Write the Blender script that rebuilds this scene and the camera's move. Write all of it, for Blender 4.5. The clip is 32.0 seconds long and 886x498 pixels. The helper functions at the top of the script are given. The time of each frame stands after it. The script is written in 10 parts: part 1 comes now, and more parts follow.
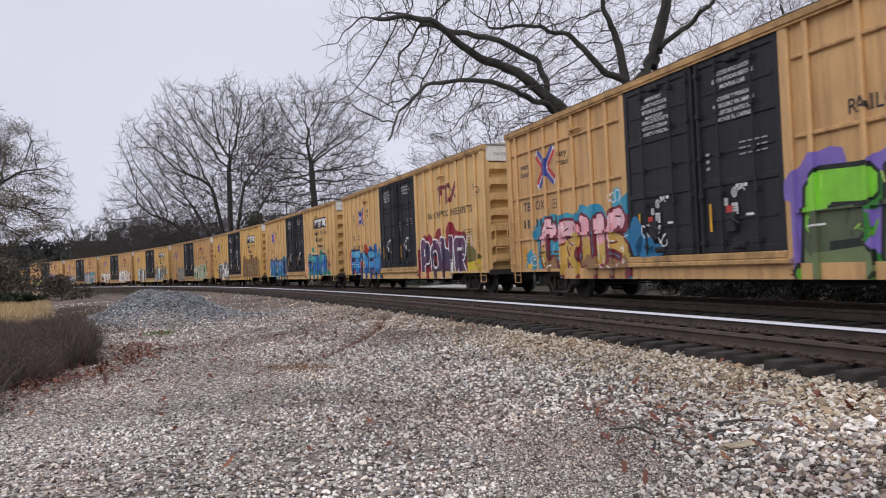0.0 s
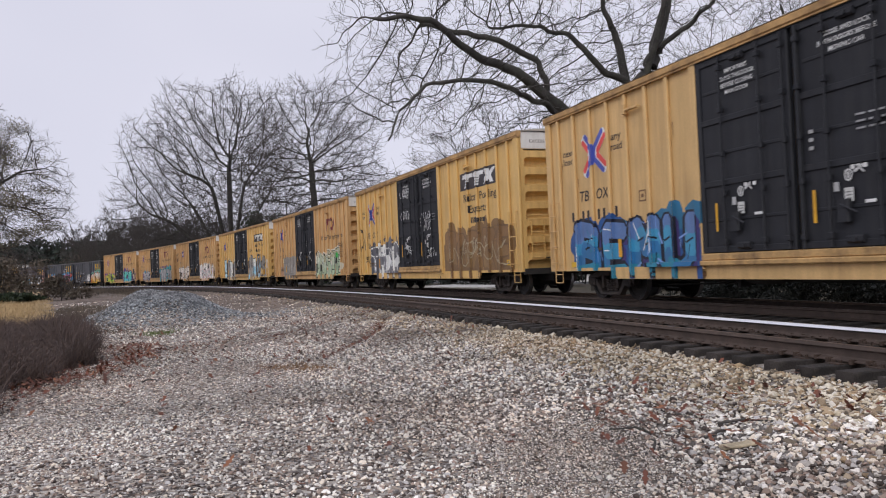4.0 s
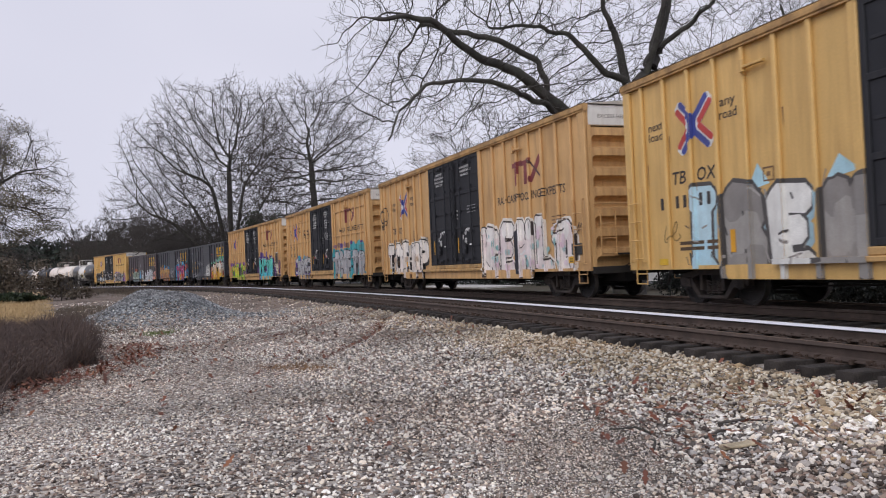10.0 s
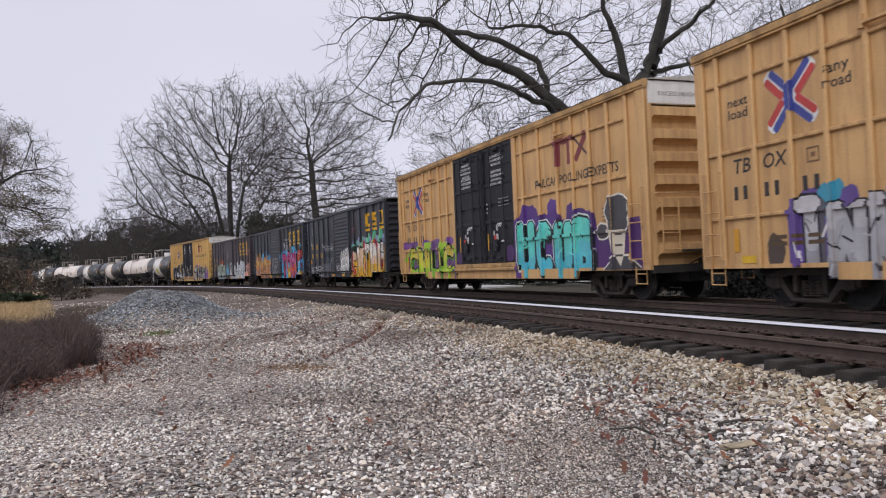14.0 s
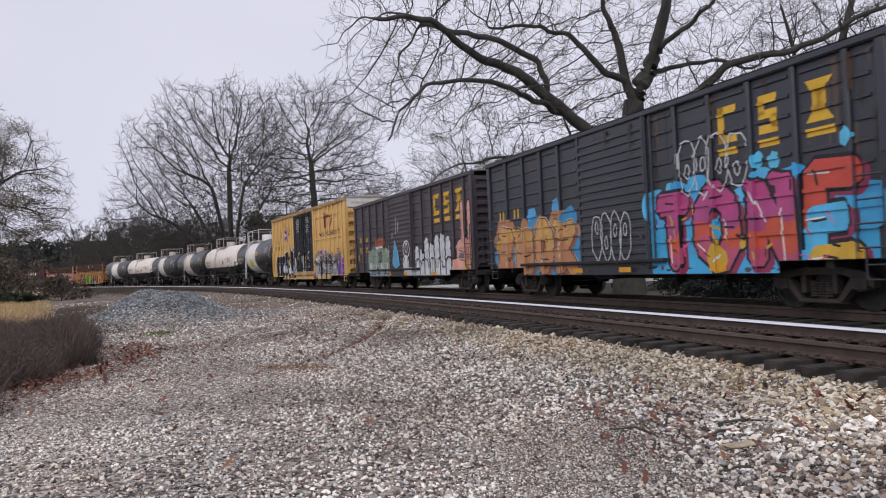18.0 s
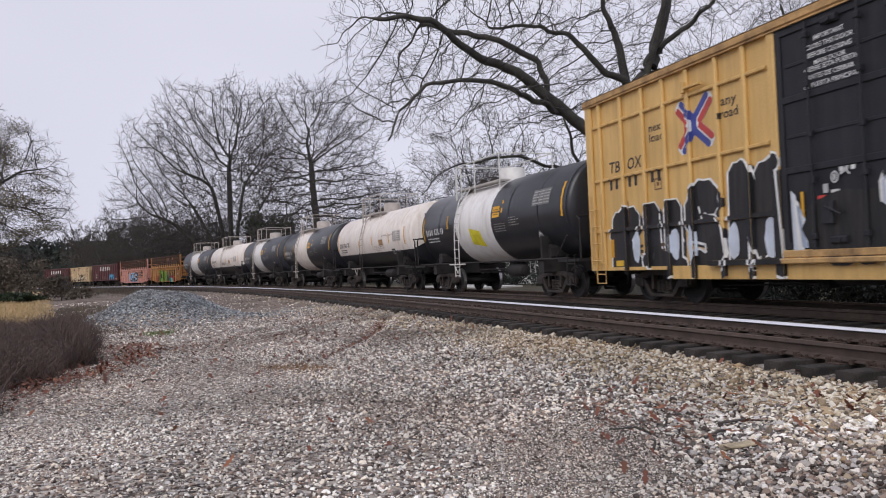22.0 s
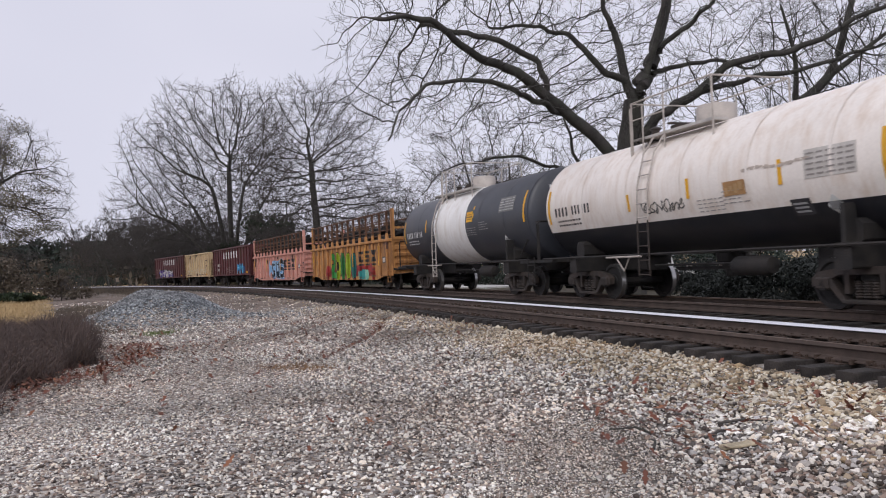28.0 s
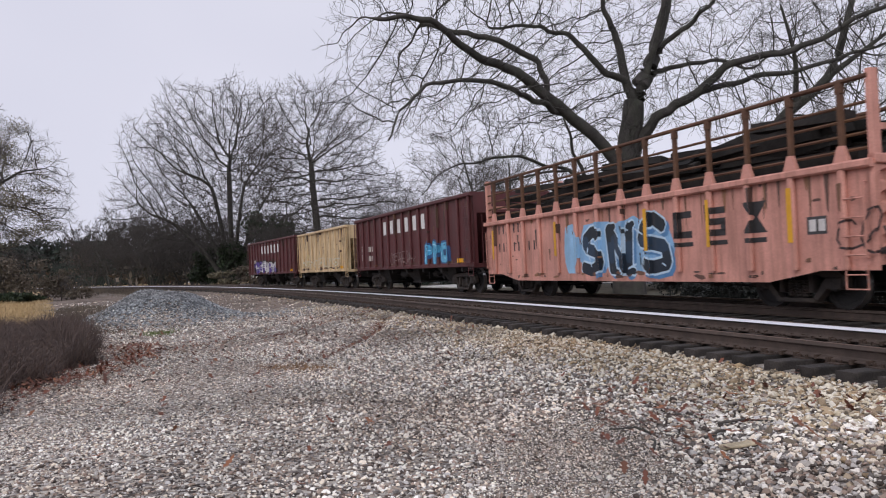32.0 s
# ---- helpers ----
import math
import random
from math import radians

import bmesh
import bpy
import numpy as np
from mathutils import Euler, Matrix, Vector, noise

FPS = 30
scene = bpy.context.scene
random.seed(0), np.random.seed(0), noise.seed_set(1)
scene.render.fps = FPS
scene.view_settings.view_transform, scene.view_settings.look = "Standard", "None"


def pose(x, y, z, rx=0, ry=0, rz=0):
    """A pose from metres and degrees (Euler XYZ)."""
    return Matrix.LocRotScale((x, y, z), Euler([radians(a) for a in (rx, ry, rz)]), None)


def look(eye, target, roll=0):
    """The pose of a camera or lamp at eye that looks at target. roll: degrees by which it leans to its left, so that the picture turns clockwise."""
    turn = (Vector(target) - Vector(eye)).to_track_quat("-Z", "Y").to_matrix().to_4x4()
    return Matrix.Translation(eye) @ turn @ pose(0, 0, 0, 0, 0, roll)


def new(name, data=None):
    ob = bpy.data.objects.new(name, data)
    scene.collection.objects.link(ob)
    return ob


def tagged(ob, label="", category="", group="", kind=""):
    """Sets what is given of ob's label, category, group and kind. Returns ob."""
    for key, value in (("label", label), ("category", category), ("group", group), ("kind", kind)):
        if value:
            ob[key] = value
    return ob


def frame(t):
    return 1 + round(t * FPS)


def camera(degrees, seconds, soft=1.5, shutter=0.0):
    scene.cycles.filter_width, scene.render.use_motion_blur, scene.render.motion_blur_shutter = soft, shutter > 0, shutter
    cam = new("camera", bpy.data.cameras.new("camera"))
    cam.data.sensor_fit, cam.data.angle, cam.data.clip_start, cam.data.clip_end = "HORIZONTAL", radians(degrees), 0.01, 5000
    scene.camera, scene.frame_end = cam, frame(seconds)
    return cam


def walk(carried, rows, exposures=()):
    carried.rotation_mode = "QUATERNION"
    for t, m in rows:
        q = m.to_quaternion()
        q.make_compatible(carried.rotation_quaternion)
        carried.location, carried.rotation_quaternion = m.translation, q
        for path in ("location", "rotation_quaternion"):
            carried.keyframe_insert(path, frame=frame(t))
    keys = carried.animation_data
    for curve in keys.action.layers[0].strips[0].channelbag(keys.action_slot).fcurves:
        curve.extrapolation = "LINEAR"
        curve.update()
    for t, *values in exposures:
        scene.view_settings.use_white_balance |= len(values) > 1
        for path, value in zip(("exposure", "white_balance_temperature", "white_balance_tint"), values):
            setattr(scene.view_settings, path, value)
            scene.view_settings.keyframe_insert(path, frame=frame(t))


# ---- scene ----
# The camera stands beside the line; z = 0 is the top of the rails.
cam = camera(58.92, 32.0, soft=1.05, shutter=0.15)
EYE = (0.0, 0.0, 1.06)
VIEW = look(EYE, (0.0, math.cos(0.02124), 1.06 + math.sin(0.02124)), roll=-2.465)
walk(cam, [(0.0, VIEW), (32.0, VIEW)])

# ---------------------------------------------------------------- sky and light
world = bpy.data.worlds.new("overcast_sky")
scene.world = world
world.use_nodes = True
wn, wl = world.node_tree.nodes, world.node_tree.links
wn.clear()
w_out = wn.new("ShaderNodeOutputWorld")
w_bg = wn.new("ShaderNodeBackground")
w_sky = wn.new("ShaderNodeTexSky")
w_sky.sky_type = "NISHITA"
w_sky.sun_disc = False
w_sky.sun_elevation = radians(38)
w_sky.sun_rotation = radians(200)
w_hsv = wn.new("ShaderNodeHueSaturation")
w_hsv.inputs["Saturation"].default_value = 0.1
w_hsv.inputs["Value"].default_value = 0.10
w_mix = wn.new("ShaderNodeMix")
w_mix.data_type = "RGBA"
w_mix.inputs["Factor"].default_value = 0.82
w_co = wn.new("ShaderNodeTexCoord")
w_no = wn.new("ShaderNodeTexNoise")
w_no.inputs["Scale"].default_value = 1.6
w_no.inputs["Detail"].default_value = 3.0
w_ra = wn.new("ShaderNodeValToRGB")
w_ra.color_ramp.elements[0].position = 0.3
w_ra.color_ramp.elements[0].color = (0.668, 0.674, 0.828, 1)
w_ra.color_ramp.elements[1].position = 0.75
w_ra.color_ramp.elements[1].color = (0.835, 0.830, 0.970, 1)
wl.new(w_co.outputs["Generated"], w_no.inputs["Vector"])
wl.new(w_no.outputs["Fac"], w_ra.inputs["Fac"])
wl.new(w_sky.outputs["Color"], w_hsv.inputs["Color"])
wl.new(w_hsv.outputs["Color"], w_mix.inputs["A"])
wl.new(w_ra.outputs["Color"], w_mix.inputs["B"])
wl.new(w_mix.outputs["Result"], w_bg.inputs["Color"])
w_bg.inputs["Strength"].default_value = 1.0
wl.new(w_bg.outputs["Background"], w_out.inputs["Surface"])

sun_data = bpy.data.lights.new("sun", "SUN")
sun_data.energy = 1.3
sun_data.angle = radians(40)
sun_data.color = (1.0, 0.98, 0.96)
sun = new("sun", sun_data)
sun.matrix_world = look((-30, -60, 60), (0, 10, 0))

# ---------------------------------------------------------------- materials
MATS = {}


def mat(name, color, rough=0.8, metal=0.0, vary=0.25, scale=3.0, bump=0.15, bump_scale=60.0, dirt=None, dirt_amount=0.5,
        dirt_scale=1.5, streak=False, island=0.0, obj_rand=0.0, spec=0.5, coords="Object"):
    """A worn procedural surface: base colour with broad and fine variation, dirt in patches or vertical streaks, fine relief."""
    if name in MATS:
        return MATS[name]
    m = bpy.data.materials.new(name)
    m.use_nodes = True
    nt = m.node_tree
    n, l = nt.nodes, nt.links
    bs = n["Principled BSDF"]
    bs.inputs["Roughness"].default_value = rough
    bs.inputs["Metallic"].default_value = metal
    bs.inputs["Specular IOR Level"].default_value = spec
    co = n.new("ShaderNodeTexCoord")
    broad = n.new("ShaderNodeTexNoise")
    broad.inputs["Scale"].default_value = scale
    broad.inputs["Detail"].default_value = 6.0
    fine = n.new("ShaderNodeTexNoise")
    fine.inputs["Scale"].default_value = bump_scale
    fine.inputs["Detail"].default_value = 4.0
    l.new(co.outputs[coords], broad.inputs["Vector"])
    l.new(co.outputs[coords], fine.inputs["Vector"])
    rng = n.new("ShaderNodeMapRange")
    rng.inputs["From Min"].default_value = 0.3
    rng.inputs["From Max"].default_value = 0.7
    rng.inputs["To Min"].default_value = 1.0 - vary
    rng.inputs["To Max"].default_value = 1.0 + vary * 0.7
    l.new(broad.outputs["Fac"], rng.inputs["Value"])
    rng2 = n.new("ShaderNodeMapRange")
    rng2.inputs["From Min"].default_value = 0.3
    rng2.inputs["From Max"].default_value = 0.7
    rng2.inputs["To Min"].default_value = 1.0 - vary * 0.5
    rng2.inputs["To Max"].default_value = 1.0 + vary * 0.5
    l.new(fine.outputs["Fac"], rng2.inputs["Value"])
    mul = n.new("ShaderNodeMath")
    mul.operation = "MULTIPLY"
    l.new(rng.outputs["Result"], mul.inputs[0])
    l.new(rng2.outputs["Result"], mul.inputs[1])
    last = mul.outputs["Value"]
    for kind, amount in (("isl", island), ("obj", obj_rand)):
        if amount <= 0:
            continue
        src = n.new("ShaderNodeNewGeometry") if kind == "isl" else n.new("ShaderNodeObjectInfo")
        r3 = n.new("ShaderNodeMapRange")
        r3.inputs["To Min"].default_value = 1.0 - amount
        r3.inputs["To Max"].default_value = 1.0 + amount
        l.new(src.outputs["Random Per Island" if kind == "isl" else "Random"], r3.inputs["Value"])
        m3 = n.new("ShaderNodeMath")
        m3.operation = "MULTIPLY"
        l.new(last, m3.inputs[0])
        l.new(r3.outputs["Result"], m3.inputs[1])
        last = m3.outputs["Value"]
    tint = n.new("ShaderNodeVectorMath")
    tint.operation = "SCALE"
    tint.inputs[0].default_value = color[:3]
    l.new(last, tint.inputs["Scale"])
    outc = tint.outputs["Vector"]
    if dirt is not None:
        dn = n.new("ShaderNodeTexNoise")
        dn.inputs["Scale"].default_value = dirt_scale
        dn.inputs["Detail"].default_value = 7.0
        dn.inputs["Roughness"].default_value = 0.65
        if streak:
            mp = n.new("ShaderNodeMapping")
            mp.inputs["Scale"].default_value = (4.0, 4.0, 0.35)
            l.new(co.outputs[coords], mp.inputs["Vector"])
            l.new(mp.outputs["Vector"], dn.inputs["Vector"])
        else:
            l.new(co.outputs[coords], dn.inputs["Vector"])
        dr = n.new("ShaderNodeMapRange")
        dr.inputs["From Min"].default_value = 0.45
        dr.inputs["From Max"].default_value = 0.75
        dr.inputs["To Max"].default_value = dirt_amount
        l.new(dn.outputs["Fac"], dr.inputs["Value"])
        mx = n.new("ShaderNodeMix")
        mx.data_type = "RGBA"
        l.new(dr.outputs["Result"], mx.inputs["Factor"])
        l.new(outc, mx.inputs["A"])
        mx.inputs["B"].default_value = (*dirt[:3], 1)
        outc = mx.outputs["Result"]
    l.new(outc, bs.inputs["Base Color"])
    if bump > 0:
        bp = n.new("ShaderNodeBump")
        bp.inputs["Strength"].default_value = bump
        bp.inputs["Distance"].default_value = 0.02
        l.new(fine.outputs["Fac"], bp.inputs["Height"])
        l.new(bp.outputs["Normal"], bs.inputs["Normal"])
    MATS[name] = m
    return m


RUST = (0.12, 0.055, 0.03)
GRIME = (0.055, 0.045, 0.04)


# ---------------------------------------------------------------- mesh building
class MB:
    """Collects vertices and faces; each face carries a material slot."""

    def __init__(self):
        self.v, self.f, self.m = [], [], []

    def poly(self, pts, m=0):
        i = len(self.v)
        self.v.extend(tuple(p) for p in pts)
        self.f.append(tuple(range(i, i + len(pts))))
        self.m.append(m)

    def add(self, verts, faces, m=0):
        i = len(self.v)
        self.v.extend(tuple(p) for p in verts)
        for f in faces:
            self.f.append(tuple(i + k for k in f))
            self.m.append(m)
        return self

    def box(self, x0, x1, y0, y1, z0, z1, m=0, b=0.0):
        """A box, with its long edges chamfered by b."""
        if b <= 0:
            v = [(x, y, z) for z in (z0, z1) for y in (y0, y1) for x in (x0, x1)]
            return self.add(v, [(0, 2, 3, 1), (4, 5, 7, 6), (0, 1, 5, 4), (2, 6, 7, 3), (0, 4, 6, 2), (1, 3, 7, 5)], m)
        dims = (x1 - x0, y1 - y0, z1 - z0)
        b = min(b, 0.45 * min(dims))
        ax = dims.index(max(dims))
        lo, hi = (x0, y0, z0), (x1, y1, z1)
        p, q = [a for a in (0, 1, 2) if a != ax]
        prof = [(lo[p] + b, lo[q]), (hi[p] - b, lo[q]), (hi[p], lo[q] + b), (hi[p], hi[q] - b), (hi[p] - b, hi[q]), (lo[p] + b, hi[q]),
                (lo[p], hi[q] - b), (lo[p], lo[q] + b)]
        v = []
        for e in (lo[ax], hi[ax]):
            for a, c in prof:
                t = [0, 0, 0]
                t[ax], t[p], t[q] = e, a, c
                v.append(tuple(t))
        fs = [(i, (i + 1) % 8, 8 + (i + 1) % 8, 8 + i) for i in range(8)] + [tuple(range(7, -1, -1)), tuple(range(8, 16))]
        if ax == 1:
            fs = [tuple(reversed(f)) for f in fs]
        return self.add(v, fs, m)

    def tube(self, pts, radii, n=8, m=0, cap=True):
        """A tube along pts, with one radius or a radius at each point."""
        pts = [Vector(p) for p in pts]
        if not isinstance(radii, (list, tuple)):
            radii = [radii] * len(pts)
        i0 = len(self.v)
        for k, p in enumerate(pts):
            d = (pts[min(k + 1, len(pts) - 1)] - pts[max(k - 1, 0)])
            d = d.normalized() if d.length > 1e-9 else Vector((0, 0, 1))
            u = d.cross(Vector((0, 0, 1)) if abs(d.z) < 0.9 else Vector((1, 0, 0))).normalized()
            w = d.cross(u)
            for j in range(n):
                a = 2 * math.pi * j / n
                q = p + radii[k] * (math.cos(a) * u + math.sin(a) * w)
                self.v.append((q.x, q.y, q.z))
        for k in range(len(pts) - 1):
            for j in range(n):
                a, b = i0 + k * n + j, i0 + k * n + (j + 1) % n
                self.f.append((a, b, b + n, a + n))
                self.m.append(m)
        if cap:
            self.f.append(tuple(i0 + j for j in range(n - 1, -1, -1)))
            self.m.append(m)
            e = i0 + (len(pts) - 1) * n
            self.f.append(tuple(e + j for j in range(n)))
            self.m.append(m)
        return self

    def lathe(self, prof, axis="x", n=24, c=(0, 0, 0), m=0):
        """Turns a profile of (along, radius) round an axis through c."""
        i0 = len(self.v)
        for a, r in prof:
            for j in range(n):
                t = 2 * math.pi * j / n
                p, q = r * math.cos(t), r * math.sin(t)
                o = {"x": (a, p, q), "y": (q, a, p), "z": (p, q, a)}[axis]
                self.v.append((c[0] + o[0], c[1] + o[1], c[2] + o[2]))
        for k in range(len(prof) - 1):
            for j in range(n):
                a, b = i0 + k * n + j, i0 + k * n + (j + 1) % n
                self.f.append((a, b, b + n, a + n))
                self.m.append(m)
        self.f.append(tuple(i0 + j for j in range(n - 1, -1, -1)))
        self.m.append(m)
        e = i0 + (len(prof) - 1) * n
        self.f.append(tuple(e + j for j in range(n)))
        self.m.append(m)
        return self

    def mesh(self, name, mats, smooth=None):
        me = bpy.data.meshes.new(name)
        me.from_pydata(self.v, [], self.f)
        for a in (mats if isinstance(mats, (list, tuple)) else [mats]):
            me.materials.append(a)
        if any(self.m):
            me.polygons.foreach_set("material_index", self.m)
        me.update()
        if smooth is not None:
            me.polygons.foreach_set("use_smooth", [True] * len(me.polygons))
            me.set_sharp_from_angle(angle=radians(smooth))
        return me


def part(name, mb, material, parent, label="", smooth=None, at=None):
    """One mesh object under a thing or under a part. mb may be a mesh that alike parts share."""
    me = mb.mesh(name, material, smooth) if isinstance(mb, MB) else mb
    ob = new(name, me)
    ob.parent = parent
    if at is not None:
        ob.matrix_basis = at
    if label:
        tagged(ob, label)
    return ob


def thing(name, mb, material, label, category, group="", kind="", smooth=None, at=None):
    ob = new(name, None if mb is None else (mb.mesh(name, material, smooth) if isinstance(mb, MB) else mb))
    if at is not None:
        ob.matrix_basis = at
    return tagged(ob, label, category, group, kind)


def big_mesh(name, verts, faces, material, smooth=False):
    """A mesh from arrays of vertices and of equal-sided faces."""
    verts, faces = np.asarray(verts, np.float32), np.asarray(faces, np.int32)
    me = bpy.data.meshes.new(name)
    k = faces.shape[1]
    me.vertices.add(len(verts))
    me.vertices.foreach_set("co", verts.ravel())
    me.loops.add(faces.size)
    me.loops.foreach_set("vertex_index", faces.ravel())
    me.polygons.add(len(faces))
    me.polygons.foreach_set("loop_start", np.arange(0, faces.size, k, dtype=np.int32))
    me.polygons.foreach_set("use_smooth", np.full(len(faces), smooth))
    me.materials.append(material)
    me.update(calc_edges=True)
    return me


# ---------------------------------------------------------------- the line of the tracks
# s runs along the far track, away from the camera; the train comes towards smaller s.
HEAD, K0, K1, K2, DIST = 1.95076, 0.00241069, 1.9535e-07, 7.511e-08, 34.601
TRACK_GAP = 4.15      # between the centre lines
S_STEP = 0.5
_s = np.arange(-90.0, 560.0, S_STEP)
_k = K0 + K1 * np.clip(_s, -40, 190) + K2 * np.clip(_s, -40, 190) ** 2 / 2
_i0 = int(round(90.0 / S_STEP))
_ph = np.concatenate([[0.0], np.cumsum((_k[1:] + _k[:-1]) / 2 * S_STEP)])
_ph = _ph - _ph[_i0] + HEAD
_cx = np.concatenate([[0.0], np.cumsum((np.cos(_ph[1:]) + np.cos(_ph[:-1])) / 2 * S_STEP)])
_cy = np.concatenate([[0.0], np.cumsum((np.sin(_ph[1:]) + np.sin(_ph[:-1])) / 2 * S_STEP)])
_cx, _cy = _cx - _cx[_i0], _cy - _cy[_i0] + DIST


def line(s, off=0.0):
    """The place and the heading at s; off: metres towards the camera's side."""
    x, y, p = np.interp(s, _s, _cx), np.interp(s, _s, _cy), np.interp(s, _s, _ph)
    return x - np.sin(p) * off, y + np.cos(p) * off, p


def line_distance(x, y):
    """Signed distance from the far track's centre line, positive on the camera's side."""
    x, y = np.asarray(x, float), np.asarray(y, float)
    best = np.full(x.shape, 1e9)
    sgn = np.zeros(x.shape)
    step = 4
    px, py, pp = _cx[::step], _cy[::step], _ph[::step]
    for a, b, p in zip(px, py, pp):
        dx, dy = x - a, y - b
        along = np.abs(dx * np.cos(p) + dy * np.sin(p))
        across = -dx * np.sin(p) + dy * np.cos(p)
        d = np.where(along < 1.05 * S_STEP * step, np.abs(across), 1e9)
        better = d < best
        best = np.where(better, d, best)
        sgn = np.where(better, across, sgn)
    far = best > 1e8
    if far.any():
        d2 = np.min((x[far][:, None] - px[None]) ** 2 + (y[far][:, None] - py[None]) ** 2, axis=1)
        sgn[far] = np.sqrt(d2)
    return sgn

# ---------------------------------------------------------------- ground
def gravel_material(name, tones, size, island=True, bump=0.6):
    """Loose stone: cells of a stone's size in the given tones, or one tone to each loose piece."""
    m = bpy.data.materials.new(name)
    m.use_nodes = True
    n, l = m.node_tree.nodes, m.node_tree.links
    bs = n["Principled BSDF"]
    bs.inputs["Roughness"].default_value = 0.85
    bs.inputs["Specular IOR Level"].default_value = 0.3
    geo = n.new("ShaderNodeNewGeometry")
    ramp = n.new("ShaderNodeValToRGB")
    ramp.color_ramp.interpolation = "CONSTANT"
    el = ramp.color_ramp.elements
    while len(el) < len(tones):
        el.new(0.5)
    for i, c in enumerate(tones):
        el[i].position = i / len(tones)
        el[i].color = (min(1, c[0] * 1.05), min(1, c[1] * 1.06), min(1, c[2] * 1.045), 1)
    patch = n.new("ShaderNodeTexNoise")
    patch.inputs["Scale"].default_value = 0.35
    patch.inputs["Detail"].default_value = 5.0
    l.new(geo.outputs["Position"], patch.inputs["Vector"])
    pr = n.new("ShaderNodeMapRange")
    pr.inputs["From Min"].default_value = 0.3
    pr.inputs["From Max"].default_value = 0.7
    pr.inputs["To Min"].default_value = 0.74
    pr.inputs["To Max"].default_value = 1.45
    l.new(patch.outputs["Fac"], pr.inputs["Value"])
    if island:
        l.new(geo.outputs["Random Per Island"], ramp.inputs["Fac"])
    else:
        vo = n.new("ShaderNodeTexVoronoi")
        vo.inputs["Scale"].default_value = 1.0 / size
        l.new(geo.outputs["Position"], vo.inputs["Vector"])
        sep = n.new("ShaderNodeSeparateColor")
        l.new(vo.outputs["Color"], sep.inputs["Color"])
        l.new(sep.outputs["Red"], ramp.inputs["Fac"])
        bp = n.new("ShaderNodeBump")
        bp.inputs["Strength"].default_value = bump
        bp.inputs["Distance"].default_value = size * 0.5
        bp.invert = True
        l.new(vo.outputs["Distance"], bp.inputs["Height"])
        l.new(bp.outputs["Normal"], bs.inputs["Normal"])
    sp = n.new("ShaderNodeTexNoise")
    sp.inputs["Scale"].default_value = 90.0
    sp.inputs["Detail"].default_value = 3.0
    l.new(geo.outputs["Position"], sp.inputs["Vector"])
    sr = n.new("ShaderNodeMapRange")
    sr.inputs["To Min"].default_value = 0.7
    sr.inputs["To Max"].default_value = 1.3
    l.new(sp.outputs["Fac"], sr.inputs["Value"])
    mu = n.new("ShaderNodeMath")
    mu.operation = "MULTIPLY"
    l.new(pr.outputs["Result"], mu.inputs[0])
    l.new(sr.outputs["Result"], mu.inputs[1])
    sc = n.new("ShaderNodeVectorMath")
    sc.operation = "SCALE"
    # earth worked in among the stones, in patches
    wide = n.new("ShaderNodeTexNoise")
    wide.inputs["Scale"].default_value = 0.22
    wide.inputs["Detail"].default_value = 7.0
    wide.inputs["Roughness"].default_value = 0.6
    l.new(geo.outputs["Position"], wide.inputs["Vector"])
    wr = n.new("ShaderNodeMapRange")
    wr.inputs["From Min"].default_value = 0.46
    wr.inputs["From Max"].default_value = 0.66
    wr.inputs["To Max"].default_value = 0.42
    l.new(wide.outputs["Fac"], wr.inputs["Value"])
    mx = n.new("ShaderNodeMix")
    mx.data_type = "RGBA"
    mx.blend_type = "MULTIPLY"
    mx.inputs["B"].default_value = (0.78, 0.62, 0.52, 1)
    l.new(wr.outputs["Result"], mx.inputs["Factor"])
    l.new(ramp.outputs["Color"], mx.inputs["A"])
    l.new(mx.outputs["Result"], sc.inputs[0])
    l.new(mu.outputs["Value"], sc.inputs["Scale"])
    l.new(sc.outputs["Vector"], bs.inputs["Base Color"])
    return m, sc


GRAVEL_TONES = [(0.07, 0.055, 0.05), (0.40, 0.37, 0.35), (0.64, 0.60, 0.56), (0.27, 0.21, 0.175), (0.84, 0.80, 0.76), (0.15, 0.135, 0.13), (0.72, 0.63, 0.54), (0.46, 0.435, 0.43), (0.74, 0.69, 0.63), (0.33, 0.25, 0.21)]
BLUE_TONES = [(0.15, 0.16, 0.175), (0.28, 0.295, 0.315), (0.40, 0.415, 0.43), (0.21, 0.22, 0.235), (0.10, 0.105, 0.115)]
BUFF_TONES = [(0.24, 0.18, 0.12), (0.48, 0.41, 0.31), (0.60, 0.54, 0.45), (0.13, 0.105, 0.08), (0.34, 0.25, 0.16), (0.55, 0.50, 0.44), (0.40, 0.33, 0.25)]


RUTS = ((-5.1, 18.4, 0.22, 15.0, 29.0), (-1.9, 14.4, 0.05, 12.0, 24.0), (-4.1, 18.4, 0.25, 17.0, 27.0))


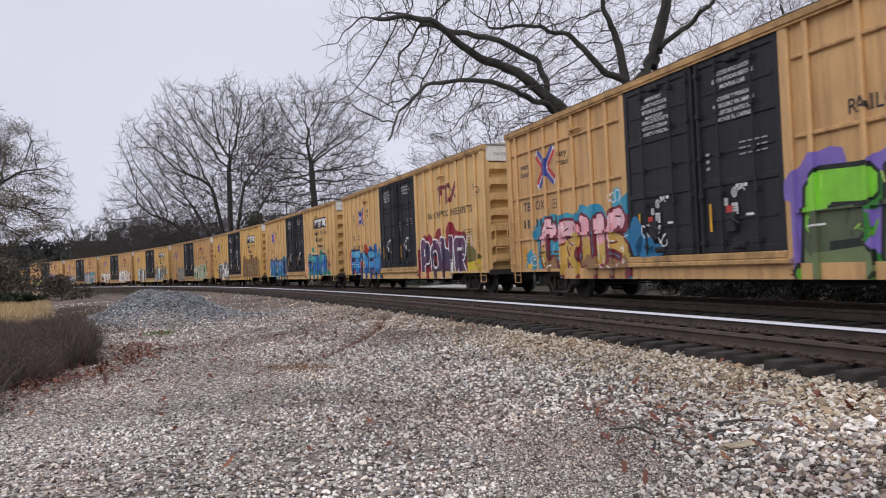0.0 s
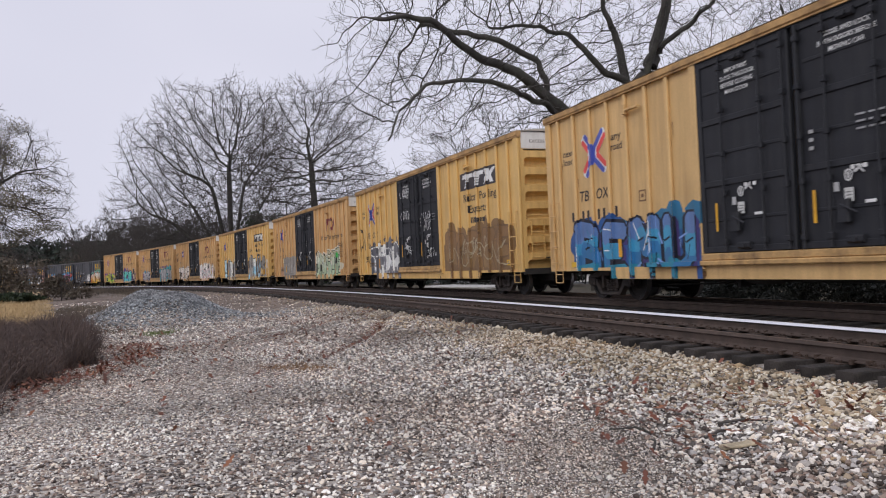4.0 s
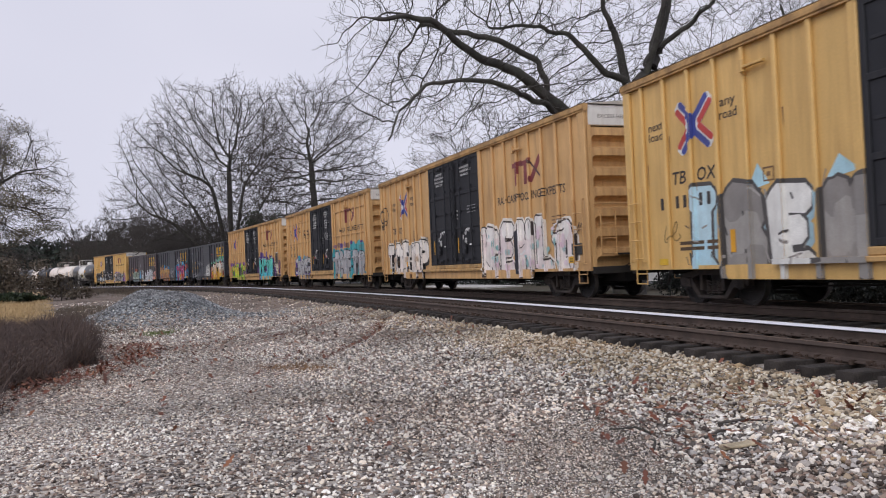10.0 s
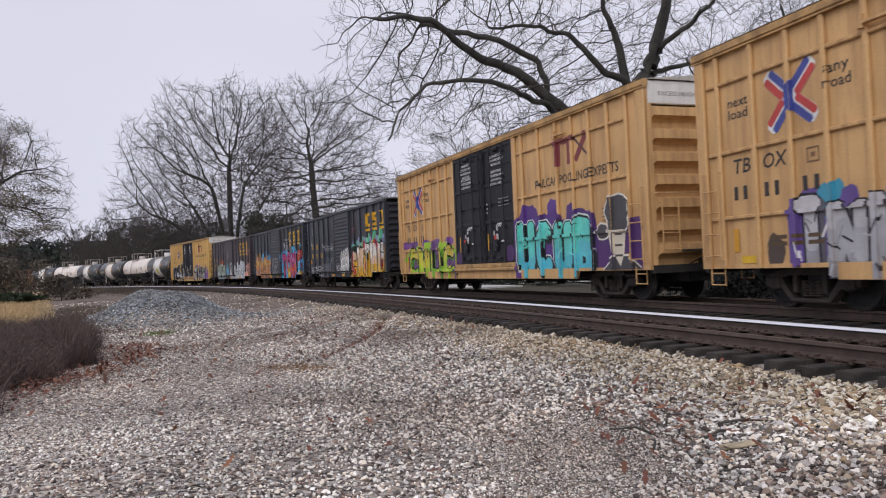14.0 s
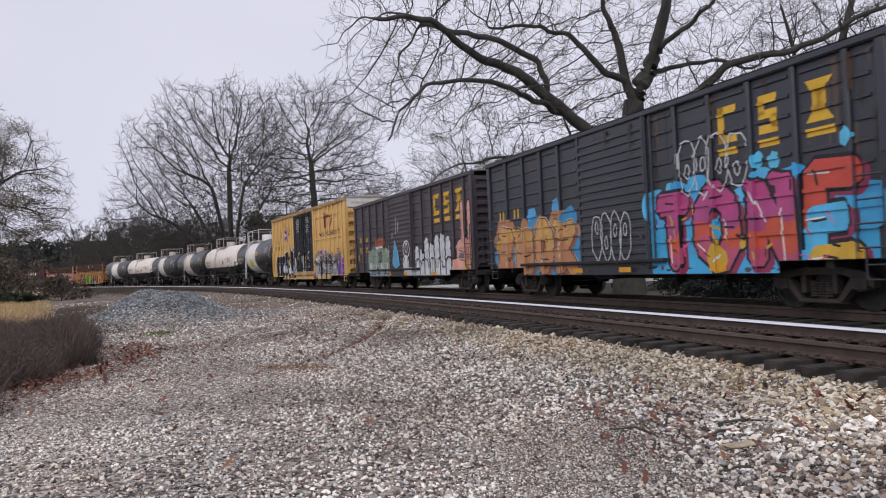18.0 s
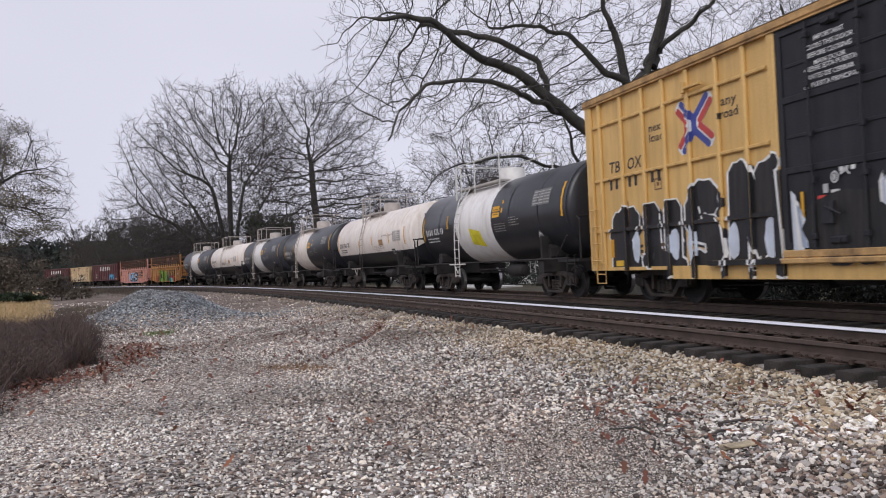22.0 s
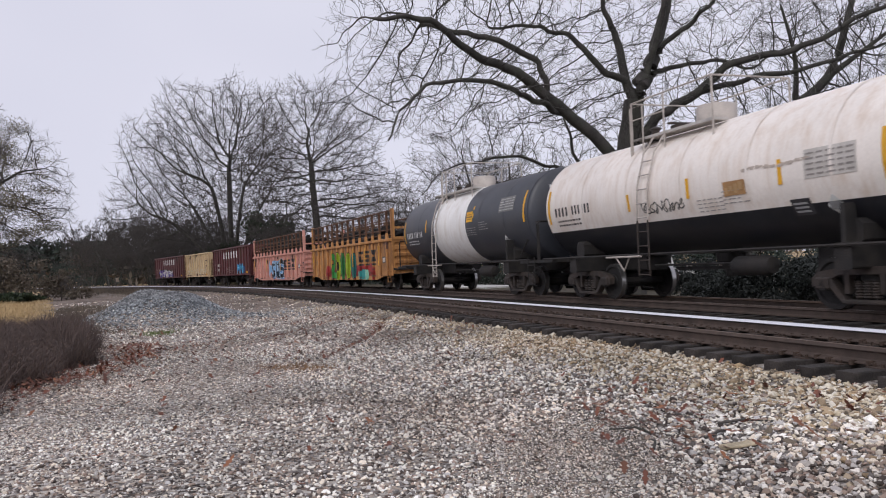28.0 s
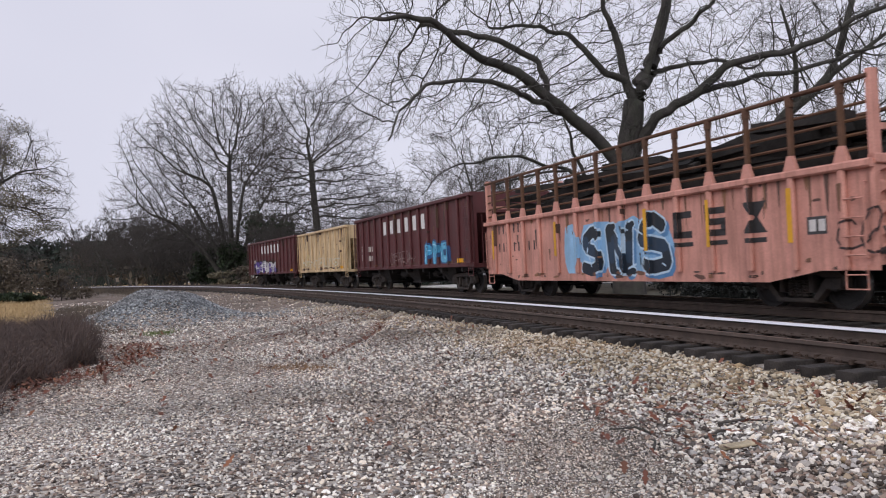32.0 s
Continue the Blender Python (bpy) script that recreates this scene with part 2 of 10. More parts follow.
def ground_z(x, y, d=None):
    """Height of the ground: ballast shoulders at the tracks, a low yard before them."""
    x, y = np.asarray(x, float), np.asarray(y, float)
    if d is None:
        d = line_distance(x, y)
    near = d - TRACK_GAP
    bed = -0.25
    yard = -0.29 - 0.125 * np.clip((near - 1.5) / 3.0, 0, 1)
    t = np.clip((near - 1.10) / 0.35, 0, 1)
    z = bed + (yard - bed) * t * t * (3 - 2 * t)
    back = np.clip((-d - 1.4) / 2.5, 0, 1)
    z = np.where(d < 0, bed + (-0.75 - bed) * back * back * (3 - 2 * back), z)
    lump = 0.035 * np.sin(x * 0.9 + 1.3 * np.sin(y * 0.37)) * np.sin(y * 0.7 + x * 0.23) + 0.02 * np.sin(x * 2.1 + y * 1.3)
    z = z + lump * np.clip((near - 1.5) / 2.0, 0, 1)
    # a heap of crushed stone beside the line
    e = ((x + 9.95) / 1.75) ** 2 + ((y - 27.4) / 2.6) ** 2
    z = z + 0.98 * (1 + 0.10 * np.sin(x * 2.3 + 1.0) * np.sin(y * 1.9)) * np.exp(-e ** 1.4 * 0.9) * np.clip((near - 1.5) / 1.5, 0, 1)
    # two ruts of the service vehicles, swinging round towards the line
    for x0, y0, slope, ya, yb in RUTS:
        mid = x0 + slope * (y - y0) + 0.12 * np.sin(y * 0.8)
        on = np.clip((y - ya) / 2.0, 0, 1) * np.clip((yb - y) / 2.0, 0, 1)
        e = (x - mid) / 0.17
        z = z + on * (0.05 * np.exp(-((np.abs(e) - 1.9) / 0.8) ** 2) - 0.09 * np.exp(-e * e))
    return z


def ground_at(x, y):
    return float(ground_z(np.array([x]), np.array([y]))[0])


r = np.concatenate([[0.0], np.geomspace(0.8, 90, 290), np.geomspace(92, 4000, 60)])
a = np.concatenate([np.linspace(-180, -42, 30)[:-1], np.linspace(-42, 42, 360), np.linspace(42, 180, 30)[1:]])
A, R = np.meshgrid(np.radians(a), r)
gx, gy = R * np.sin(A), R * np.cos(A)
gz = ground_z(gx, gy)
gv = np.stack([gx, gy, gz], -1).reshape(-1, 3)
na = len(a)
gi = (np.arange(len(r) - 1)[:, None] * na + np.arange(na - 1)[None]).ravel()
gf = np.stack([gi, gi + na, gi + na + 1, gi + 1], -1)
# stone tones scaled down: the dark of the gaps between stones is in this colour
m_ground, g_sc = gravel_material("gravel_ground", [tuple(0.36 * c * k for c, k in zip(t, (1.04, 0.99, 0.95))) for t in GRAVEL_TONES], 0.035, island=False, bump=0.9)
# beyond the gravel yard the same sheet is straw-coloured grass and leaf litter
_n, _l = m_ground.node_tree.nodes, m_ground.node_tree.links
_geo = _n.new("ShaderNodeNewGeometry")
_wob = _n.new("ShaderNodeTexNoise")
_wob.inputs["Scale"].default_value = 0.3
_wob.inputs["Detail"].default_value = 4.0
_l.new(_geo.outputs["Position"], _wob.inputs["Vector"])


def field_mask(direction, start, soft, wobble):
    """Rises from 0 to 1 where the ground lies past a line, with a ragged edge."""
    dot = _n.new("ShaderNodeVectorMath")
    dot.operation = "DOT_PRODUCT"
    dot.inputs[1].default_value = direction
    _l.new(_geo.outputs["Position"], dot.inputs[0])
    ad = _n.new("ShaderNodeMath")
    ad.operation = "MULTIPLY_ADD"
    ad.inputs[1].default_value = wobble
    _l.new(_wob.outputs["Fac"], ad.inputs[0])
    _l.new(dot.outputs["Value"], ad.inputs[2])
    mr = _n.new("ShaderNodeMapRange")
    mr.inputs["From Min"].default_value = start + wobble * 0.5
    mr.inputs["From Max"].default_value = start + soft + wobble * 0.5
    _l.new(ad.outputs["Value"], mr.inputs["Value"])
    return mr


_ra = field_mask((-0.894, -0.447, 0.0), 0.6, 1.0, 3.0)
_rb = field_mask((0.0, 1.0, 0.0), 21.0, 2.0, 3.0)
_rm = _n.new("ShaderNodeMath")
_rm.operation = "MULTIPLY"
_l.new(_ra.outputs["Result"], _rm.inputs[0])
_l.new(_rb.outputs["Result"], _rm.inputs[1])
_rc = field_mask((0.0, 1.0, 0.0), 150.0, 10.0, 3.0)
_rg = _n.new("ShaderNodeMath")
_rg.operation = "MAXIMUM"
_l.new(_rm.outputs["Value"], _rg.inputs[0])
_l.new(_rc.outputs["Result"], _rg.inputs[1])
_gn = _n.new("ShaderNodeTexNoise")
_gn.inputs["Scale"].default_value = 0.08
_gn.inputs["Detail"].default_value = 8.0
_l.new(_geo.outputs["Position"], _gn.inputs["Vector"])
_gr = _n.new("ShaderNodeValToRGB")
_gr.color_ramp.elements[0].position = 0.35
_gr.color_ramp.elements[0].color = (0.20, 0.145, 0.08, 1)
_gr.color_ramp.elements[1].position = 0.62
_gr.color_ramp.elements[1].color = (0.40, 0.29, 0.15, 1)
_l.new(_gn.outputs["Fac"], _gr.inputs["Fac"])
_mx = _n.new("ShaderNodeMix")
_mx.data_type = "RGBA"
_l.new(_rg.outputs["Value"], _mx.inputs["Factor"])
_fine = field_mask((-1.0, 0.1, 0.0), -1.2, 4.5, 3.0)
_fm = _n.new("ShaderNodeMapRange")
_fm.inputs["To Min"].default_value = 0.75
_fm.inputs["To Max"].default_value = 1.4
_l.new(_fine.outputs["Result"], _fm.inputs["Value"])
_fs = _n.new("ShaderNodeVectorMath")
_fs.operation = "SCALE"
_l.new(g_sc.outputs["Vector"], _fs.inputs[0])
_l.new(_fm.outputs["Result"], _fs.inputs["Scale"])
# past the heap the gravel is mixed with brown earth
_far = field_mask((0.0, 1.0, 0.0), 28.5, 4.0, 5.0)
_fe = _n.new("ShaderNodeMix")
_fe.data_type = "RGBA"
_en = _n.new("ShaderNodeTexNoise")
_en.inputs["Scale"].default_value = 0.8
_en.inputs["Detail"].default_value = 9.0
_en.inputs["Roughness"].default_value = 0.7
_l.new(_geo.outputs["Position"], _en.inputs["Vector"])
_er = _n.new("ShaderNodeValToRGB")
_er.color_ramp.elements[0].position = 0.38
_er.color_ramp.elements[0].color = (0.055, 0.038, 0.028, 1)
_er.color_ramp.elements[1].position = 0.64
_er.color_ramp.elements[1].color = (0.26, 0.20, 0.16, 1)
_l.new(_en.outputs["Fac"], _er.inputs["Fac"])
_l.new(_er.outputs["Color"], _fe.inputs["B"])
_fw = _n.new("ShaderNodeMapRange")
_fw.inputs["To Max"].default_value = 0.8
_l.new(_far.outputs["Result"], _fw.inputs["Value"])
_l.new(_fw.outputs["Result"], _fe.inputs["Factor"])
_l.new(_fs.outputs["Vector"], _fe.inputs["A"])
_l.new(_fe.outputs["Result"], _mx.inputs["A"])
_l.new(_gr.outputs["Color"], _mx.inputs["B"])
_l.new(_mx.outputs["Result"], _n["Principled BSDF"].inputs["Base Color"])
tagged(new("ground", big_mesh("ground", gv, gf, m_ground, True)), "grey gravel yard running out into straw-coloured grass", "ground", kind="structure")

# ---------------------------------------------------------------- tracks
m_rail = mat("rail_rust", (0.082, 0.058, 0.047), 0.75, 0.2, 0.3, 5, 0.2, 80, dirt=(0.05, 0.035, 0.03), dirt_amount=0.6)
m_head = mat("rail_head_polished", (0.95, 0.95, 0.96), 0.30, 0.9, 0.05, 4, 0.0)
m_head_dull = mat("rail_head_dull", (0.17, 0.115, 0.085), 0.5, 0.5, 0.2, 6, 0.05)
m_tie = mat("creosoted_tie", (0.030, 0.025, 0.023), 0.9, 0, 0.5, 4, 0.6, 45, dirt=(0.10, 0.082, 0.068), dirt_amount=0.4, dirt_scale=6, obj_rand=0.5)
m_steel = mat("rusty_tie_plate", (0.075, 0.05, 0.038), 0.8, 0.3, 0.4, 8, 0.3, 60)


def rail_mesh(off, s0, s1, z0, head_mat, faces):
    """A flat-bottomed rail swept along the line; the running surface is its second slot."""
    prof = [(-0.076, -0.178), (0.076, -0.178), (0.076, -0.166), (0.02, -0.148), (0.009, -0.13), (0.009, -0.055), (0.036, -0.044), (0.038, -0.036), (0.022, 0.0),
            (-0.028, 0.0), (-0.037, -0.010), (-0.036, -0.040), (-0.009, -0.055), (-0.009, -0.13), (-0.02, -0.148), (-0.076, -0.166)]
    mb = MB()
    ss = np.arange(s0, s1 + 0.1, 1.5)
    k = len(prof)
    for s in ss:
        for q, z in prof:
            x, y, _ = line(s, off + q)
            mb.v.append((float(x), float(y), z + z0))
    for i in range(len(ss) - 1):
        for j in range(k):
            p, q = i * k + j, i * k + (j + 1) % k
            mb.f.append((p, p + k, q + k, q))
            mb.m.append(1 if j in faces else 0)
    return mb.mesh("rail", [m_rail, head_mat])


def track(name, off, s0, s1, z0, s_parts, heads, label):
    t = thing(name, None, None, label, "railway track", kind="structure")
    for g, hm in ((0.7525, heads[0]), (-0.7525, heads[1])):
        part("rail", rail_mesh(off + g, s0, s1, z0, hm, (8,) if g > 0 else (6, 7, 8)), None, t)
    one = MB().box(-1.30, 1.30, -0.115, 0.115, -0.365, -0.186, 0, 0.012).mesh("tie", m_tie)
    plate = MB()
    for g in (0.7525, -0.7525):
        plate.box(g - 0.18, g + 0.18, -0.095, 0.095, -0.186, -0.1775, 0)
        for q in (-0.105, 0.105):
            for w in (-0.05, 0.05):
                plate.box(g + q - 0.014, g + q + 0.014, w - 0.012, w + 0.012, -0.18, -0.145, 0)
        for w in (-0.16, 0.16):
            plate.box(g - 0.085, g + 0.085, w - 0.02, w + 0.02, -0.186, -0.135, 0)
    plate = plate.mesh("tie_plate", m_steel)
    rest = MB()
    rng = random.Random(5)
    s = s0
    while s < s1:
        x, y, p = line(s, off + rng.uniform(-0.05, 0.05))
        m = Matrix.Translation((float(x), float(y), z0 + rng.uniform(-0.012, 0.002))) @ Matrix.Rotation(float(p) + math.pi / 2 + rng.uniform(-0.02, 0.02), 4, "Z")
        if s_parts[0] <= s <= s_parts[1]:
            tie = part("tie", one, None, t, at=m)
            part("tie_plate", plate, None, tie)
        else:
            vs = [m @ v.co for v in one.vertices]
            rest.add([tuple(v) for v in vs], [tuple(f.vertices) for f in one.polygons])
        s += 0.52
    if rest.v:
        tagged(part("far_ties", rest, m_tie, t), kind="stuff")
    return t


track("near_track", TRACK_GAP, -60, 330, 0.03, (-30, 62), (m_head_dull, m_head), "railway track with rusty rails on dark wooden ties")
track("far_track", 0.0, -60, 420, 0.0, (0, -1), (m_head_dull, m_head_dull), "second railway track under the train, dark with grime")


# road and verge beyond the line, added as the dark ground seen beneath cars
def ribbon(name, s0, s1, o0, o1, z, material, label, category, thick=0.0):
    ss = np.arange(s0, s1 + 0.1, 2.0)
    v, f = [], []
    for s in ss:
        for o in (o0, o1):
            x, y, _ = line(s, o)
            v.append((float(x), float(y), z))
    for i in range(len(ss) - 1):
        f.append((2 * i, 2 * i + 2, 2 * i + 3, 2 * i + 1))
    return tagged(new(name, big_mesh(name, v, f, material)), label, category, kind="structure")


m_asphalt = mat("asphalt", (0.050, 0.050, 0.052), 0.85, 0, 0.25, 0.6, 0.3, 60, dirt=(0.085, 0.08, 0.075), dirt_amount=0.4, dirt_scale=0.5)
m_litterground = mat("leaf_litter", (0.075, 0.058, 0.036), 0.95, 0, 0.45, 0.8, 0.5, 14, dirt=(0.05, 0.062, 0.03), dirt_amount=0.6, dirt_scale=0.4)
ribbon("verge", -60, 130, -3.2, -26.0, -0.742, m_litterground, "leaf-strewn verge beyond the line", "ground")
ribbon("road", -60, 110, -19.0, -25.0, -0.734, m_asphalt, "grey asphalt road beyond the line", "road")

# ---------------------------------------------------------------- freight cars
# A car's own space: +x is the way it travels, -y the side towards the camera, z = 0 the rail tops.
m_yellow = mat("box_car_yellow", (0.66, 0.43, 0.185), 0.55, 0, 0.14, 0.8, 0.06, 30, dirt=(0.36, 0.20, 0.08), dirt_amount=0.6, dirt_scale=1.0, streak=True)
m_tan = mat("box_car_tan", (0.61, 0.37, 0.16), 0.6, 0, 0.16, 0.8, 0.06, 30, dirt=(0.27, 0.14, 0.06), dirt_amount=0.7, dirt_scale=1.1, streak=True)
m_bright = mat("box_car_bright_yellow", (0.69, 0.44, 0.155), 0.5, 0, 0.12, 0.8, 0.05, 30, dirt=(0.36, 0.19, 0.06), dirt_amount=0.55, dirt_scale=1.0, streak=True)
m_eave = mat("rusty_eave", (0.50, 0.30, 0.12), 0.65, 0, 0.25, 1.5, 0.1, 30, dirt=(0.11, 0.055, 0.03), dirt_amount=0.95, dirt_scale=1.8)
m_track = mat("worn_door_track", (0.52, 0.32, 0.13), 0.65, 0, 0.25, 2.0, 0.1, 30, dirt=(0.08, 0.045, 0.028), dirt_amount=0.95, dirt_scale=2.2)
m_black = mat("door_black", (0.019, 0.020, 0.025), 0.6, 0, 0.25, 1.5, 0.05, 30, dirt=(0.046, 0.044, 0.045), dirt_amount=0.4, streak=True, spec=0.35)
m_navy = mat("box_car_blue_black", (0.035, 0.039, 0.052), 0.42, 0, 0.2, 1.0, 0.06, 30, dirt=(0.07, 0.06, 0.055), dirt_amount=0.35, streak=True)
m_brownblack = mat("box_car_brown_black", (0.058, 0.047, 0.056), 0.45, 0, 0.2, 1.0, 0.06, 30, dirt=(0.08, 0.06, 0.055), dirt_amount=0.35, streak=True)
m_roof = mat("worn_galvanised_roof", (0.50, 0.46, 0.40), 0.55, 0.2, 0.25, 1.5, 0.08, 30, dirt=(0.30, 0.20, 0.11), dirt_amount=0.6)
m_white_top = mat("end_band_white", (0.72, 0.70, 0.66), 0.6, 0, 0.1, 2.0, 0.03, 30, dirt=(0.35, 0.30, 0.24), dirt_amount=0.4, streak=True)
m_under = mat("underframe_grime", (0.018, 0.016, 0.016), 0.8, 0, 0.35, 3.0, 0.3, 40, dirt=(0.048, 0.037, 0.030), dirt_amount=0.5)
m_cast = mat("truck_cast_steel", (0.042, 0.034, 0.031), 0.75, 0.1, 0.35, 4.0, 0.35, 50, dirt=(0.10, 0.066, 0.046), dirt_amount=0.5, dirt_scale=3)
m_tread = mat("wheel_tread", (0.45, 0.44, 0.43), 0.3, 0.9, 0.1, 5, 0.0)
m_tankblack = mat("tank_black", (0.022, 0.023, 0.029), 0.28, 0, 0.25, 0.8, 0.03, 20, dirt=(0.05, 0.045, 0.042), dirt_amount=0.35, dirt_scale=0.9, streak=True)
m_tankgrey = mat("tank_charcoal", (0.046, 0.049, 0.060), 0.42, 0, 0.15, 0.8, 0.03, 20, dirt=(0.09, 0.085, 0.08), dirt_amount=0.35, dirt_scale=0.9)
m_tankwhite = mat("tank_white", (0.85, 0.78, 0.72), 0.45, 0, 0.08, 0.7, 0.03, 20, dirt=(0.52, 0.35, 0.22), dirt_amount=0.5, dirt_scale=0.9, streak=True)
m_bandwhite = mat("tank_band_white", (0.82, 0.80, 0.78), 0.45, 0, 0.06, 0.7, 0.03, 20, dirt=(0.48, 0.38, 0.28), dirt_amount=0.5, dirt_scale=0.9, streak=True)
m_orange = mat("gondola_orange", (0.50, 0.235, 0.075), 0.7, 0, 0.35, 1.2, 0.12, 30, dirt=(0.12, 0.05, 0.03), dirt_amount=1.0, dirt_scale=1.6, streak=True)
m_pink = mat("gondola_faded_pink", (0.62, 0.295, 0.235), 0.7, 0, 0.2, 1.2, 0.10, 30, dirt=(0.22, 0.10, 0.07), dirt_amount=0.75, dirt_scale=1.4, streak=True)
m_rack = mat("rack_rust", (0.12, 0.058, 0.036), 0.8, 0.1, 0.35, 2.0, 0.2, 40, dirt=(0.24, 0.12, 0.04), dirt_amount=0.4)
m_maroon = mat("hopper_maroon", (0.095, 0.022, 0.024), 0.55, 0, 0.2, 1.0, 0.06, 30, dirt=(0.07, 0.045, 0.04), dirt_amount=0.45, streak=True)
m_cream = mat("hopper_cream", (0.66, 0.50, 0.30), 0.65, 0, 0.25, 1.0, 0.08, 30, dirt=(0.26, 0.13, 0.06), dirt_amount=1.0, streak=True)
m_load = mat("old_ties", (0.022, 0.018, 0.016), 0.95, 0, 0.5, 3.0, 0.4, 20, island=0.5)
PAINTS = {}


def paint_mat(c, rough=0.55):
    key = tuple(round(v, 3) for v in c)
    if key not in PAINTS:
        PAINTS[key] = mat("paint_%d" % len(PAINTS), c, rough, 0, 0.16, 2.2, 0.03, 40, dirt=(0.16, 0.12, 0.09), dirt_amount=0.22, dirt_scale=1.6, streak=True)
    return PAINTS[key]


CACHE = {}


def shared(key, build, mats, smooth=None):
    """A mesh that alike parts share, built once."""
    if key not in CACHE:
        CACHE[key] = build().mesh(key.split("|")[0], mats, smooth)
    return CACHE[key]


# ---- painted shapes that follow the ribs of a side
def clip_axis(poly, a, lo, hi):
    """A convex polygon of (x, z), cut to lo..hi along axis a."""
    for keep_above, lim in ((True, lo), (False, hi)):
        out = []
        n = len(poly)
        for i in range(n):
            p, q = poly[i], poly[(i + 1) % n]
            ip = p[a] >= lim if keep_above else p[a] <= lim
            iq = q[a] >= lim if keep_above else q[a] <= lim
            if ip:
                out.append(p)
            if ip != iq:
                t = (lim - p[a]) / (q[a] - p[a])
                out.append((p[0] + t * (q[0] - p[0]), p[1] + t * (q[1] - p[1])))
        poly = out
        if len(poly) < 3:
            return []
    return poly


class Side:
    """The relief of a car's side: strips of x and of z that stand proud of the sheet."""

    def __init__(self, y, xbands, zbands=(), zdepth=0.0, zx=None, limits=(-20, 20, 0, 9), steps=()):
        self.y, self.steps = y, steps
        x0, x1, z0, z1 = limits
        bands = []
        for b in zbands:
            if len(b) == 5:
                bands.append(b)
            else:
                bands += [(b[0], b[1], zdepth, p, q) for p, q in (zx or [(x0, x1)])]
        self.bands = bands
        xb = sorted(xbands)
        edges = sorted({x0, x1, *[v for b in xb for v in b[:2]], *[v for b in steps for v in b[:2]], *[v for b in bands for v in b[3:]]})
        self.xiv = []
        for a, b in zip(edges[:-1], edges[1:]):
            m = (a + b) / 2
            self.xiv.append((a, b, max([d for p, q, d in xb if p <= m <= q], default=0.0)))
        edges = sorted({z0, z1, *[v for b in bands for v in b[:2]]})
        self.ziv = list(zip(edges[:-1], edges[1:]))

    def lay(self, mb, poly, m, layer):
        lo, hi = min(p[0] for p in poly), max(p[0] for p in poly)
        zl, zh = min(p[1] for p in poly), max(p[1] for p in poly)
        for i, (a, b, d) in enumerate(self.xiv):
            if b <= lo or a >= hi:
                continue
            if b < hi and i + 1 < len(self.xiv) and self.xiv[i + 1][2] < d - 0.02:
                cut = [p[1] for p in clip_axis(poly, 0, b - 1e-4, b + 1e-4)]
                foot = max([z for p, w, z in self.steps if p <= b <= w], default=0.0)
                if cut and max(cut) > max(min(cut), foot) + 0.01:
                    z0, z1, xx = max(min(cut), foot), max(cut), b + 0.004 + 0.0015 * layer
                    mb.poly([(xx, self.y - d - 0.004, z0), (xx, self.y - self.xiv[i + 1][2] - 0.002, z0), (xx, self.y - self.xiv[i + 1][2] - 0.002, z1), (xx, self.y - d - 0.004, z1)], m)
            q = clip_axis(poly, 0, a, b)
            foot = max([z for p, w, z in self.steps if p <= (a + b) / 2 <= w], default=0.0)
            if q and foot > zl:
                q = clip_axis(q, 1, foot, 9.0)
            if not q:
                continue
            for c, e in self.ziv:
                if e <= zl or c >= zh:
                    continue
                r = clip_axis(q, 1, c, e)
                if len(r) < 3:
                    continue
                dd = max([d] + [k[2] for k in self.bands if k[0] <= (c + e) / 2 <= k[1] and k[3] <= (a + b) / 2 <= k[4]])
                mb.poly([(x, self.y - dd - 0.004 - 0.002 * layer, z) for x, z in r], m)


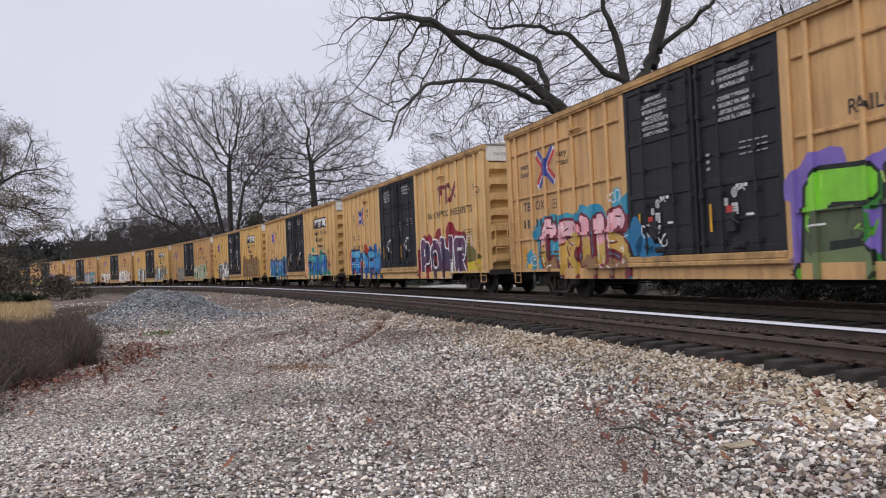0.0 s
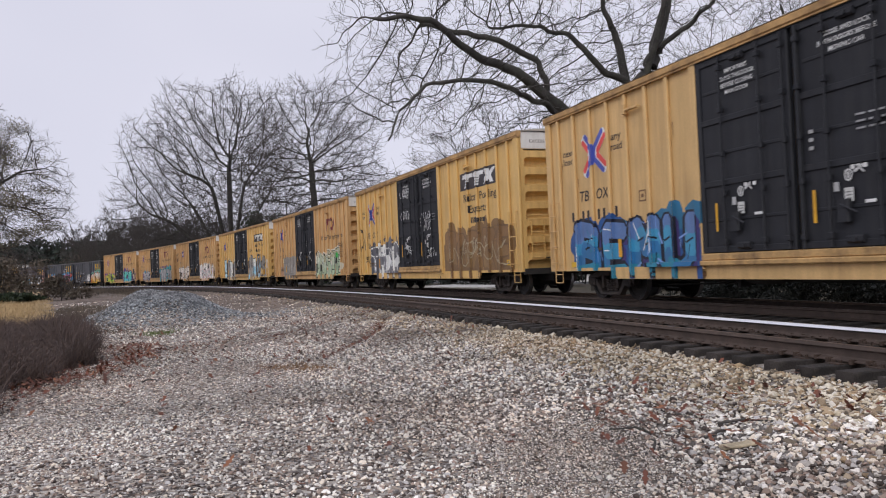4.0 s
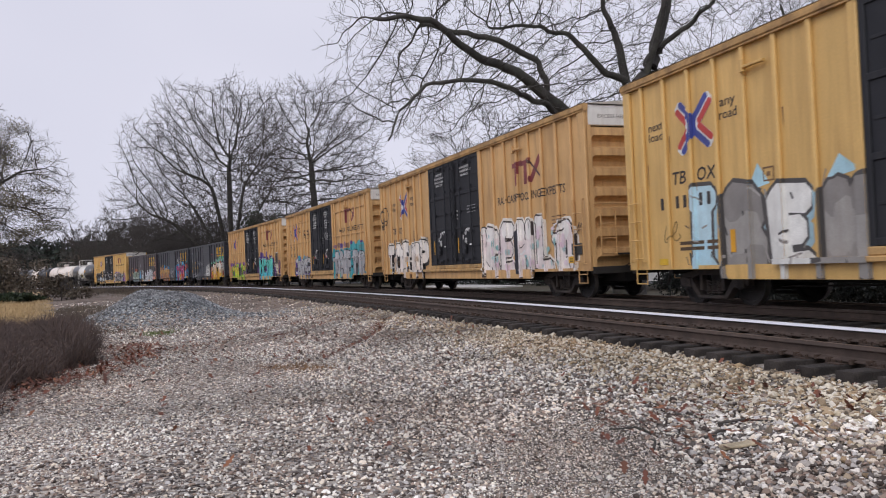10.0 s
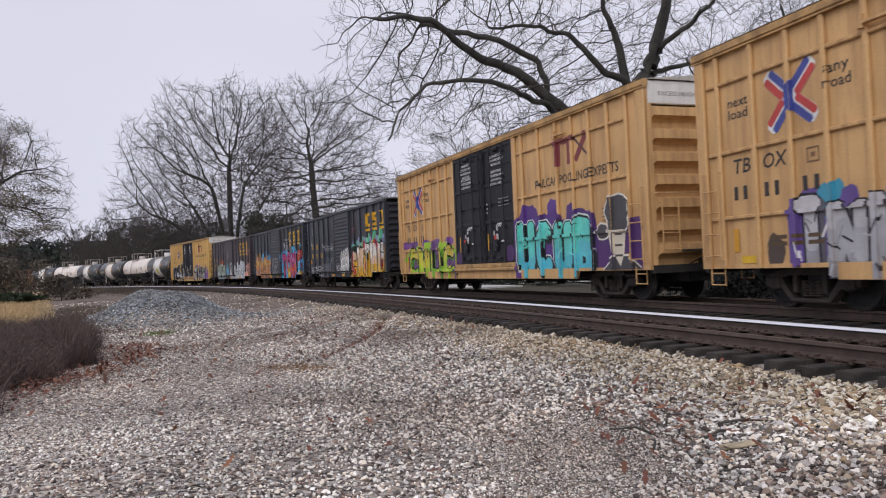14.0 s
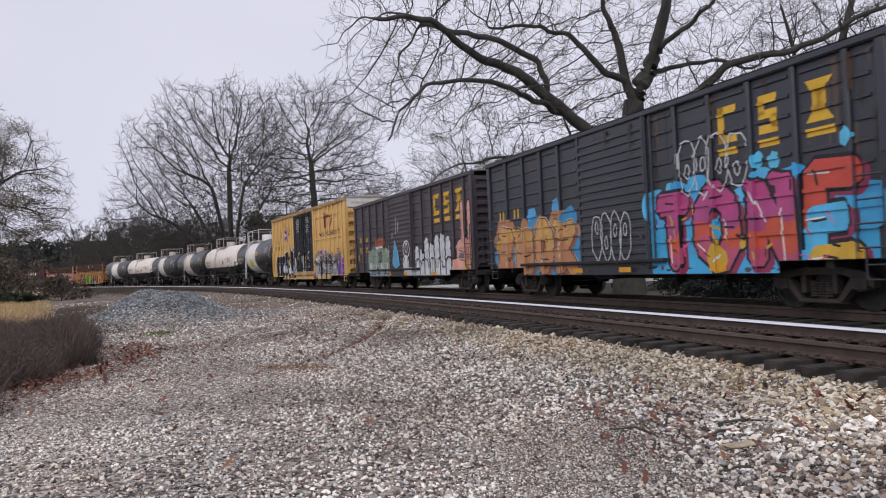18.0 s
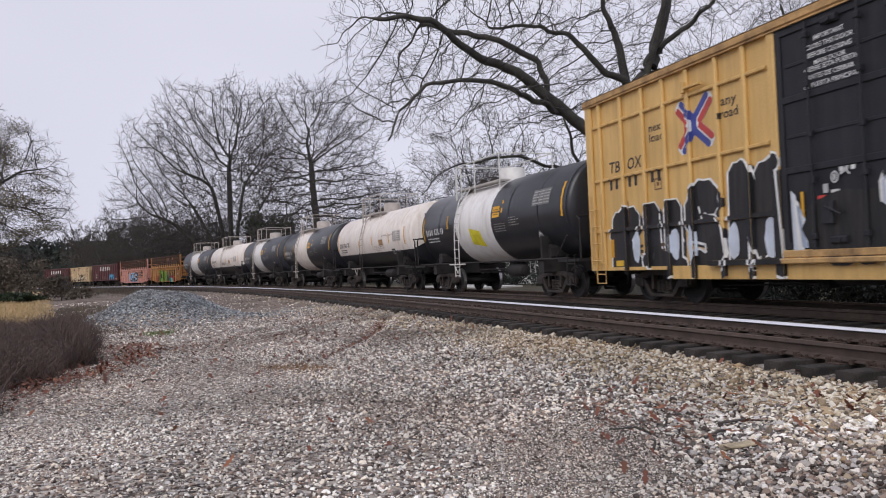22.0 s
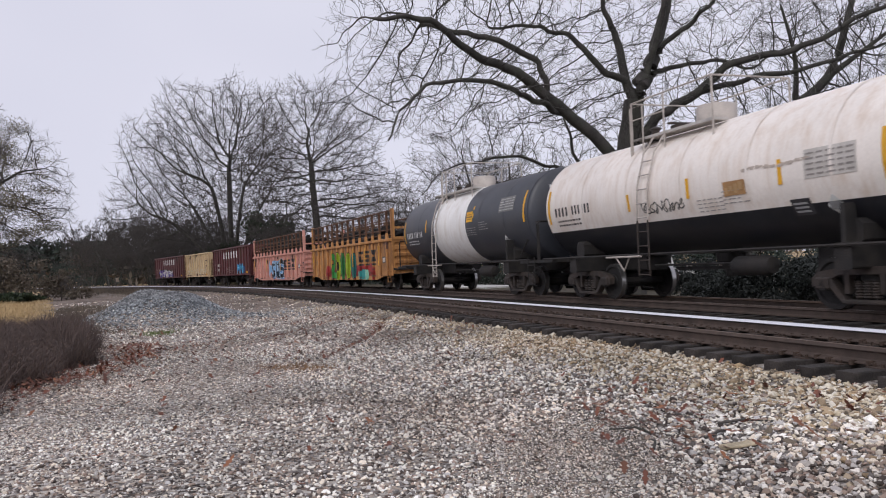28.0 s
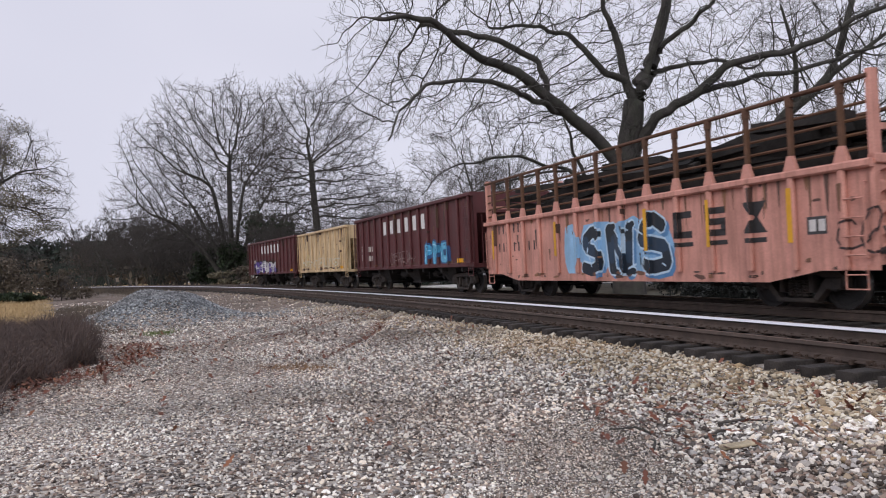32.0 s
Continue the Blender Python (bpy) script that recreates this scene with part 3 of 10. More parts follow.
class Art:
    """Flat shapes of many colours, laid on a side in layers."""

    def __init__(self):
        self.shapes, self.cols, self.now = [], [], ""

    def col(self, c):
        if c not in self.cols:
            self.cols.append(c)
        return self.cols.index(c)

    def poly(self, pts, c, layer=0):
        self.shapes.append((pts, self.col(c), layer, self.now))

    def rect(self, x0, x1, z0, z1, c, layer=0):
        self.poly([(x0, z0), (x1, z0), (x1, z1), (x0, z1)], c, layer)

    def blob(self, x, z, rx, rz, c, layer=0, n=14, rng=None, rough=0.12):
        k = [1.0 + (rng.uniform(-rough, rough) if rng else 0) for _ in range(n)]
        ring = [(x + rx * k[i] * math.cos(2 * math.pi * i / n), z + rz * k[i] * math.sin(2 * math.pi * i / n)) for i in range(n)]
        for i in range(n):
            self.poly([(x, z), ring[i], ring[(i + 1) % n]], c, layer)

    def stroke(self, p, q, w, c, layer=0):
        """A thick line with blunt ends."""
        dx, dz = q[0] - p[0], q[1] - p[1]
        L = math.hypot(dx, dz) or 1e-6
        ux, uz = dx / L, dz / L
        nx, nz = -uz, ux
        h, e = w / 2, w * 0.28
        pts = []
        for cx, cz, s in ((p[0], p[1], -1), (q[0], q[1], 1)):
            ex, ez = cx + ux * s * e, cz + uz * s * e
            side = [(cx + nx * h, cz + nz * h), (ex + nx * h * 0.5, ez + nz * h * 0.5), (ex - nx * h * 0.5, ez - nz * h * 0.5), (cx - nx * h, cz - nz * h)]
            pts += side if s < 0 else side[::-1]
        self.poly(pts, c, layer)

    def words(self, text, x, z, size, c, layer=1, align="LEFT", width=None, slope=0.0):
        tris, w = letter_tris(text, align)
        k = size if not width else width / w
        for t in tris:
            self.poly([(x + a * k + slope * b * size, z + b * size) for a, b in t], c, layer)

    def bars(self, x, z, widths, h, c, layer=1, gap=0.12):
        for w in widths:
            self.rect(x, x + w, z, z + h, c, layer)
            x += w + gap

    def put(self, name, side, parent, label=""):
        """Each named group of shapes becomes a part of its own."""
        for now in dict.fromkeys(s[3] for s in self.shapes):
            mb, cols = MB(), []
            for pts, m, layer, own in self.shapes:
                if own == now:
                    if m not in cols:
                        cols.append(m)
                    side.lay(mb, pts, cols.index(m), layer)
            if mb.v:
                part(now or name, mb, [paint_mat(self.cols[c]) for c in cols], parent, label)


LETTERS = {}


def letter_tris(text, align):
    """Triangles of a text of height 1, from the built-in font."""
    if (text, align) in LETTERS:
        return LETTERS[text, align]
    cu = bpy.data.curves.new("letters", "FONT")
    cu.body, cu.size, cu.align_x, cu.resolution_u, cu.offset = text, 1.0 / 0.72, align, 2, 0.014
    ob = bpy.data.objects.new("letters", cu)
    scene.collection.objects.link(ob)
    dg = bpy.context.evaluated_depsgraph_get()
    me = bpy.data.meshes.new_from_object(ob.evaluated_get(dg))
    me.calc_loop_triangles()
    tris = [[(me.vertices[i].co.x, me.vertices[i].co.y) for i in t.vertices] for t in me.loop_triangles]
    xs = [p[0] for t in tris for p in t]
    bpy.data.meshes.remove(me)
    bpy.data.objects.remove(ob)
    bpy.data.curves.remove(cu)
    LETTERS[text, align] = (tris, max(xs) - min(xs))
    return LETTERS[text, align]


GLYPHS = [[(0.1, 0, 0.4, 1), (0.4, 1, 0.85, 0), (0.2, 0.4, 0.7, 0.4)], [(0.15, 0, 0.15, 1), (0.15, 1, 0.8, 0.75), (0.8, 0.75, 0.2, 0.5), (0.2, 0.5, 0.9, 0)],
          [(0.85, 0.9, 0.2, 0.9), (0.2, 0.9, 0.2, 0.1), (0.2, 0.1, 0.85, 0.1), (0.2, 0.5, 0.7, 0.5)], [(0.85, 0.95, 0.2, 0.8), (0.2, 0.8, 0.8, 0.4), (0.8, 0.4, 0.7, 0.08), (0.7, 0.08, 0.1, 0.1)],
          [(0.15, 0.05, 0.15, 0.95), (0.15, 0.5, 0.85, 0.95), (0.3, 0.55, 0.85, 0.05)], [(0.15, 0.95, 0.25, 0.1), (0.25, 0.1, 0.75, 0.1), (0.75, 0.1, 0.85, 0.95)],
          [(0.5, 0.05, 0.5, 0.9), (0.05, 0.9, 0.95, 0.9)], [(0.2, 0.15, 0.2, 0.85), (0.2, 0.85, 0.8, 0.85), (0.8, 0.85, 0.8, 0.15), (0.8, 0.15, 0.2, 0.15)],
          [(0.1, 0.05, 0.15, 0.95), (0.15, 0.95, 0.8, 0.05), (0.8, 0.05, 0.85, 0.95)], [(0.2, 0, 0.2, 1), (0.2, 1, 0.85, 0.75), (0.85, 0.75, 0.25, 0.45)]]


def graffiti(art, x0, x1, z0, z1, n, fills, line_c, halo=None, cloud=None, seed=0, lean=0.0, fat=0.34, layer=0):
    """A sprayed piece of n fat interlocking shapes: cloud behind, halo, dark line, fill and lights."""
    rng = random.Random(seed)
    art.now = "graffiti_piece" if x0 < 0 else "graffiti"
    w, h = (x1 - x0) / n, z1 - z0
    if cloud:
        for i in range(n * 3):
            cx = x0 + (x1 - x0) * (i + 0.5) / (n * 3)
            art.blob(cx + rng.uniform(-0.15, 0.15), z0 + h * rng.uniform(0.45, 0.95), w * rng.uniform(0.3, 0.5), h * rng.uniform(0.22, 0.36),
                     cloud[rng.randrange(len(cloud))], layer, rng=rng)
        art.rect(x0 - 0.1, x1 + 0.1, z0, z0 + h * 0.6, cloud[0], layer)
    segs = []
    for i in range(n):
        g = GLYPHS[rng.randrange(len(GLYPHS))]
        zt, ox = rng.uniform(0.88, 1.06), x0 + i * w - 0.06 * w
        for a, b, c, d in g:
            j = lambda: rng.uniform(-0.07, 0.07)
            segs.append((i, (ox + (a + j()) * w * 1.12 + lean * b * h, z0 + 0.1 * h + (b + j() * 0.6) * h * 0.82 * zt),
                         (ox + (c + j()) * w * 1.12 + lean * d * h, z0 + 0.1 * h + (d + j() * 0.6) * h * 0.82 * zt)))
    t = fat * w
    lim = lambda p: (p[0], max(z0 + 0.25 * t, p[1]))
    segs = [(i, lim(p), lim(q)) for i, p, q in segs]
    for i, p, q in segs:
        if halo:
            art.stroke(p, q, t + 0.34, halo, layer + 1)
    for i, p, q in segs:
        # dark line, and a thrown edge below it
        if rng.random() < 0.7:
            art.stroke((p[0] + 0.10, p[1] - 0.07), (q[0] + 0.10, q[1] - 0.07), t + 0.10, line_c, layer + 1)
        art.stroke(p, q, t + 0.17, line_c, layer + 2)
    for k, (i, p, q) in enumerate(segs):
        f = fills[(i + k // 3) % len(fills)]
        art.stroke(p, q, t, f, layer + 3)
    for k, (i, p, q) in enumerate(segs):
        m = ((p[0] + q[0]) / 2, (p[1] + q[1]) / 2)
        f = fills[(i + k) % len(fills)]
        if len(fills) > 1:
            art.stroke((p[0] * 0.7 + m[0] * 0.3, p[1] * 0.7 + m[1] * 0.3), m, t * 0.7, f, layer + 4)
        if rng.random() < 0.45:
            # a cut across the shape
            e = 0.5 * t * rng.uniform(0.5, 1.0)
            art.stroke((m[0] - e, m[1] + rng.uniform(-e, e)), (m[0] + e * 0.6, m[1] + rng.uniform(-e, e)), 0.05, line_c, layer + 5)
        if rng.random() < 0.6:
            art.stroke((p[0] - 0.05, p[1]), (m[0] - 0.05, m[1] + 0.05), 0.035, tuple(min(1, 1.0 * v + 0.35) for v in f), layer + 5)


FAT = {
    "A": "08004799 47999200 25347534", "B": "12001299 12998092 80928260 82603052 30529042 90428806 88061202", "C": "90825099 50991272 12721226 12265000 50009016",
    "D": "12001299 12996096 60969065 90659030 90306003 60031200", "E": "12001299 12999095 12507552 12009004", "F": "14001499 14999094 14507850", "H": "12001499 88008699 14508650",
    "I": "50005099 20008000 20998099", "K": "14001499 16469299 30529200", "L": "16991600 16009204", "M": "10001499 14995040 50408899 88999200", "N": "12001299 12998800 88008899",
    "O": "50008826 88268874 88745099 50991274 12741226 12265000", "P": "14001499 14998690 86908458 84581648", "R": "14001499 14998692 86928260 82601850 40509200",
    "S": "88865099 50991480 14801658 16588444 84448816 88165000 50001212", "T": "50005096 06969496", "U": "12991220 12205000 50008820 88208899", "V": "08995000 50009299",
    "W": "06992200 22005064 50647800 78009499", "X": "10009099 10999000", "Y": "08995046 92995046 50465000", "Z": "10999092 90921008 10089200"}


def strokes_of(ch):
    """The strokes of a letter on a unit square."""
    return [tuple(int(w[k:k + 2]) / 99 for k in (0, 2, 4, 6)) for w in FAT[ch].split()]


def shade(h, k=1.12):
    """A paint's base colour from the tone that it shows."""
    out = []
    for i in (0, 2, 4):
        v = int(h[i:i + 2], 16) / 255
        v = v / 12.92 if v < 0.04 else ((v + 0.055) / 1.055) ** 2.4
        out.append(round(min(0.84, v * k), 3))
    return tuple(out)


def piece(art, text, x0, x1, z0, z1, ramp, line_c, halo=None, cloud=None, under=None, seed=0, fat=0.40, edge=0.085, rim=0.16, lean=0.0, light=True, wild=0.05, own=(), grow=1.0):
    """A sprayed name: fat letters side by side, their fill running through the ramp from foot to head; own: a ramp for single letters.
    cloud: blots behind the heads of the letters, under: the colour of a thrown block below them."""
    rng = random.Random(seed)
    art.now = "graffiti_piece" if x0 < 0 else "graffiti"
    z0 -= 0.1
    n, h = len(text), z1 - z0
    w = (x1 - x0) / n
    t = 0.74 * fat * min(w, h * 0.85)
    k = [0.0]

    def put(p, q, wd, c):
        k[0] += 0.03
        art.stroke(p, q, wd, c, k[0])
    if cloud:
        for i in range(n * 4):
            cx = x0 + (x1 - x0) * (i + 0.5) / (n * 4)
            k[0] += 0.03
            art.blob(cx + rng.uniform(-0.1, 0.1), z0 + h * rng.uniform(0.62, 1.0), w * rng.uniform(0.22, 0.40), h * rng.uniform(0.16, 0.28), cloud[rng.randrange(len(cloud))], k[0], rng=rng)
        k[0] += 0.03
        art.rect(x0 - 0.12, x1 + 0.12, z0, z0 + h * 0.75, cloud[0], k[0])
    segs = []
    for i, ch in enumerate(text):
        hi = rng.uniform(0.94, 1.07) * grow ** i
        lift, ww = rng.uniform(-0.02, 0.03) * h, w * rng.uniform(1.0, 1.1)
        j = lambda: rng.uniform(-wild, wild)
        cell = []
        node = {}
        for a, b, c, d in strokes_of(ch):
            e = []
            for u, v in ((a, b), (c, d)):
                if (u, v) not in node:
                    gx = x0 + i * w + 0.5 * (w - ww) + t * 0.46 + (u + j()) * (ww - t * 0.92)
                    gz = z0 + t * 0.5 + lift + (v + j() * 0.6) * (h * hi - t)
                    node[u, v] = (gx + lean * v * h, max(z0 + 0.3 * t, gz))
                e.append(node[u, v])
            cell.append(e)
        segs.append(cell)
    if halo:
        for cell in segs:
            for p, q in cell:
                put(p, q, t + 2 * edge + 2 * rim, halo)
    for i, cell in enumerate(segs):
        if under:
            for p, q in cell:
                put((p[0] + 0.12, p[1] - 0.09), (q[0] + 0.12, q[1] - 0.09), t + edge * 1.4, under)
        for p, q in cell:
            put(p, q, t + 2 * edge, line_c)
        # flared feet and heads
        flare = []
        for p, q in cell:
            for e, o in ((p, q), (q, p)):
                if rng.random() < 0.4 and abs(e[1] - o[1]) > 0.3 * h:
                    up = 1 if e[1] > o[1] else -1
                    sw = rng.choice((-1, 1))
                    flare.append((e, (e[0] + sw * t * rng.uniform(0.5, 0.9), e[1] + up * t * rng.uniform(0.05, 0.3)), up))
        for e, f, up in flare:
            put(e, f, t * 0.5 + 2 * edge, line_c)
        rr = dict(own).get(i, ramp)
        for e, f, up in flare:
            put(e, f, t * 0.5, rr[-1] if up > 0 else rr[0])
        for p, q in cell:
            m = max(1, min(5, int(abs(q[1] - p[1]) / (0.2 * h) + 0.99))) if len(rr) > 1 else 1
            for c in range(m):
                a, b = c / m, (c + 1) / m
                pa = (p[0] + (q[0] - p[0]) * a, p[1] + (q[1] - p[1]) * a)
                pb = (p[0] + (q[0] - p[0]) * b, p[1] + (q[1] - p[1]) * b)
                f = ((pa[1] + pb[1]) / 2 - z0) / h + rng.uniform(-0.08, 0.08)
                put(pa, pb, t, rr[max(0, min(len(rr) - 1, int(f * len(rr))))])
        if light:
            for p, q in cell:
                if rng.random() < 0.6:
                    o = t * 0.33
                    m = rng.uniform(0.35, 0.7)
                    put((p[0] - o, p[1] + 0.02), (p[0] + (q[0] - p[0]) * m - o, p[1] + (q[1] - p[1]) * m + 0.02), 0.035, (0.78, 0.78, 0.76))
                if rng.random() < 0.5:
                    m = rng.uniform(0.3, 0.7)
                    c = (p[0] + (q[0] - p[0]) * m, p[1] + (q[1] - p[1]) * m)
                    put((c[0] - t * 0.42, c[1] + rng.uniform(-0.1, 0.1)), (c[0] + t * 0.15, c[1]), 0.045, line_c)


    if h > 1.0:
        for i in range(n * 7):
            # slashes and drips over the letters
            p = (rng.uniform(x0 + 0.1, x1 - 0.1), z0 + h * rng.uniform(0.05, 0.9))
            an, L = rng.choice((1.57, 1.2, 1.9, 0.4, 2.7)) + rng.uniform(-0.2, 0.2), rng.uniform(0.1, 0.34)
            c = rng.choice((line_c, line_c, ramp[0], ramp[-1], tuple(min(0.8, v * 1.5 + 0.03) for v in ramp[-1])))
            put(p, (p[0] + L * math.cos(an), p[1] + L * math.sin(an)), rng.uniform(0.02, 0.055), c)


def weather(art, seed, x0, x1, foot, head, n, tones):
    """Drips that run down from the top chord, rust blots and grime along the foot."""
    rng = random.Random(seed)
    art.now = "rust_stain"
    for i in range(n):
        x, L, w = rng.uniform(x0, x1), rng.uniform(0.12, 0.75) * (head - foot) * 0.6, rng.uniform(0.02, 0.07)
        z = head - (0 if rng.random() < 0.6 else rng.uniform(0, 0.6 * (head - foot)))
        art.poly([(x - w, z), (x + w, z), (x + w * 0.3, z - L), (x - w * 0.3, z - L * 0.9)], tones[i % len(tones)], 0.012 * i)
    for i in range(n):
        x = rng.uniform(x0, x1)
        art.blob(x, foot + rng.uniform(0.0, 0.12), rng.uniform(0.04, 0.22), rng.uniform(0.02, 0.06), tones[i % len(tones)], 0.9 + 0.012 * i, 9, rng, 0.4)
    for i in range(n // 2):
        art.blob(rng.uniform(x0, x1), rng.uniform(foot, head), rng.uniform(0.03, 0.10), rng.uniform(0.02, 0.07), tones[i % len(tones)], 1.5 + 0.012 * i, 8, rng, 0.4)


def tag(art, x, z, w, h, c, seed, layer=1):
    """A scrawl of thin uneven loops."""
    rng = random.Random(seed)
    art.now = "scrawl"
    loops = max(2, int(w / h * 2.0))
    n = loops * 9
    amp, drop, slant = 0.4, 0.0, rng.uniform(0.1, 0.35)
    p = None
    for i in range(n + 1):
        if i % 9 == 0:
            amp, drop = rng.uniform(0.22, 0.5), rng.uniform(-0.08, 0.10)
            back, pinch = rng.uniform(0.3, 1.0), rng.uniform(0.8, 1.6)
        t = 2 * math.pi * i / 9
        zz = z + h * (0.5 + drop + amp * math.sin(t))
        q = (x + w * i / n + back * 0.32 * h * math.cos(t * pinch) + slant * (zz - z), zz)
        if p and not (i % 9 == 1 and rng.random() < 0.4):
            art.stroke(p, q, 0.022 + 0.018 * h, c, layer + 0.004 * i)
        p = q




# ---- running gear
def truck_side():
    mb = MB()
    # a cast frame with an open spring pocket: built of a rim of strips
    top = [(-1.12, 0.56), (-0.95, 0.67), (-0.45, 0.75), (0.45, 0.75), (0.95, 0.67), (1.12, 0.56)]
    und = [(-1.12, 0.40), (-0.85, 0.50), (-0.50, 0.62), (0.50, 0.62), (0.85, 0.50), (1.12, 0.40)]
    for i in range(5):
        q = [und[i], und[i + 1], top[i + 1], top[i]]
        mb.add([(x, y, z) for y in (-0.07, 0.07) for x, z in q], [(0, 1, 2, 3), (7, 6, 5, 4), (0, 4, 5, 1), (1, 5, 6, 2), (2, 6, 7, 3), (3, 7, 4, 0)])
    for sg in (-1, 1):
        for q in ([(0.34, 0.14), (0.46, 0.14), (0.82, 0.50), (0.70, 0.58)], [(0.30, 0.30), (0.40, 0.30), (0.40, 0.66), (0.30, 0.66)]):
            pts = [(sg * x, z) for x, z in q]
            if sg < 0:
                pts = pts[::-1]
            mb.add([(x, y, z) for y in (-0.08, 0.08) for x, z in pts], [(0, 1, 2, 3), (7, 6, 5, 4), (0, 4, 5, 1), (1, 5, 6, 2), (2, 6, 7, 3), (3, 7, 4, 0)])
        mb.box(sg * 0.865 - 0.15, sg * 0.865 + 0.15, -0.10, 0.10, 0.36, 0.58, 0, 0.03)
    mb.box(-0.46, 0.46, -0.10, 0.10, 0.12, 0.20, 0, 0.02)
    return mb


def springs():
    mb = MB()
    for k in (-0.17, 0.0, 0.17):
        prof = []
        for i in range(7):
            z = 0.22 + i * 0.046
            prof += [(z, 0.06), (z + 0.02, 0.082)]
        mb.lathe(prof, "z", 8, (k, 0, 0))
    return mb


def wheelset():
    mb = MB()
    mb.tube([(0, -1.06, 0), (0, 1.06, 0)], 0.085, 10, 0)
    R = 0.455
    for sg in (-1, 1):
        y = 0.7525 * sg
        prof = [(-0.068, 0.10), (-0.068, 0.17), (-0.03, 0.19), (-0.035, 0.36), (-0.07, 0.385), (-0.07, R), (0.045, R + 0.004), (0.06, R + 0.026), (0.07, R + 0.02),
                (0.068, 0.385), (0.03, 0.36), (0.025, 0.19), (0.068, 0.17), (0.068, 0.10)]
        mb.lathe([(y - sg * a, r) for a, r in prof], "y", 28, (0, 0, 0), 0)
        mb.lathe([(sg * 0.97, 0.12), (sg * 1.07, 0.13), (sg * 1.09, 0.11), (sg * 1.10, 0.05)], "y", 14, (0, 0, 0), 0)
        for b in range(3):
            t = 2 * math.pi * b / 3
            mb.box(0.06 * math.cos(t) - 0.015, 0.06 * math.cos(t) + 0.015, sg * 1.085 - 0.02, sg * 1.085 + 0.02, 0.06 * math.sin(t) - 0.015, 0.06 * math.sin(t) + 0.015)
    for i, f in enumerate(mb.f):
        rr = [math.hypot(mb.v[k][0], mb.v[k][2]) for k in f]
        yy = [abs(mb.v[k][1]) for k in f]
        if min(rr) > 0.4 and max(rr) < 0.462 and len(f) == 4 and max(yy) - min(yy) > 0.08:
            mb.m[i] = 1
    return mb


WHEELS = []


def running_gear(car, half):
    for sg in (-1, 1):
        bol = part("truck", shared("truck", lambda: MB().box(-0.17, 0.17, -0.95, 0.95, 0.42, 0.66, 0, 0.04).box(-0.32, 0.32, -0.32, 0.32, 0.66, 0.72, 0, 0.02)
                                   .box(-0.62, -0.54, -0.75, 0.75, 0.28, 0.40, 0, 0.02).box(0.54, 0.62, -0.75, 0.75, 0.28, 0.40, 0, 0.02), m_under), None, car, "greasy cast steel truck",
                   at=pose(sg * half, 0, 0))
        for y in (-1, 1):
            part("side_frame", shared("side_frame", truck_side, m_cast), None, bol, at=pose(0, y * 1.0, 0))
            part("spring_nest", shared("spring_nest", springs, m_cast), None, bol, at=pose(0, y * 0.99, 0))
        for x in (-0.865, 0.865):
            w = part("wheelset", shared("wheelset", wheelset, [m_under, m_tread], 35), None, bol, "steel wheels with bright worn treads", at=pose(x, 0, 0.455))
            WHEELS.append((w, x))


def coupler():
    mb = MB()
    mb.box(-0.75, 0.0, -0.11, 0.11, 0.72, 0.98, 0, 0.03)
    mb.box(0.0, 0.30, -0.14, 0.10, 0.70, 1.0, 0, 0.05)
    mb.box(0.22, 0.50, -0.16, -0.02, 0.68, 1.02, 0, 0.05)
    mb.box(0.28, 0.46, 0.03, 0.16, 0.70, 1.0, 0, 0.05)
    mb.tube([(0.05, 0.35, 0.85), (0.18, 0.37, 0.70), (0.30, 0.33, 0.42), (0.48, 0.25, 0.36)], 0.028, 6)
    mb.tube([(-0.12, -1.35, 0.74), (-0.05, -0.6, 0.80), (0.08, -0.1, 1.06)], 0.016, 5)
    return mb


def couplers(car, L):
    for sg in (-1, 1):
        part("coupler", shared("coupler", coupler, m_under), None, car, at=pose(sg * L / 2, 0, 0, 0, 0, 0 if sg > 0 else 180))


def ladder(w, h, n, r=0.016, stand=0.07):
    """A ladder in the plane y = -stand, with its feet turned in to the wall."""
    mb = MB()
    for x in (0, w):
        mb.tube([(x, 0, 0), (x, -stand, 0), (x, -stand, h), (x, 0, h)], r, 5)
    for i in range(n):
        z = h * (i + 0.15) / n
        mb.tube([(0, -stand, z), (w, -stand, z)], r, 5)
    return mb


def step_iron():
    return MB().tube([(0, 0, 0.12), (0, 0, -0.28), (0.42, 0, -0.28), (0.42, 0, 0.12)], 0.018, 5).tube([(0, 0, -0.05), (0.42, 0, -0.05)], 0.014, 5)


def reservoir():
    return MB().lathe([(-0.55, 0.05), (-0.52, 0.16), (-0.4, 0.2), (0.4, 0.2), (0.52, 0.16), (0.55, 0.05)], "x", 14, (0, 0, 0))


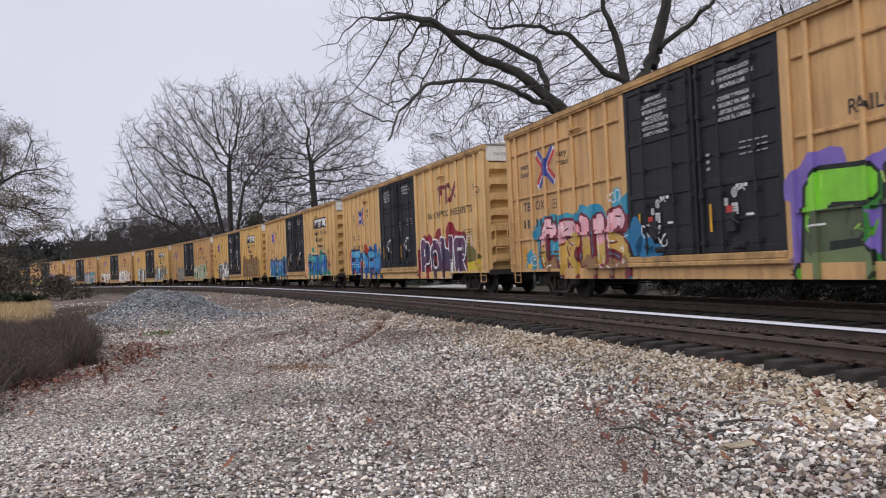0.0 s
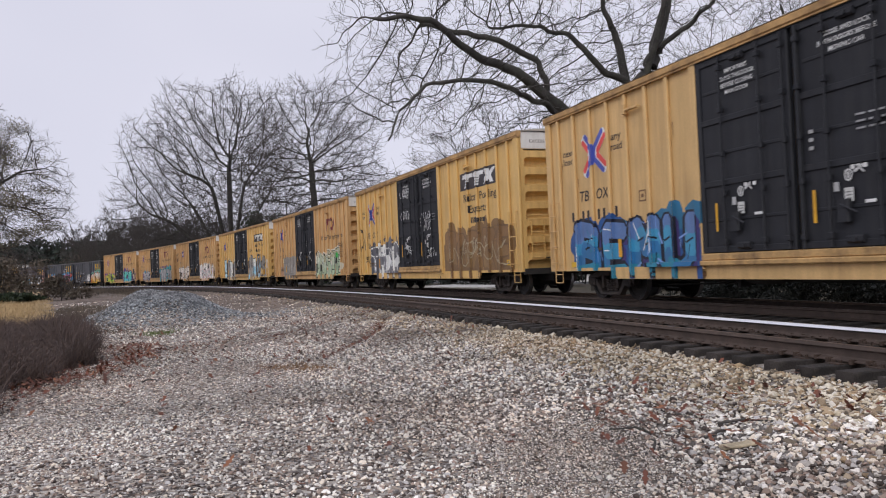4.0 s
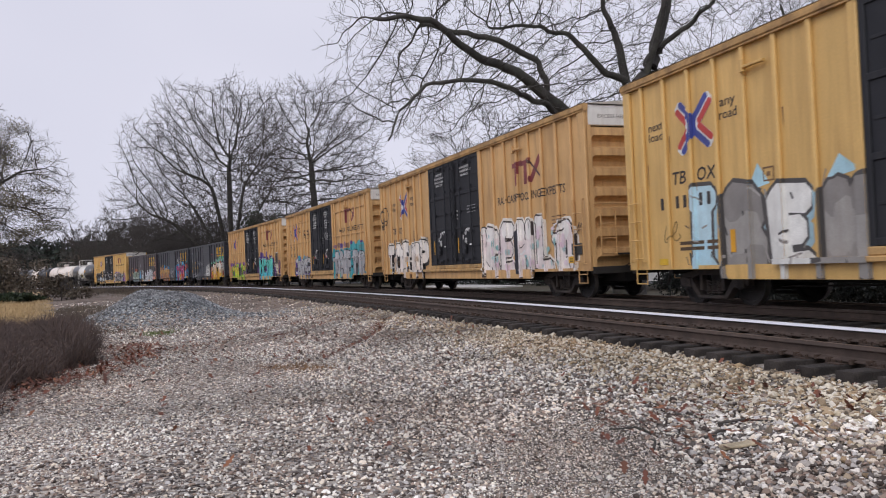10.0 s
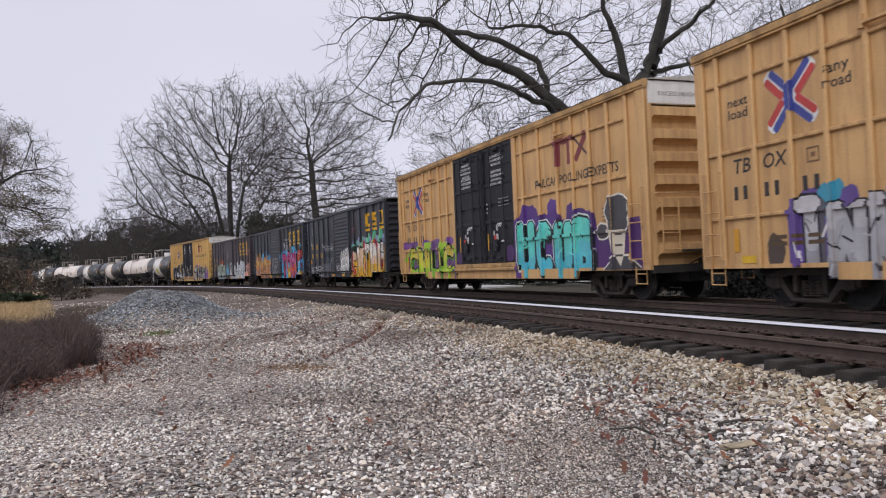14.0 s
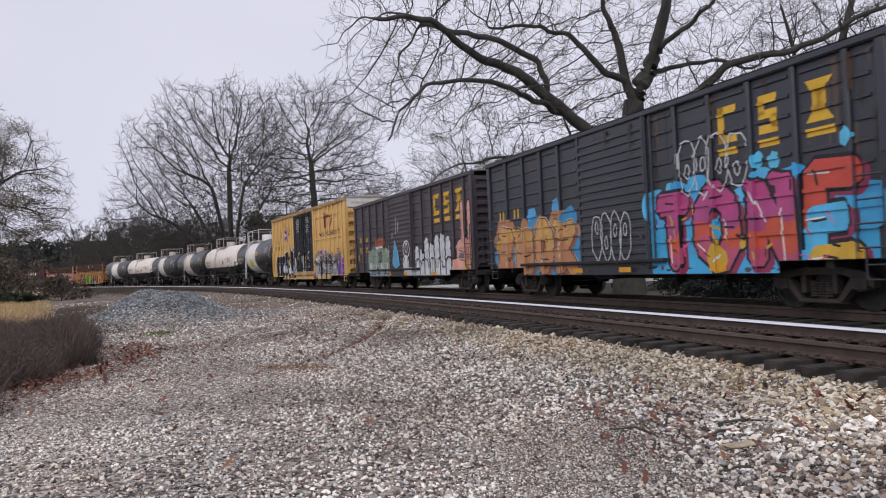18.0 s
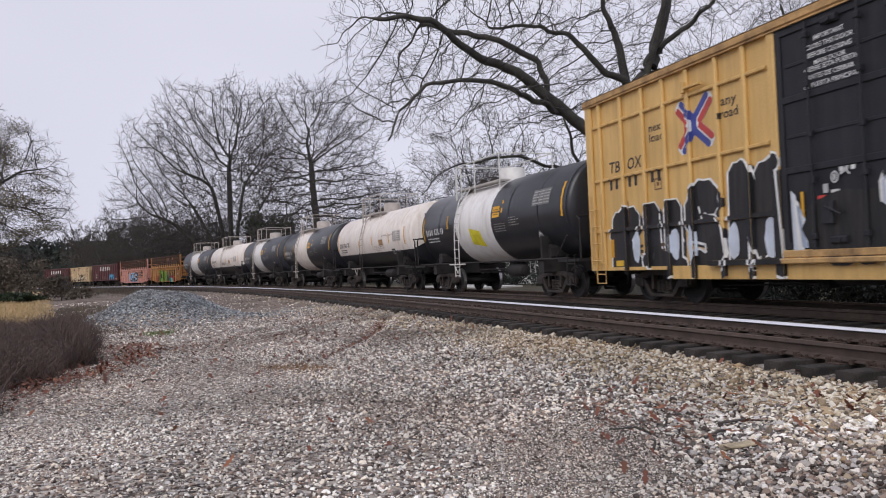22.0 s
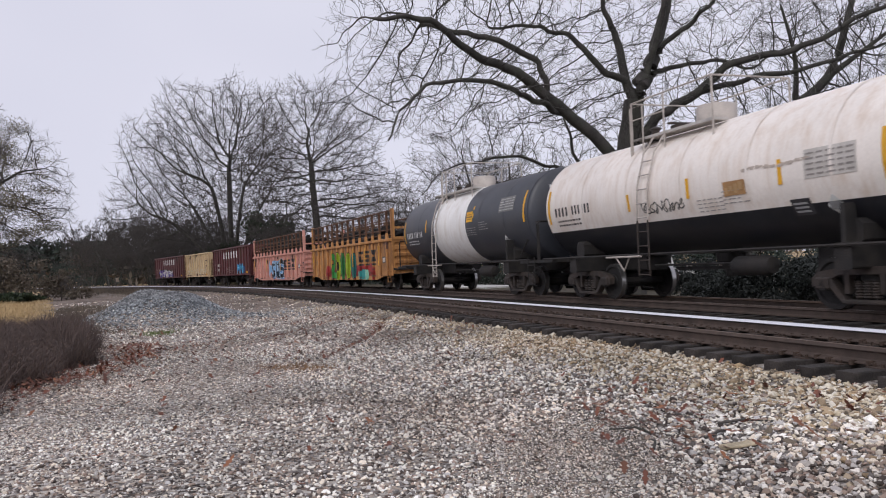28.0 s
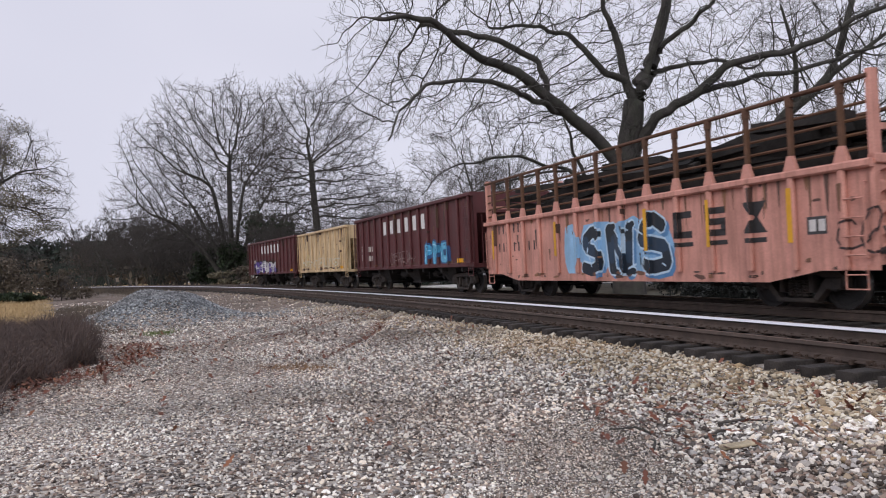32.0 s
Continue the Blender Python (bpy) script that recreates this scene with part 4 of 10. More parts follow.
def underframe(car, L, z0, z1, deep=True):
    def build():
        mb = MB()
        mb.box(-L / 2 + 0.1, L / 2 - 0.1, -0.32, 0.32, z0 - 0.18, z1, 0, 0.02)
        for i in range(7):
            x = -L / 2 + 1.2 + i * (L - 2.4) / 6
            mb.box(x - 0.08, x + 0.08, -1.42, 1.42, z1 - 0.2, z1, 0)
        mb.tube([(-L / 2 + 0.6, -0.7, z0 - 0.05), (L / 2 - 0.6, -0.7, z0 - 0.05)], 0.022, 5)
        mb.tube([(-L / 4, 0.6, z0 - 0.2), (L / 4, 0.6, z0 - 0.2)], 0.018, 5)
        mb.tube([(-L / 2 + 3.5, -0.5, z0 - 0.25), (0.4, -0.8, z0 - 0.1), (L / 2 - 3.5, -0.5, z0 - 0.25)], 0.02, 5)
        for x in (-L * 0.13, L * 0.09, L * 0.2):
            mb.box(x - 0.06, x + 0.06, -0.85, -0.6, z0 - 0.25, z1 - 0.05, 0)
        return mb
    part("underframe", shared("underframe|%.1f%.2f" % (L, z0), build, m_under), None, car)
    part("air_reservoir", shared("air_reservoir", reservoir, m_under, 40), None, car, at=pose(-1.6, -0.85, z0 + 0.02))
    part("brake_cylinder", shared("brake_cylinder", lambda: MB().lathe([(-0.3, 0.1), (-0.28, 0.15), (0.2, 0.15), (0.3, 0.05), (0.6, 0.03)], "x", 12), m_under, 40), None, car, at=pose(2.2, -0.8, z0))


def corrugated_end(w, z0, z1, n, depth=0.09):
    """An end wall with broad pressed ribs; it faces +x."""
    mb = MB()
    rows = []
    k = 8
    for i in range(n * k + 1):
        u = i / k
        ph = u - int(u)
        d = depth * float(np.interp(ph, [0.0, 0.36, 0.44, 0.9, 1.0], [0.0, 0.0, 1.0, 0.9, 0.0])) - depth / 2
        rows.append((z0 + (z1 - z0) * i / (n * k), d))
    ys = [-w, -w + 0.12, -w + 0.2, w - 0.2, w - 0.12, w]
    for (za, da), (zb, db) in zip(rows[:-1], rows[1:]):
        for j in range(5):
            f0, f1 = (0 if j == 0 else 1), (0 if j == 4 else 1)
            s0 = 0 if j in (0,) else (1 if j > 0 else 0)
            d = lambda dd, y: dd if abs(y) < w - 0.15 else depth / 2
            mb.poly([(d(da, ys[j]), ys[j], za), (d(da, ys[j + 1]), ys[j + 1], za), (d(db, ys[j + 1]), ys[j + 1], zb), (d(db, ys[j]), ys[j], zb)])
    mb.box(-depth / 2 - 0.08, -depth / 2 - 0.002, -w, w, z0, z1)
    return mb


WHITE, INK, DARK = (0.75, 0.75, 0.74), (0.035, 0.028, 0.028), (0.02, 0.02, 0.024)
LOGO_RED, LOGO_BLUE = (0.52, 0.055, 0.05), (0.05, 0.07, 0.30)
FADED_RED = (0.22, 0.045, 0.05)


def cross_mark(art, cx, cz, s, pale=1.0):
    """The crossed rail mark: four arms of a blue and a red stripe, edged in white."""
    r = tuple(v * pale for v in LOGO_RED)
    b = tuple(v * pale for v in LOGO_BLUE)
    for k, (dx, dz) in enumerate(((-0.58, 0.52), (0.60, 0.56), (-0.52, -0.54), (0.62, -0.48))):
        n = math.hypot(dx, dz)
        ux, uz = dx / n, dz / n
        # towards the upright axis for blue, away from it for red
        px, pz = (-math.copysign(abs(uz), dx), math.copysign(abs(ux), dz))
        for o, c, w, lay, r0 in ((0.0, WHITE, 0.39, 1, 0.10), (0.105, b, 0.17, 2, 0.02), (-0.105, r, 0.17, 2.4, 0.20)):
            art.stroke((cx + (ux * r0 + px * o) * s, cz + (uz * r0 + pz * o) * s), (cx + (ux * n + px * o) * s, cz + (uz * n + pz * o) * s), w * s, c, lay + 0.05 * k)
    art.rect(cx - 0.10 * s, cx + 0.10 * s, cz - 0.16 * s, cz + 0.16 * s, b, 2.8)




# ---- high box car with plug doors
def panel_posts(waffle):
    if waffle:
        return [-8.73, -7.74, -6.82, -6.0, -5.14, -4.2, -3.4], [3.05, 4.12, 5.18, 6.05, 6.92, 7.8, 8.62]
    return [-8.66, -7.80, -6.93, -6.08, -5.24, -4.40, -3.57], [3.58, 4.45, 5.33, 6.12, 6.94, 7.8, 8.6]


def plug_door(w, h):
    """A plug door: sheet, raised frame, cross ribs; its origin is the lower rear corner of its face."""
    return MB().box(0, w, 0, 0.06, 0, h)


def door_frame(d, w, h):
    """The stiles, rails and cross ribs of a plug door."""
    for x in (0.0, w - 0.12):
        part("door_stile", shared("door_stile", lambda: MB().box(0, 0.12, -0.035, 0.0, 0, h, 0, 0.012), m_black), None, d, at=pose(x, 0, 0))
    for z in (0.0, h * 0.34, h * 0.66, h - 0.12):
        part("door_rail", shared("door_rail|%.2f" % w, lambda: MB().box(0.12, w - 0.12, -0.03, 0.0, 0, 0.12, 0, 0.012), m_black), None, d, at=pose(0, 0, z))
    for z in (h * 0.16, h * 0.5, h * 0.82):
        part("door_rib", shared("door_rib|%.2f" % w, lambda: MB().box(0.2, w - 0.2, -0.016, 0.0, 0, 0.06, 0, 0.01), m_black), None, d, at=pose(0, 0, z))


def lock_rods(h):
    mb = MB()
    mb.tube([(0, -0.075, 0.02), (0, -0.075, h - 0.02)], 0.024, 6)
    for z in (0.2, h * 0.3, h * 0.5, h * 0.72, h - 0.25):
        mb.box(-0.05, 0.05, -0.11, -0.03, z - 0.05, z + 0.05, 0, 0.012)
    return mb


def box_car(kind, body, spec):
    """kind: ribbed or waffle sides; spec: the car's own paint."""
    waffle = kind == "waffle"
    L, w, zt, zb = 18.78, 1.50, 5.12, 0.76
    car = thing("box_car", None, None, spec["label"], "freight car", "cars of the freight train")
    left, right = panel_posts(waffle)
    xb = [(x - 0.055, x + 0.055, 0.08) for x in left + right] + [(-9.39, -9.12, 0.08), (9.05, 9.39, 0.08), (-2.75, -2.56, 0.08), (2.44, 2.66, 0.08)]
    zbands = [(4.33, 4.41), (2.97, 3.05), (1.70, 1.78)] if waffle else []
    zx = [(-9.1, -2.75), (2.66, 8.62)]
    side = Side(-w, xb, zbands + [(0.83, 0.93, 0.132, -4.6, -2.56), (0.83, 0.93, 0.132, 2.44, 2.6)], 0.06, zx, steps=[(-9.39, -6.1, 0.77), (-6.1, 6.1, 0.57), (6.1, 9.39, 0.77)])

    def sheet():
        # a sill that is deeper between the trucks
        y0, y1 = -w - 0.015, -w + 0.05
        prof = [(-9.39, zb), (-6.1, zb), (-5.95, 0.56), (5.95, 0.56), (6.1, zb), (9.39, zb), (9.39, zb + 0.08), (-9.39, zb + 0.08)]
        mb = MB()
        mb.v = [(x, y, z) for y in (y0, y1) for x, z in prof]
        mb.f = [tuple(range(8)), tuple(range(15, 7, -1))] + [(i, i + 8, (i + 1) % 8 + 8, (i + 1) % 8) for i in range(8)]
        mb.m = [0] * len(mb.f)
        return mb
    for sg, nm in ((1, "near"), (-1, "far")):
        hold = part("side_sill", shared("side_sill|%s" % body.name, sheet, body), None, car, at=pose(0, 0, 0, 0, 0, 0 if sg > 0 else 180))
        for x0, x1 in ((-9.39, -2.56), (2.44, 9.39)):
            part("side_wall", shared("side_wall|%s%.1f" % (body.name, x0), lambda: MB().box(x0, x1, -w, -w + 0.05, zb + 0.08, zt - 0.02), body), None, hold)
        for x in left + right:
            part("post", shared("post|%s" % body.name, lambda: MB().box(-0.055, 0.055, -0.08, 0.0, zb + 0.01, zt - 0.17, 0, 0.022), body), None, hold, at=pose(x, -w, 0))
        for x0, x1 in ((-9.39, -9.12), (9.05, 9.39), (-2.75, -2.56), (2.44, 2.66)):
            part("corner_post", shared("corner_post|%s%.2f" % (body.name, x1 - x0), lambda: MB().box(0, x1 - x0, -0.08, 0.0, zb, zt - 0.17, 0, 0.02), body), None, hold, at=pose(x0, -w, 0))
        if waffle:
            for xs in (sorted(left + [-9.12, -2.75]), sorted(right[:-1] + [2.66, 8.62])):
                for a, b in zip(xs[:-1], xs[1:]):
                    for z0, z1 in zbands:
                        d = b - a - 0.11
                        part("stiffener", shared("stiffener|%s%.2f" % (body.name, d), lambda: MB().box(0, d, -0.06, 0.0, 0, 0.08, 0, 0.02), body), None, hold, at=pose(a + 0.055, -w, z0))
        part("eave", shared("eave|%s" % body.name, lambda: MB().box(-9.42, 9.42, -w - 0.12, -w + 0.05, zt - 0.17, zt, 0, 0.03).box(-9.42, 9.42, -w - 0.10, -w, zt - 0.2, zt - 0.17), m_eave), None, hold)
        for x0, x1 in ((-2.56, -0.0), (0.08, 2.44)):
            dw = x1 - x0 - 0.03
            d = part("plug_door", shared("plug_door|%.2f" % dw, lambda: plug_door(dw, 3.82), m_black), None, car, "black plug door with a raised frame",
                     at=pose(0, 0, 0, 0, 0, 0 if sg > 0 else 180) @ pose(x0 + 0.015, -w - 0.03, 1.08))
            door_frame(d, dw, 3.82)
            for lx in (dw - 0.12 if x0 < -1 else 0.12, dw * 0.30, dw * 0.72):
                part("lock_rod", shared("lock_rod", lambda: lock_rods(3.82), m_black), None, d, at=pose(lx, 0, 0))
            for hz in (0.06, 3.62):
                part("roller_bracket", shared("roller_bracket", lambda: MB().box(-0.16, 0.16, -0.10, 0, 0, 0.13, 0, 0.03).box(-0.05, 0.05, -0.13, 0, 0.02, 0.1, 0, 0.02), m_black), None, d, at=pose(dw * 0.5, 0, hz))
            part("gear_box", shared("gear_box", lambda: MB().box(-0.12, 0.12, -0.12, 0, -0.18, 0.18, 0, 0.03).tube([(0, -0.14, 0.1), (0.32, -0.14, -0.05)], 0.02, 5), m_black), None, d,
                 at=pose(dw * 0.42, -0.01, 0.58))
        part("door_track", shared("door_track|%s" % body.name, lambda: MB().box(-4.6, 2.6, -w - 0.13, -w - 0.02, 0.83, 0.93, 0, 0.02).box(-2.56, 2.44, -w - 0.09, -w + 0.02, 0.93, 1.07, 0, 0.02), m_track),
             None, hold)
        part("door_header", shared("door_header|%s" % body.name, lambda: MB().box(-2.56, 2.44, -w - 0.06, -w + 0.02, 4.90, zt - 0.17), m_black), None, hold)
        for x in (-9.2, 8.72):
            part("side_ladder", shared("side_ladder|%s" % body.name, lambda: ladder(0.5, 1.7, 4), body), None, hold, at=pose(x, -w - 0.08, 0.95))
            part("sill_step", shared("sill_step|%s" % body.name, step_iron, body), None, hold, at=pose(x + 0.04, -w - 0.04, 0.72))
        part("roof_hatch_bracket", shared("bracket|%s" % body.name, lambda: MB().box(0, 0.1, -0.10, 0, 0, 0.22, 0, 0.02).box(0.1, 0.62, -0.09, 0, 0.06, 0.11, 0, 0.01), body), None, hold, at=pose(-5.2, -w - 0.06, 4.42))
        part("roof_hatch_bracket", shared("bracket|%s" % body.name, None, body), None, hold, at=pose(5.18, -w - 0.06, 4.42))

    def roof():
        mb = MB()
        for sg in (-1, 1):
            mb.poly([(-9.42, sg * 1.62, zt), (9.42, sg * 1.62, zt), (9.42, 0, zt + 0.14), (-9.42, 0, zt + 0.14)][::(1 if sg < 0 else -1)])
        for i in range(15):
            x = -9.1 + i * 1.3
            for sg in (-1, 1):
                q = [(sg * 1.6, zt - 0.02), (0, zt + 0.12), (0, zt + 0.17), (sg * 1.6, zt + 0.02)]
                mb.add([(x + e, y, z) for e in (-0.04, 0.04) for y, z in q], [(0, 1, 2, 3), (7, 6, 5, 4), (0, 4, 5, 1), (1, 5, 6, 2), (2, 6, 7, 3), (3, 7, 4, 0)])
        for sg in (-1, 1):
            mb.poly([(sg * 9.42, -1.62, zt), (sg * 9.42, 1.62, zt), (sg * 9.42, 0, zt + 0.14)][::sg])
        return mb
    part("roof", shared("roof", roof, m_roof), None, car, "galvanised roof with pressed seams")
    for sg in (-1, 1):
        e = part("end_wall", shared("end_wall|%s" % body.name, lambda: corrugated_end(1.5, 0.86, 4.56, 7, 0.21), body), None, car, "corrugated end wall", at=pose(sg * 9.31, 0, 0, 0, 0, 0 if sg > 0 else 180))
        part("end_band", shared("end_band|%s" % spec.get("band", True), lambda: MB().box(-0.02, 0.06, -1.5, 1.5, 4.56, 5.11, 0, 0.02), m_white_top if spec.get("band", True) else body), None, e)
        part("end_ladder", shared("end_ladder|%s" % body.name, lambda: ladder(0.45, 1.15, 3), body), None, e, at=Matrix.Translation((0.09, -1.25, 1.15)) @ pose(0, 0, 0, 0, 0, 90))
        part("end_rail", shared("end_rail|%s" % body.name, lambda: MB().tube([(0.08, -1.4, 2.5), (0.2, -1.4, 2.5), (0.2, 1.4, 2.5), (0.08, 1.4, 2.5)], 0.016, 5), body), None, e)
        part("end_platform", shared("end_platform", lambda: MB().box(0, 0.30, -0.75, 0.75, 1.16, 1.2).box(-0.02, 0.1, -1.5, 1.5, 0.68, 0.86), m_under), None, e)
        if sg > 0:
            part("hand_brake_wheel", shared("hand_brake_wheel", lambda: MB().lathe([(0.2, 0.22), (0.22, 0.26), (0.24, 0.22)], "x", 16).box(0.0, 0.21, -0.02, 0.02, -0.02, 0.02).box(0.2, 0.23, -0.24, 0.24, -0.02, 0.02), m_under),
                 None, e, at=pose(0.03, 0.55, 2.2))
    underframe(car, L - 0.4, 0.62, 0.86)
    running_gear(car, 7.05)
    couplers(car, L)
    # paint
    a = Art()
    a.now = "slogan"
    sx, high = spec.get("mark", -0.90), spec.get("high", 0.0)
    a.words("next", sx - 7.58, 3.86, 0.19, INK, 1, width=0.56)
    a.words("load", sx - 7.58, 3.63, 0.19, INK, 1, width=0.54)
    a.words("any", sx - 5.08, 3.94, 0.19, INK, 1, width=0.46)
    a.words("road", sx - 5.12, 3.69, 0.19, INK, 1, width=0.52)
    a.now = "rail_mark"
    cross_mark(a, sx - 5.93, 3.74, 0.84, spec.get("pale", 1.0))
    a.now = "number_bars"
    for x, n in ((-8.40, 2), (-7.56, 2), (-6.62, 2)) if waffle else ((-8.12, 1), (-7.56, 2), (-6.76, 2), (-5.92, 1)):
        a.bars(x, 2.07 + 1.18 * high, (0.11,) * n, 0.26, INK, 1, 0.15)
    a.now = "reporting_mark"
    a.words("TB", -8.42 if waffle else -7.68, 2.58 + high, 0.28, INK, 1, width=0.50, slope=0.15)
    a.words("OX", -7.60 if waffle else -6.82, 2.58 + high, 0.28, INK, 1, width=0.60, slope=0.15)
    a.now = "inspection_square"
    x = -6.5 if waffle else -4.86
    for k in ((x, x + 0.28, 2.34, 2.37), (x, x + 0.28, 2.57, 2.60), (x, x + 0.03, 2.34, 2.60), (x + 0.25, x + 0.28, 2.34, 2.60)):
        a.rect(k[0], k[1], k[2] + 0.2 * waffle, k[3] + 0.2 * waffle, (0.20, 0.11, 0.055), 1)
    a.rect(x + 0.09, x + 0.19, 2.43 + 0.2 * waffle, 2.51 + 0.2 * waffle, (0.20, 0.11, 0.055), 1)
    a.now = "orange_strip"
    x = -8.46 if waffle else -5.83
    a.rect(x, x + 0.15, 1.08, 1.52, (0.75, 0.36, 0.02), 7)
    a.now = "weight_stencil"
    for z in (1.28, 1.16):
        a.bars(-7.48, z, (0.42, 0.3, 0.36), 0.07, (0.10, 0.06, 0.03), 1, 0.1)
    a.now = "end_placard"
    a.rect(-8.26, -7.86, 0.86, 1.0, (0.72, 0.44, 0.03), 7)
    a.now = "emblem"
    up = 0.24 if waffle else 0.0
    if spec["logo"] == "red":
        c = FADED_RED
        for x in (4.96, 5.52):
            a.poly([(x, 3.98 + up), (x + 0.66, 4.02 + up), (x + 0.66, 4.17 + up), (x, 4.12 + up)], c, 1)
            a.poly([(x + 0.20, 3.42 + up), (x + 0.40, 3.42 + up), (x + 0.44, 4.0 + up), (x + 0.22, 4.0 + up)], c, 1)
        a.stroke((6.2, 3.50 + up), (6.76, 4.12 + up), 0.20, c, 1)
        a.stroke((6.12, 4.08 + up), (6.82, 3.52 + up), 0.07, (0.10, 0.05, 0.05), 2)
        a.now = "company_slogan"
        a.words("RAILCAR POOLING EXPERTS" if spec.get("caps", True) else "Railcar Pooling Experts", 3.80, 2.94 + up, 0.25, INK, 1, width=4.35)
    else:
        a.rect(4.62, 7.75, 3.72, 4.34, (0.04, 0.035, 0.04), 1)
        for x in (4.82, 5.74):
            a.poly([(x + 0.02, 4.13), (x + 0.90, 4.13), (x + 0.95, 4.27), (x + 0.07, 4.27)], WHITE, 2)
            a.poly([(x + 0.18, 3.79), (x + 0.48, 3.79), (x + 0.62, 4.13), (x + 0.32, 4.13)], WHITE, 2.1)
            for i in range(3):
                a.poly([(x + 0.16 + 0.03 * i, 3.87 + 0.09 * i), (x + 0.56 + 0.03 * i, 3.87 + 0.09 * i), (x + 0.57 + 0.03 * i, 3.89 + 0.09 * i), (x + 0.17 + 0.03 * i, 3.89 + 0.09 * i)], (0.04, 0.035, 0.04), 2.6)
        a.poly([(6.62, 3.79), (6.90, 3.79), (7.66, 4.27), (7.36, 4.27)], WHITE, 2)
        a.poly([(6.86, 4.27), (7.12, 4.27), (7.44, 3.79), (7.16, 3.79)], WHITE, 2.2)
        a.now = "company_slogan"
        a.words("Railcar Pooling", 4.85, 3.30, 0.28, INK, 1, width=2.75)
        a.words("Experts", 5.35, 2.88, 0.28, INK, 1, width=1.45)
        a.bars(5.45, 2.52, (0.10, 0.10, 0.16), 0.2, INK, 1, 0.05)
        a.bars(6.05, 2.52, (0.14, 0.14, 0.22), 0.15, INK, 1, 0.05)
    a.now = "data_panel"
    for z in (2.30, 2.20, 2.10, 2.0, 1.9, 1.8):
        a.bars(7.35, z, (0.18, 0.12, 0.10, 0.16), 0.035, (0.20, 0.115, 0.06), 1, 0.07)
    rng = random.Random(spec["label"])
    a.now = "rust_stain"
    for i in range(16):
        x = rng.uniform(-5.6, 5.6)
        a.blob(x, 0.62 + 0.1 * rng.random(), rng.uniform(0.1, 0.5), rng.uniform(0.03, 0.08), ((0.13, 0.065, 0.03), (0.07, 0.045, 0.03))[i % 2], 0.2 + 0.02 * i, rng=rng, rough=0.4)
    for i in range(10):
        x, z = rng.choice(left + right) + 0.09, rng.uniform(0.9, 4.2)
        a.poly([(x, z), (x + 0.04, z), (x + 0.03, z - rng.uniform(0.2, 0.7))], (0.24, 0.115, 0.045), 0.6 + 0.02 * i)
    a.now = "yellow_placard"
    a.rect(8.20, 8.62, 0.98, 1.16, (0.75, 0.42, 0.02), 7)
    for z in (1.02, 1.08):
        a.rect(8.26, 8.56, z, z + 0.025, INK, 8)
    a.put("side_marking", side, car)
    # the doors' own relief is deeper
    dside = Side(-w - 0.03 - 0.035, [])
    b = Art()
    for x, lines in ((-1.95, ("IMPORTANT", "CLOSE THIS DOOR", "BEFORE CLOSING", "MAIN DOOR")), (0.62, ("CLOSE AND LOCK", "BOTH DOORS BEFORE", "MOVING CAR"))):
        b.now = "door_notice"
        for i, t in enumerate(lines):
            b.words(t, x + 0.62, 4.52 - 0.135 * i, 0.082, WHITE, 1, "CENTER")
        if waffle:
            for i, t in enumerate(("CIERRE Y PONGA", "EL SEGURO EN AMBAS", "PUERTAS ANTES DE", "MOVER EL CARRO") if x > 0 else ("CIERRE ESTA PUERTA", "ANTES DE CERRAR", "LA PUERTA PRINCIPAL")):
                b.words(t, x + 0.62, 4.02 - 0.135 * i, 0.082, WHITE, 1, "CENTER")
    b.now = "door_placard"
    for x in (-1.35, 1.15):
        for q in range(8):
            t0, t1 = q * math.pi / 4, (q + 1) * math.pi / 4
            b.stroke((x + 0.07 * math.cos(t0), 2.22 + 0.09 * math.sin(t0)), (x + 0.07 * math.cos(t1), 2.22 + 0.09 * math.sin(t1)), 0.025, WHITE, 1)
        b.rect(x - 0.02, x + 0.02, 2.17, 2.27, WHITE, 1)
        b.rect(x - 0.09, x + 0.09, 1.80, 2.02, (0.62, 0.62, 0.60), 2)
        for k in range(3):
            b.rect(x - 0.06, x + 0.05, 1.84 + 0.05 * k, 1.86 + 0.05 * k, (0.2, 0.2, 0.2), 3)
        b.stroke((x + 0.12, 2.26), (x + 0.26, 2.34), 0.05, (0.6, 0.6, 0.6), 1)
        b.stroke((x + 0.16, 2.36), (x + 0.30, 2.24), 0.03, (0.6, 0.6, 0.6), 1)
        b.rect(x - 0.75, x - 0.68, 1.5, 2.05, (0.72, 0.38, 0.02), 2)
    for x in (-1.5, 0.95):
        b.bars(x - 0.1, 1.98, (0.11,), 0.15, (0.5, 0.5, 0.5), 1)
        b.bars(x + 0.25, 2.30, (0.08, 0.05, 0.09), 0.07, WHITE, 1, 0.05)
        b.bars(x + 0.5, 1.75, (0.2,), 0.05, WHITE, 1)
    for i in range(3):
        b.bars(1.35, 3.12 - 0.11 * i, (0.18, 0.3, 0.14), 0.03, (0.32, 0.32, 0.33), 1, 0.06)
        b.bars(0.38, 3.0 - 0.14 * i, (0.10,), 0.06, (0.4, 0.4, 0.4), 1)
    if waffle:
        b.rect(0.9, 1.1, 1.72, 1.98, (0.55, 0.05, 0.04), 2)
        b.rect(-1.72, -1.55, 1.75, 1.95, (0.55, 0.05, 0.04), 2)
    if spec.get("door"):
        spec["door"](b)
    b.put("door_marking", dside, car, "white stencils on the black doors")
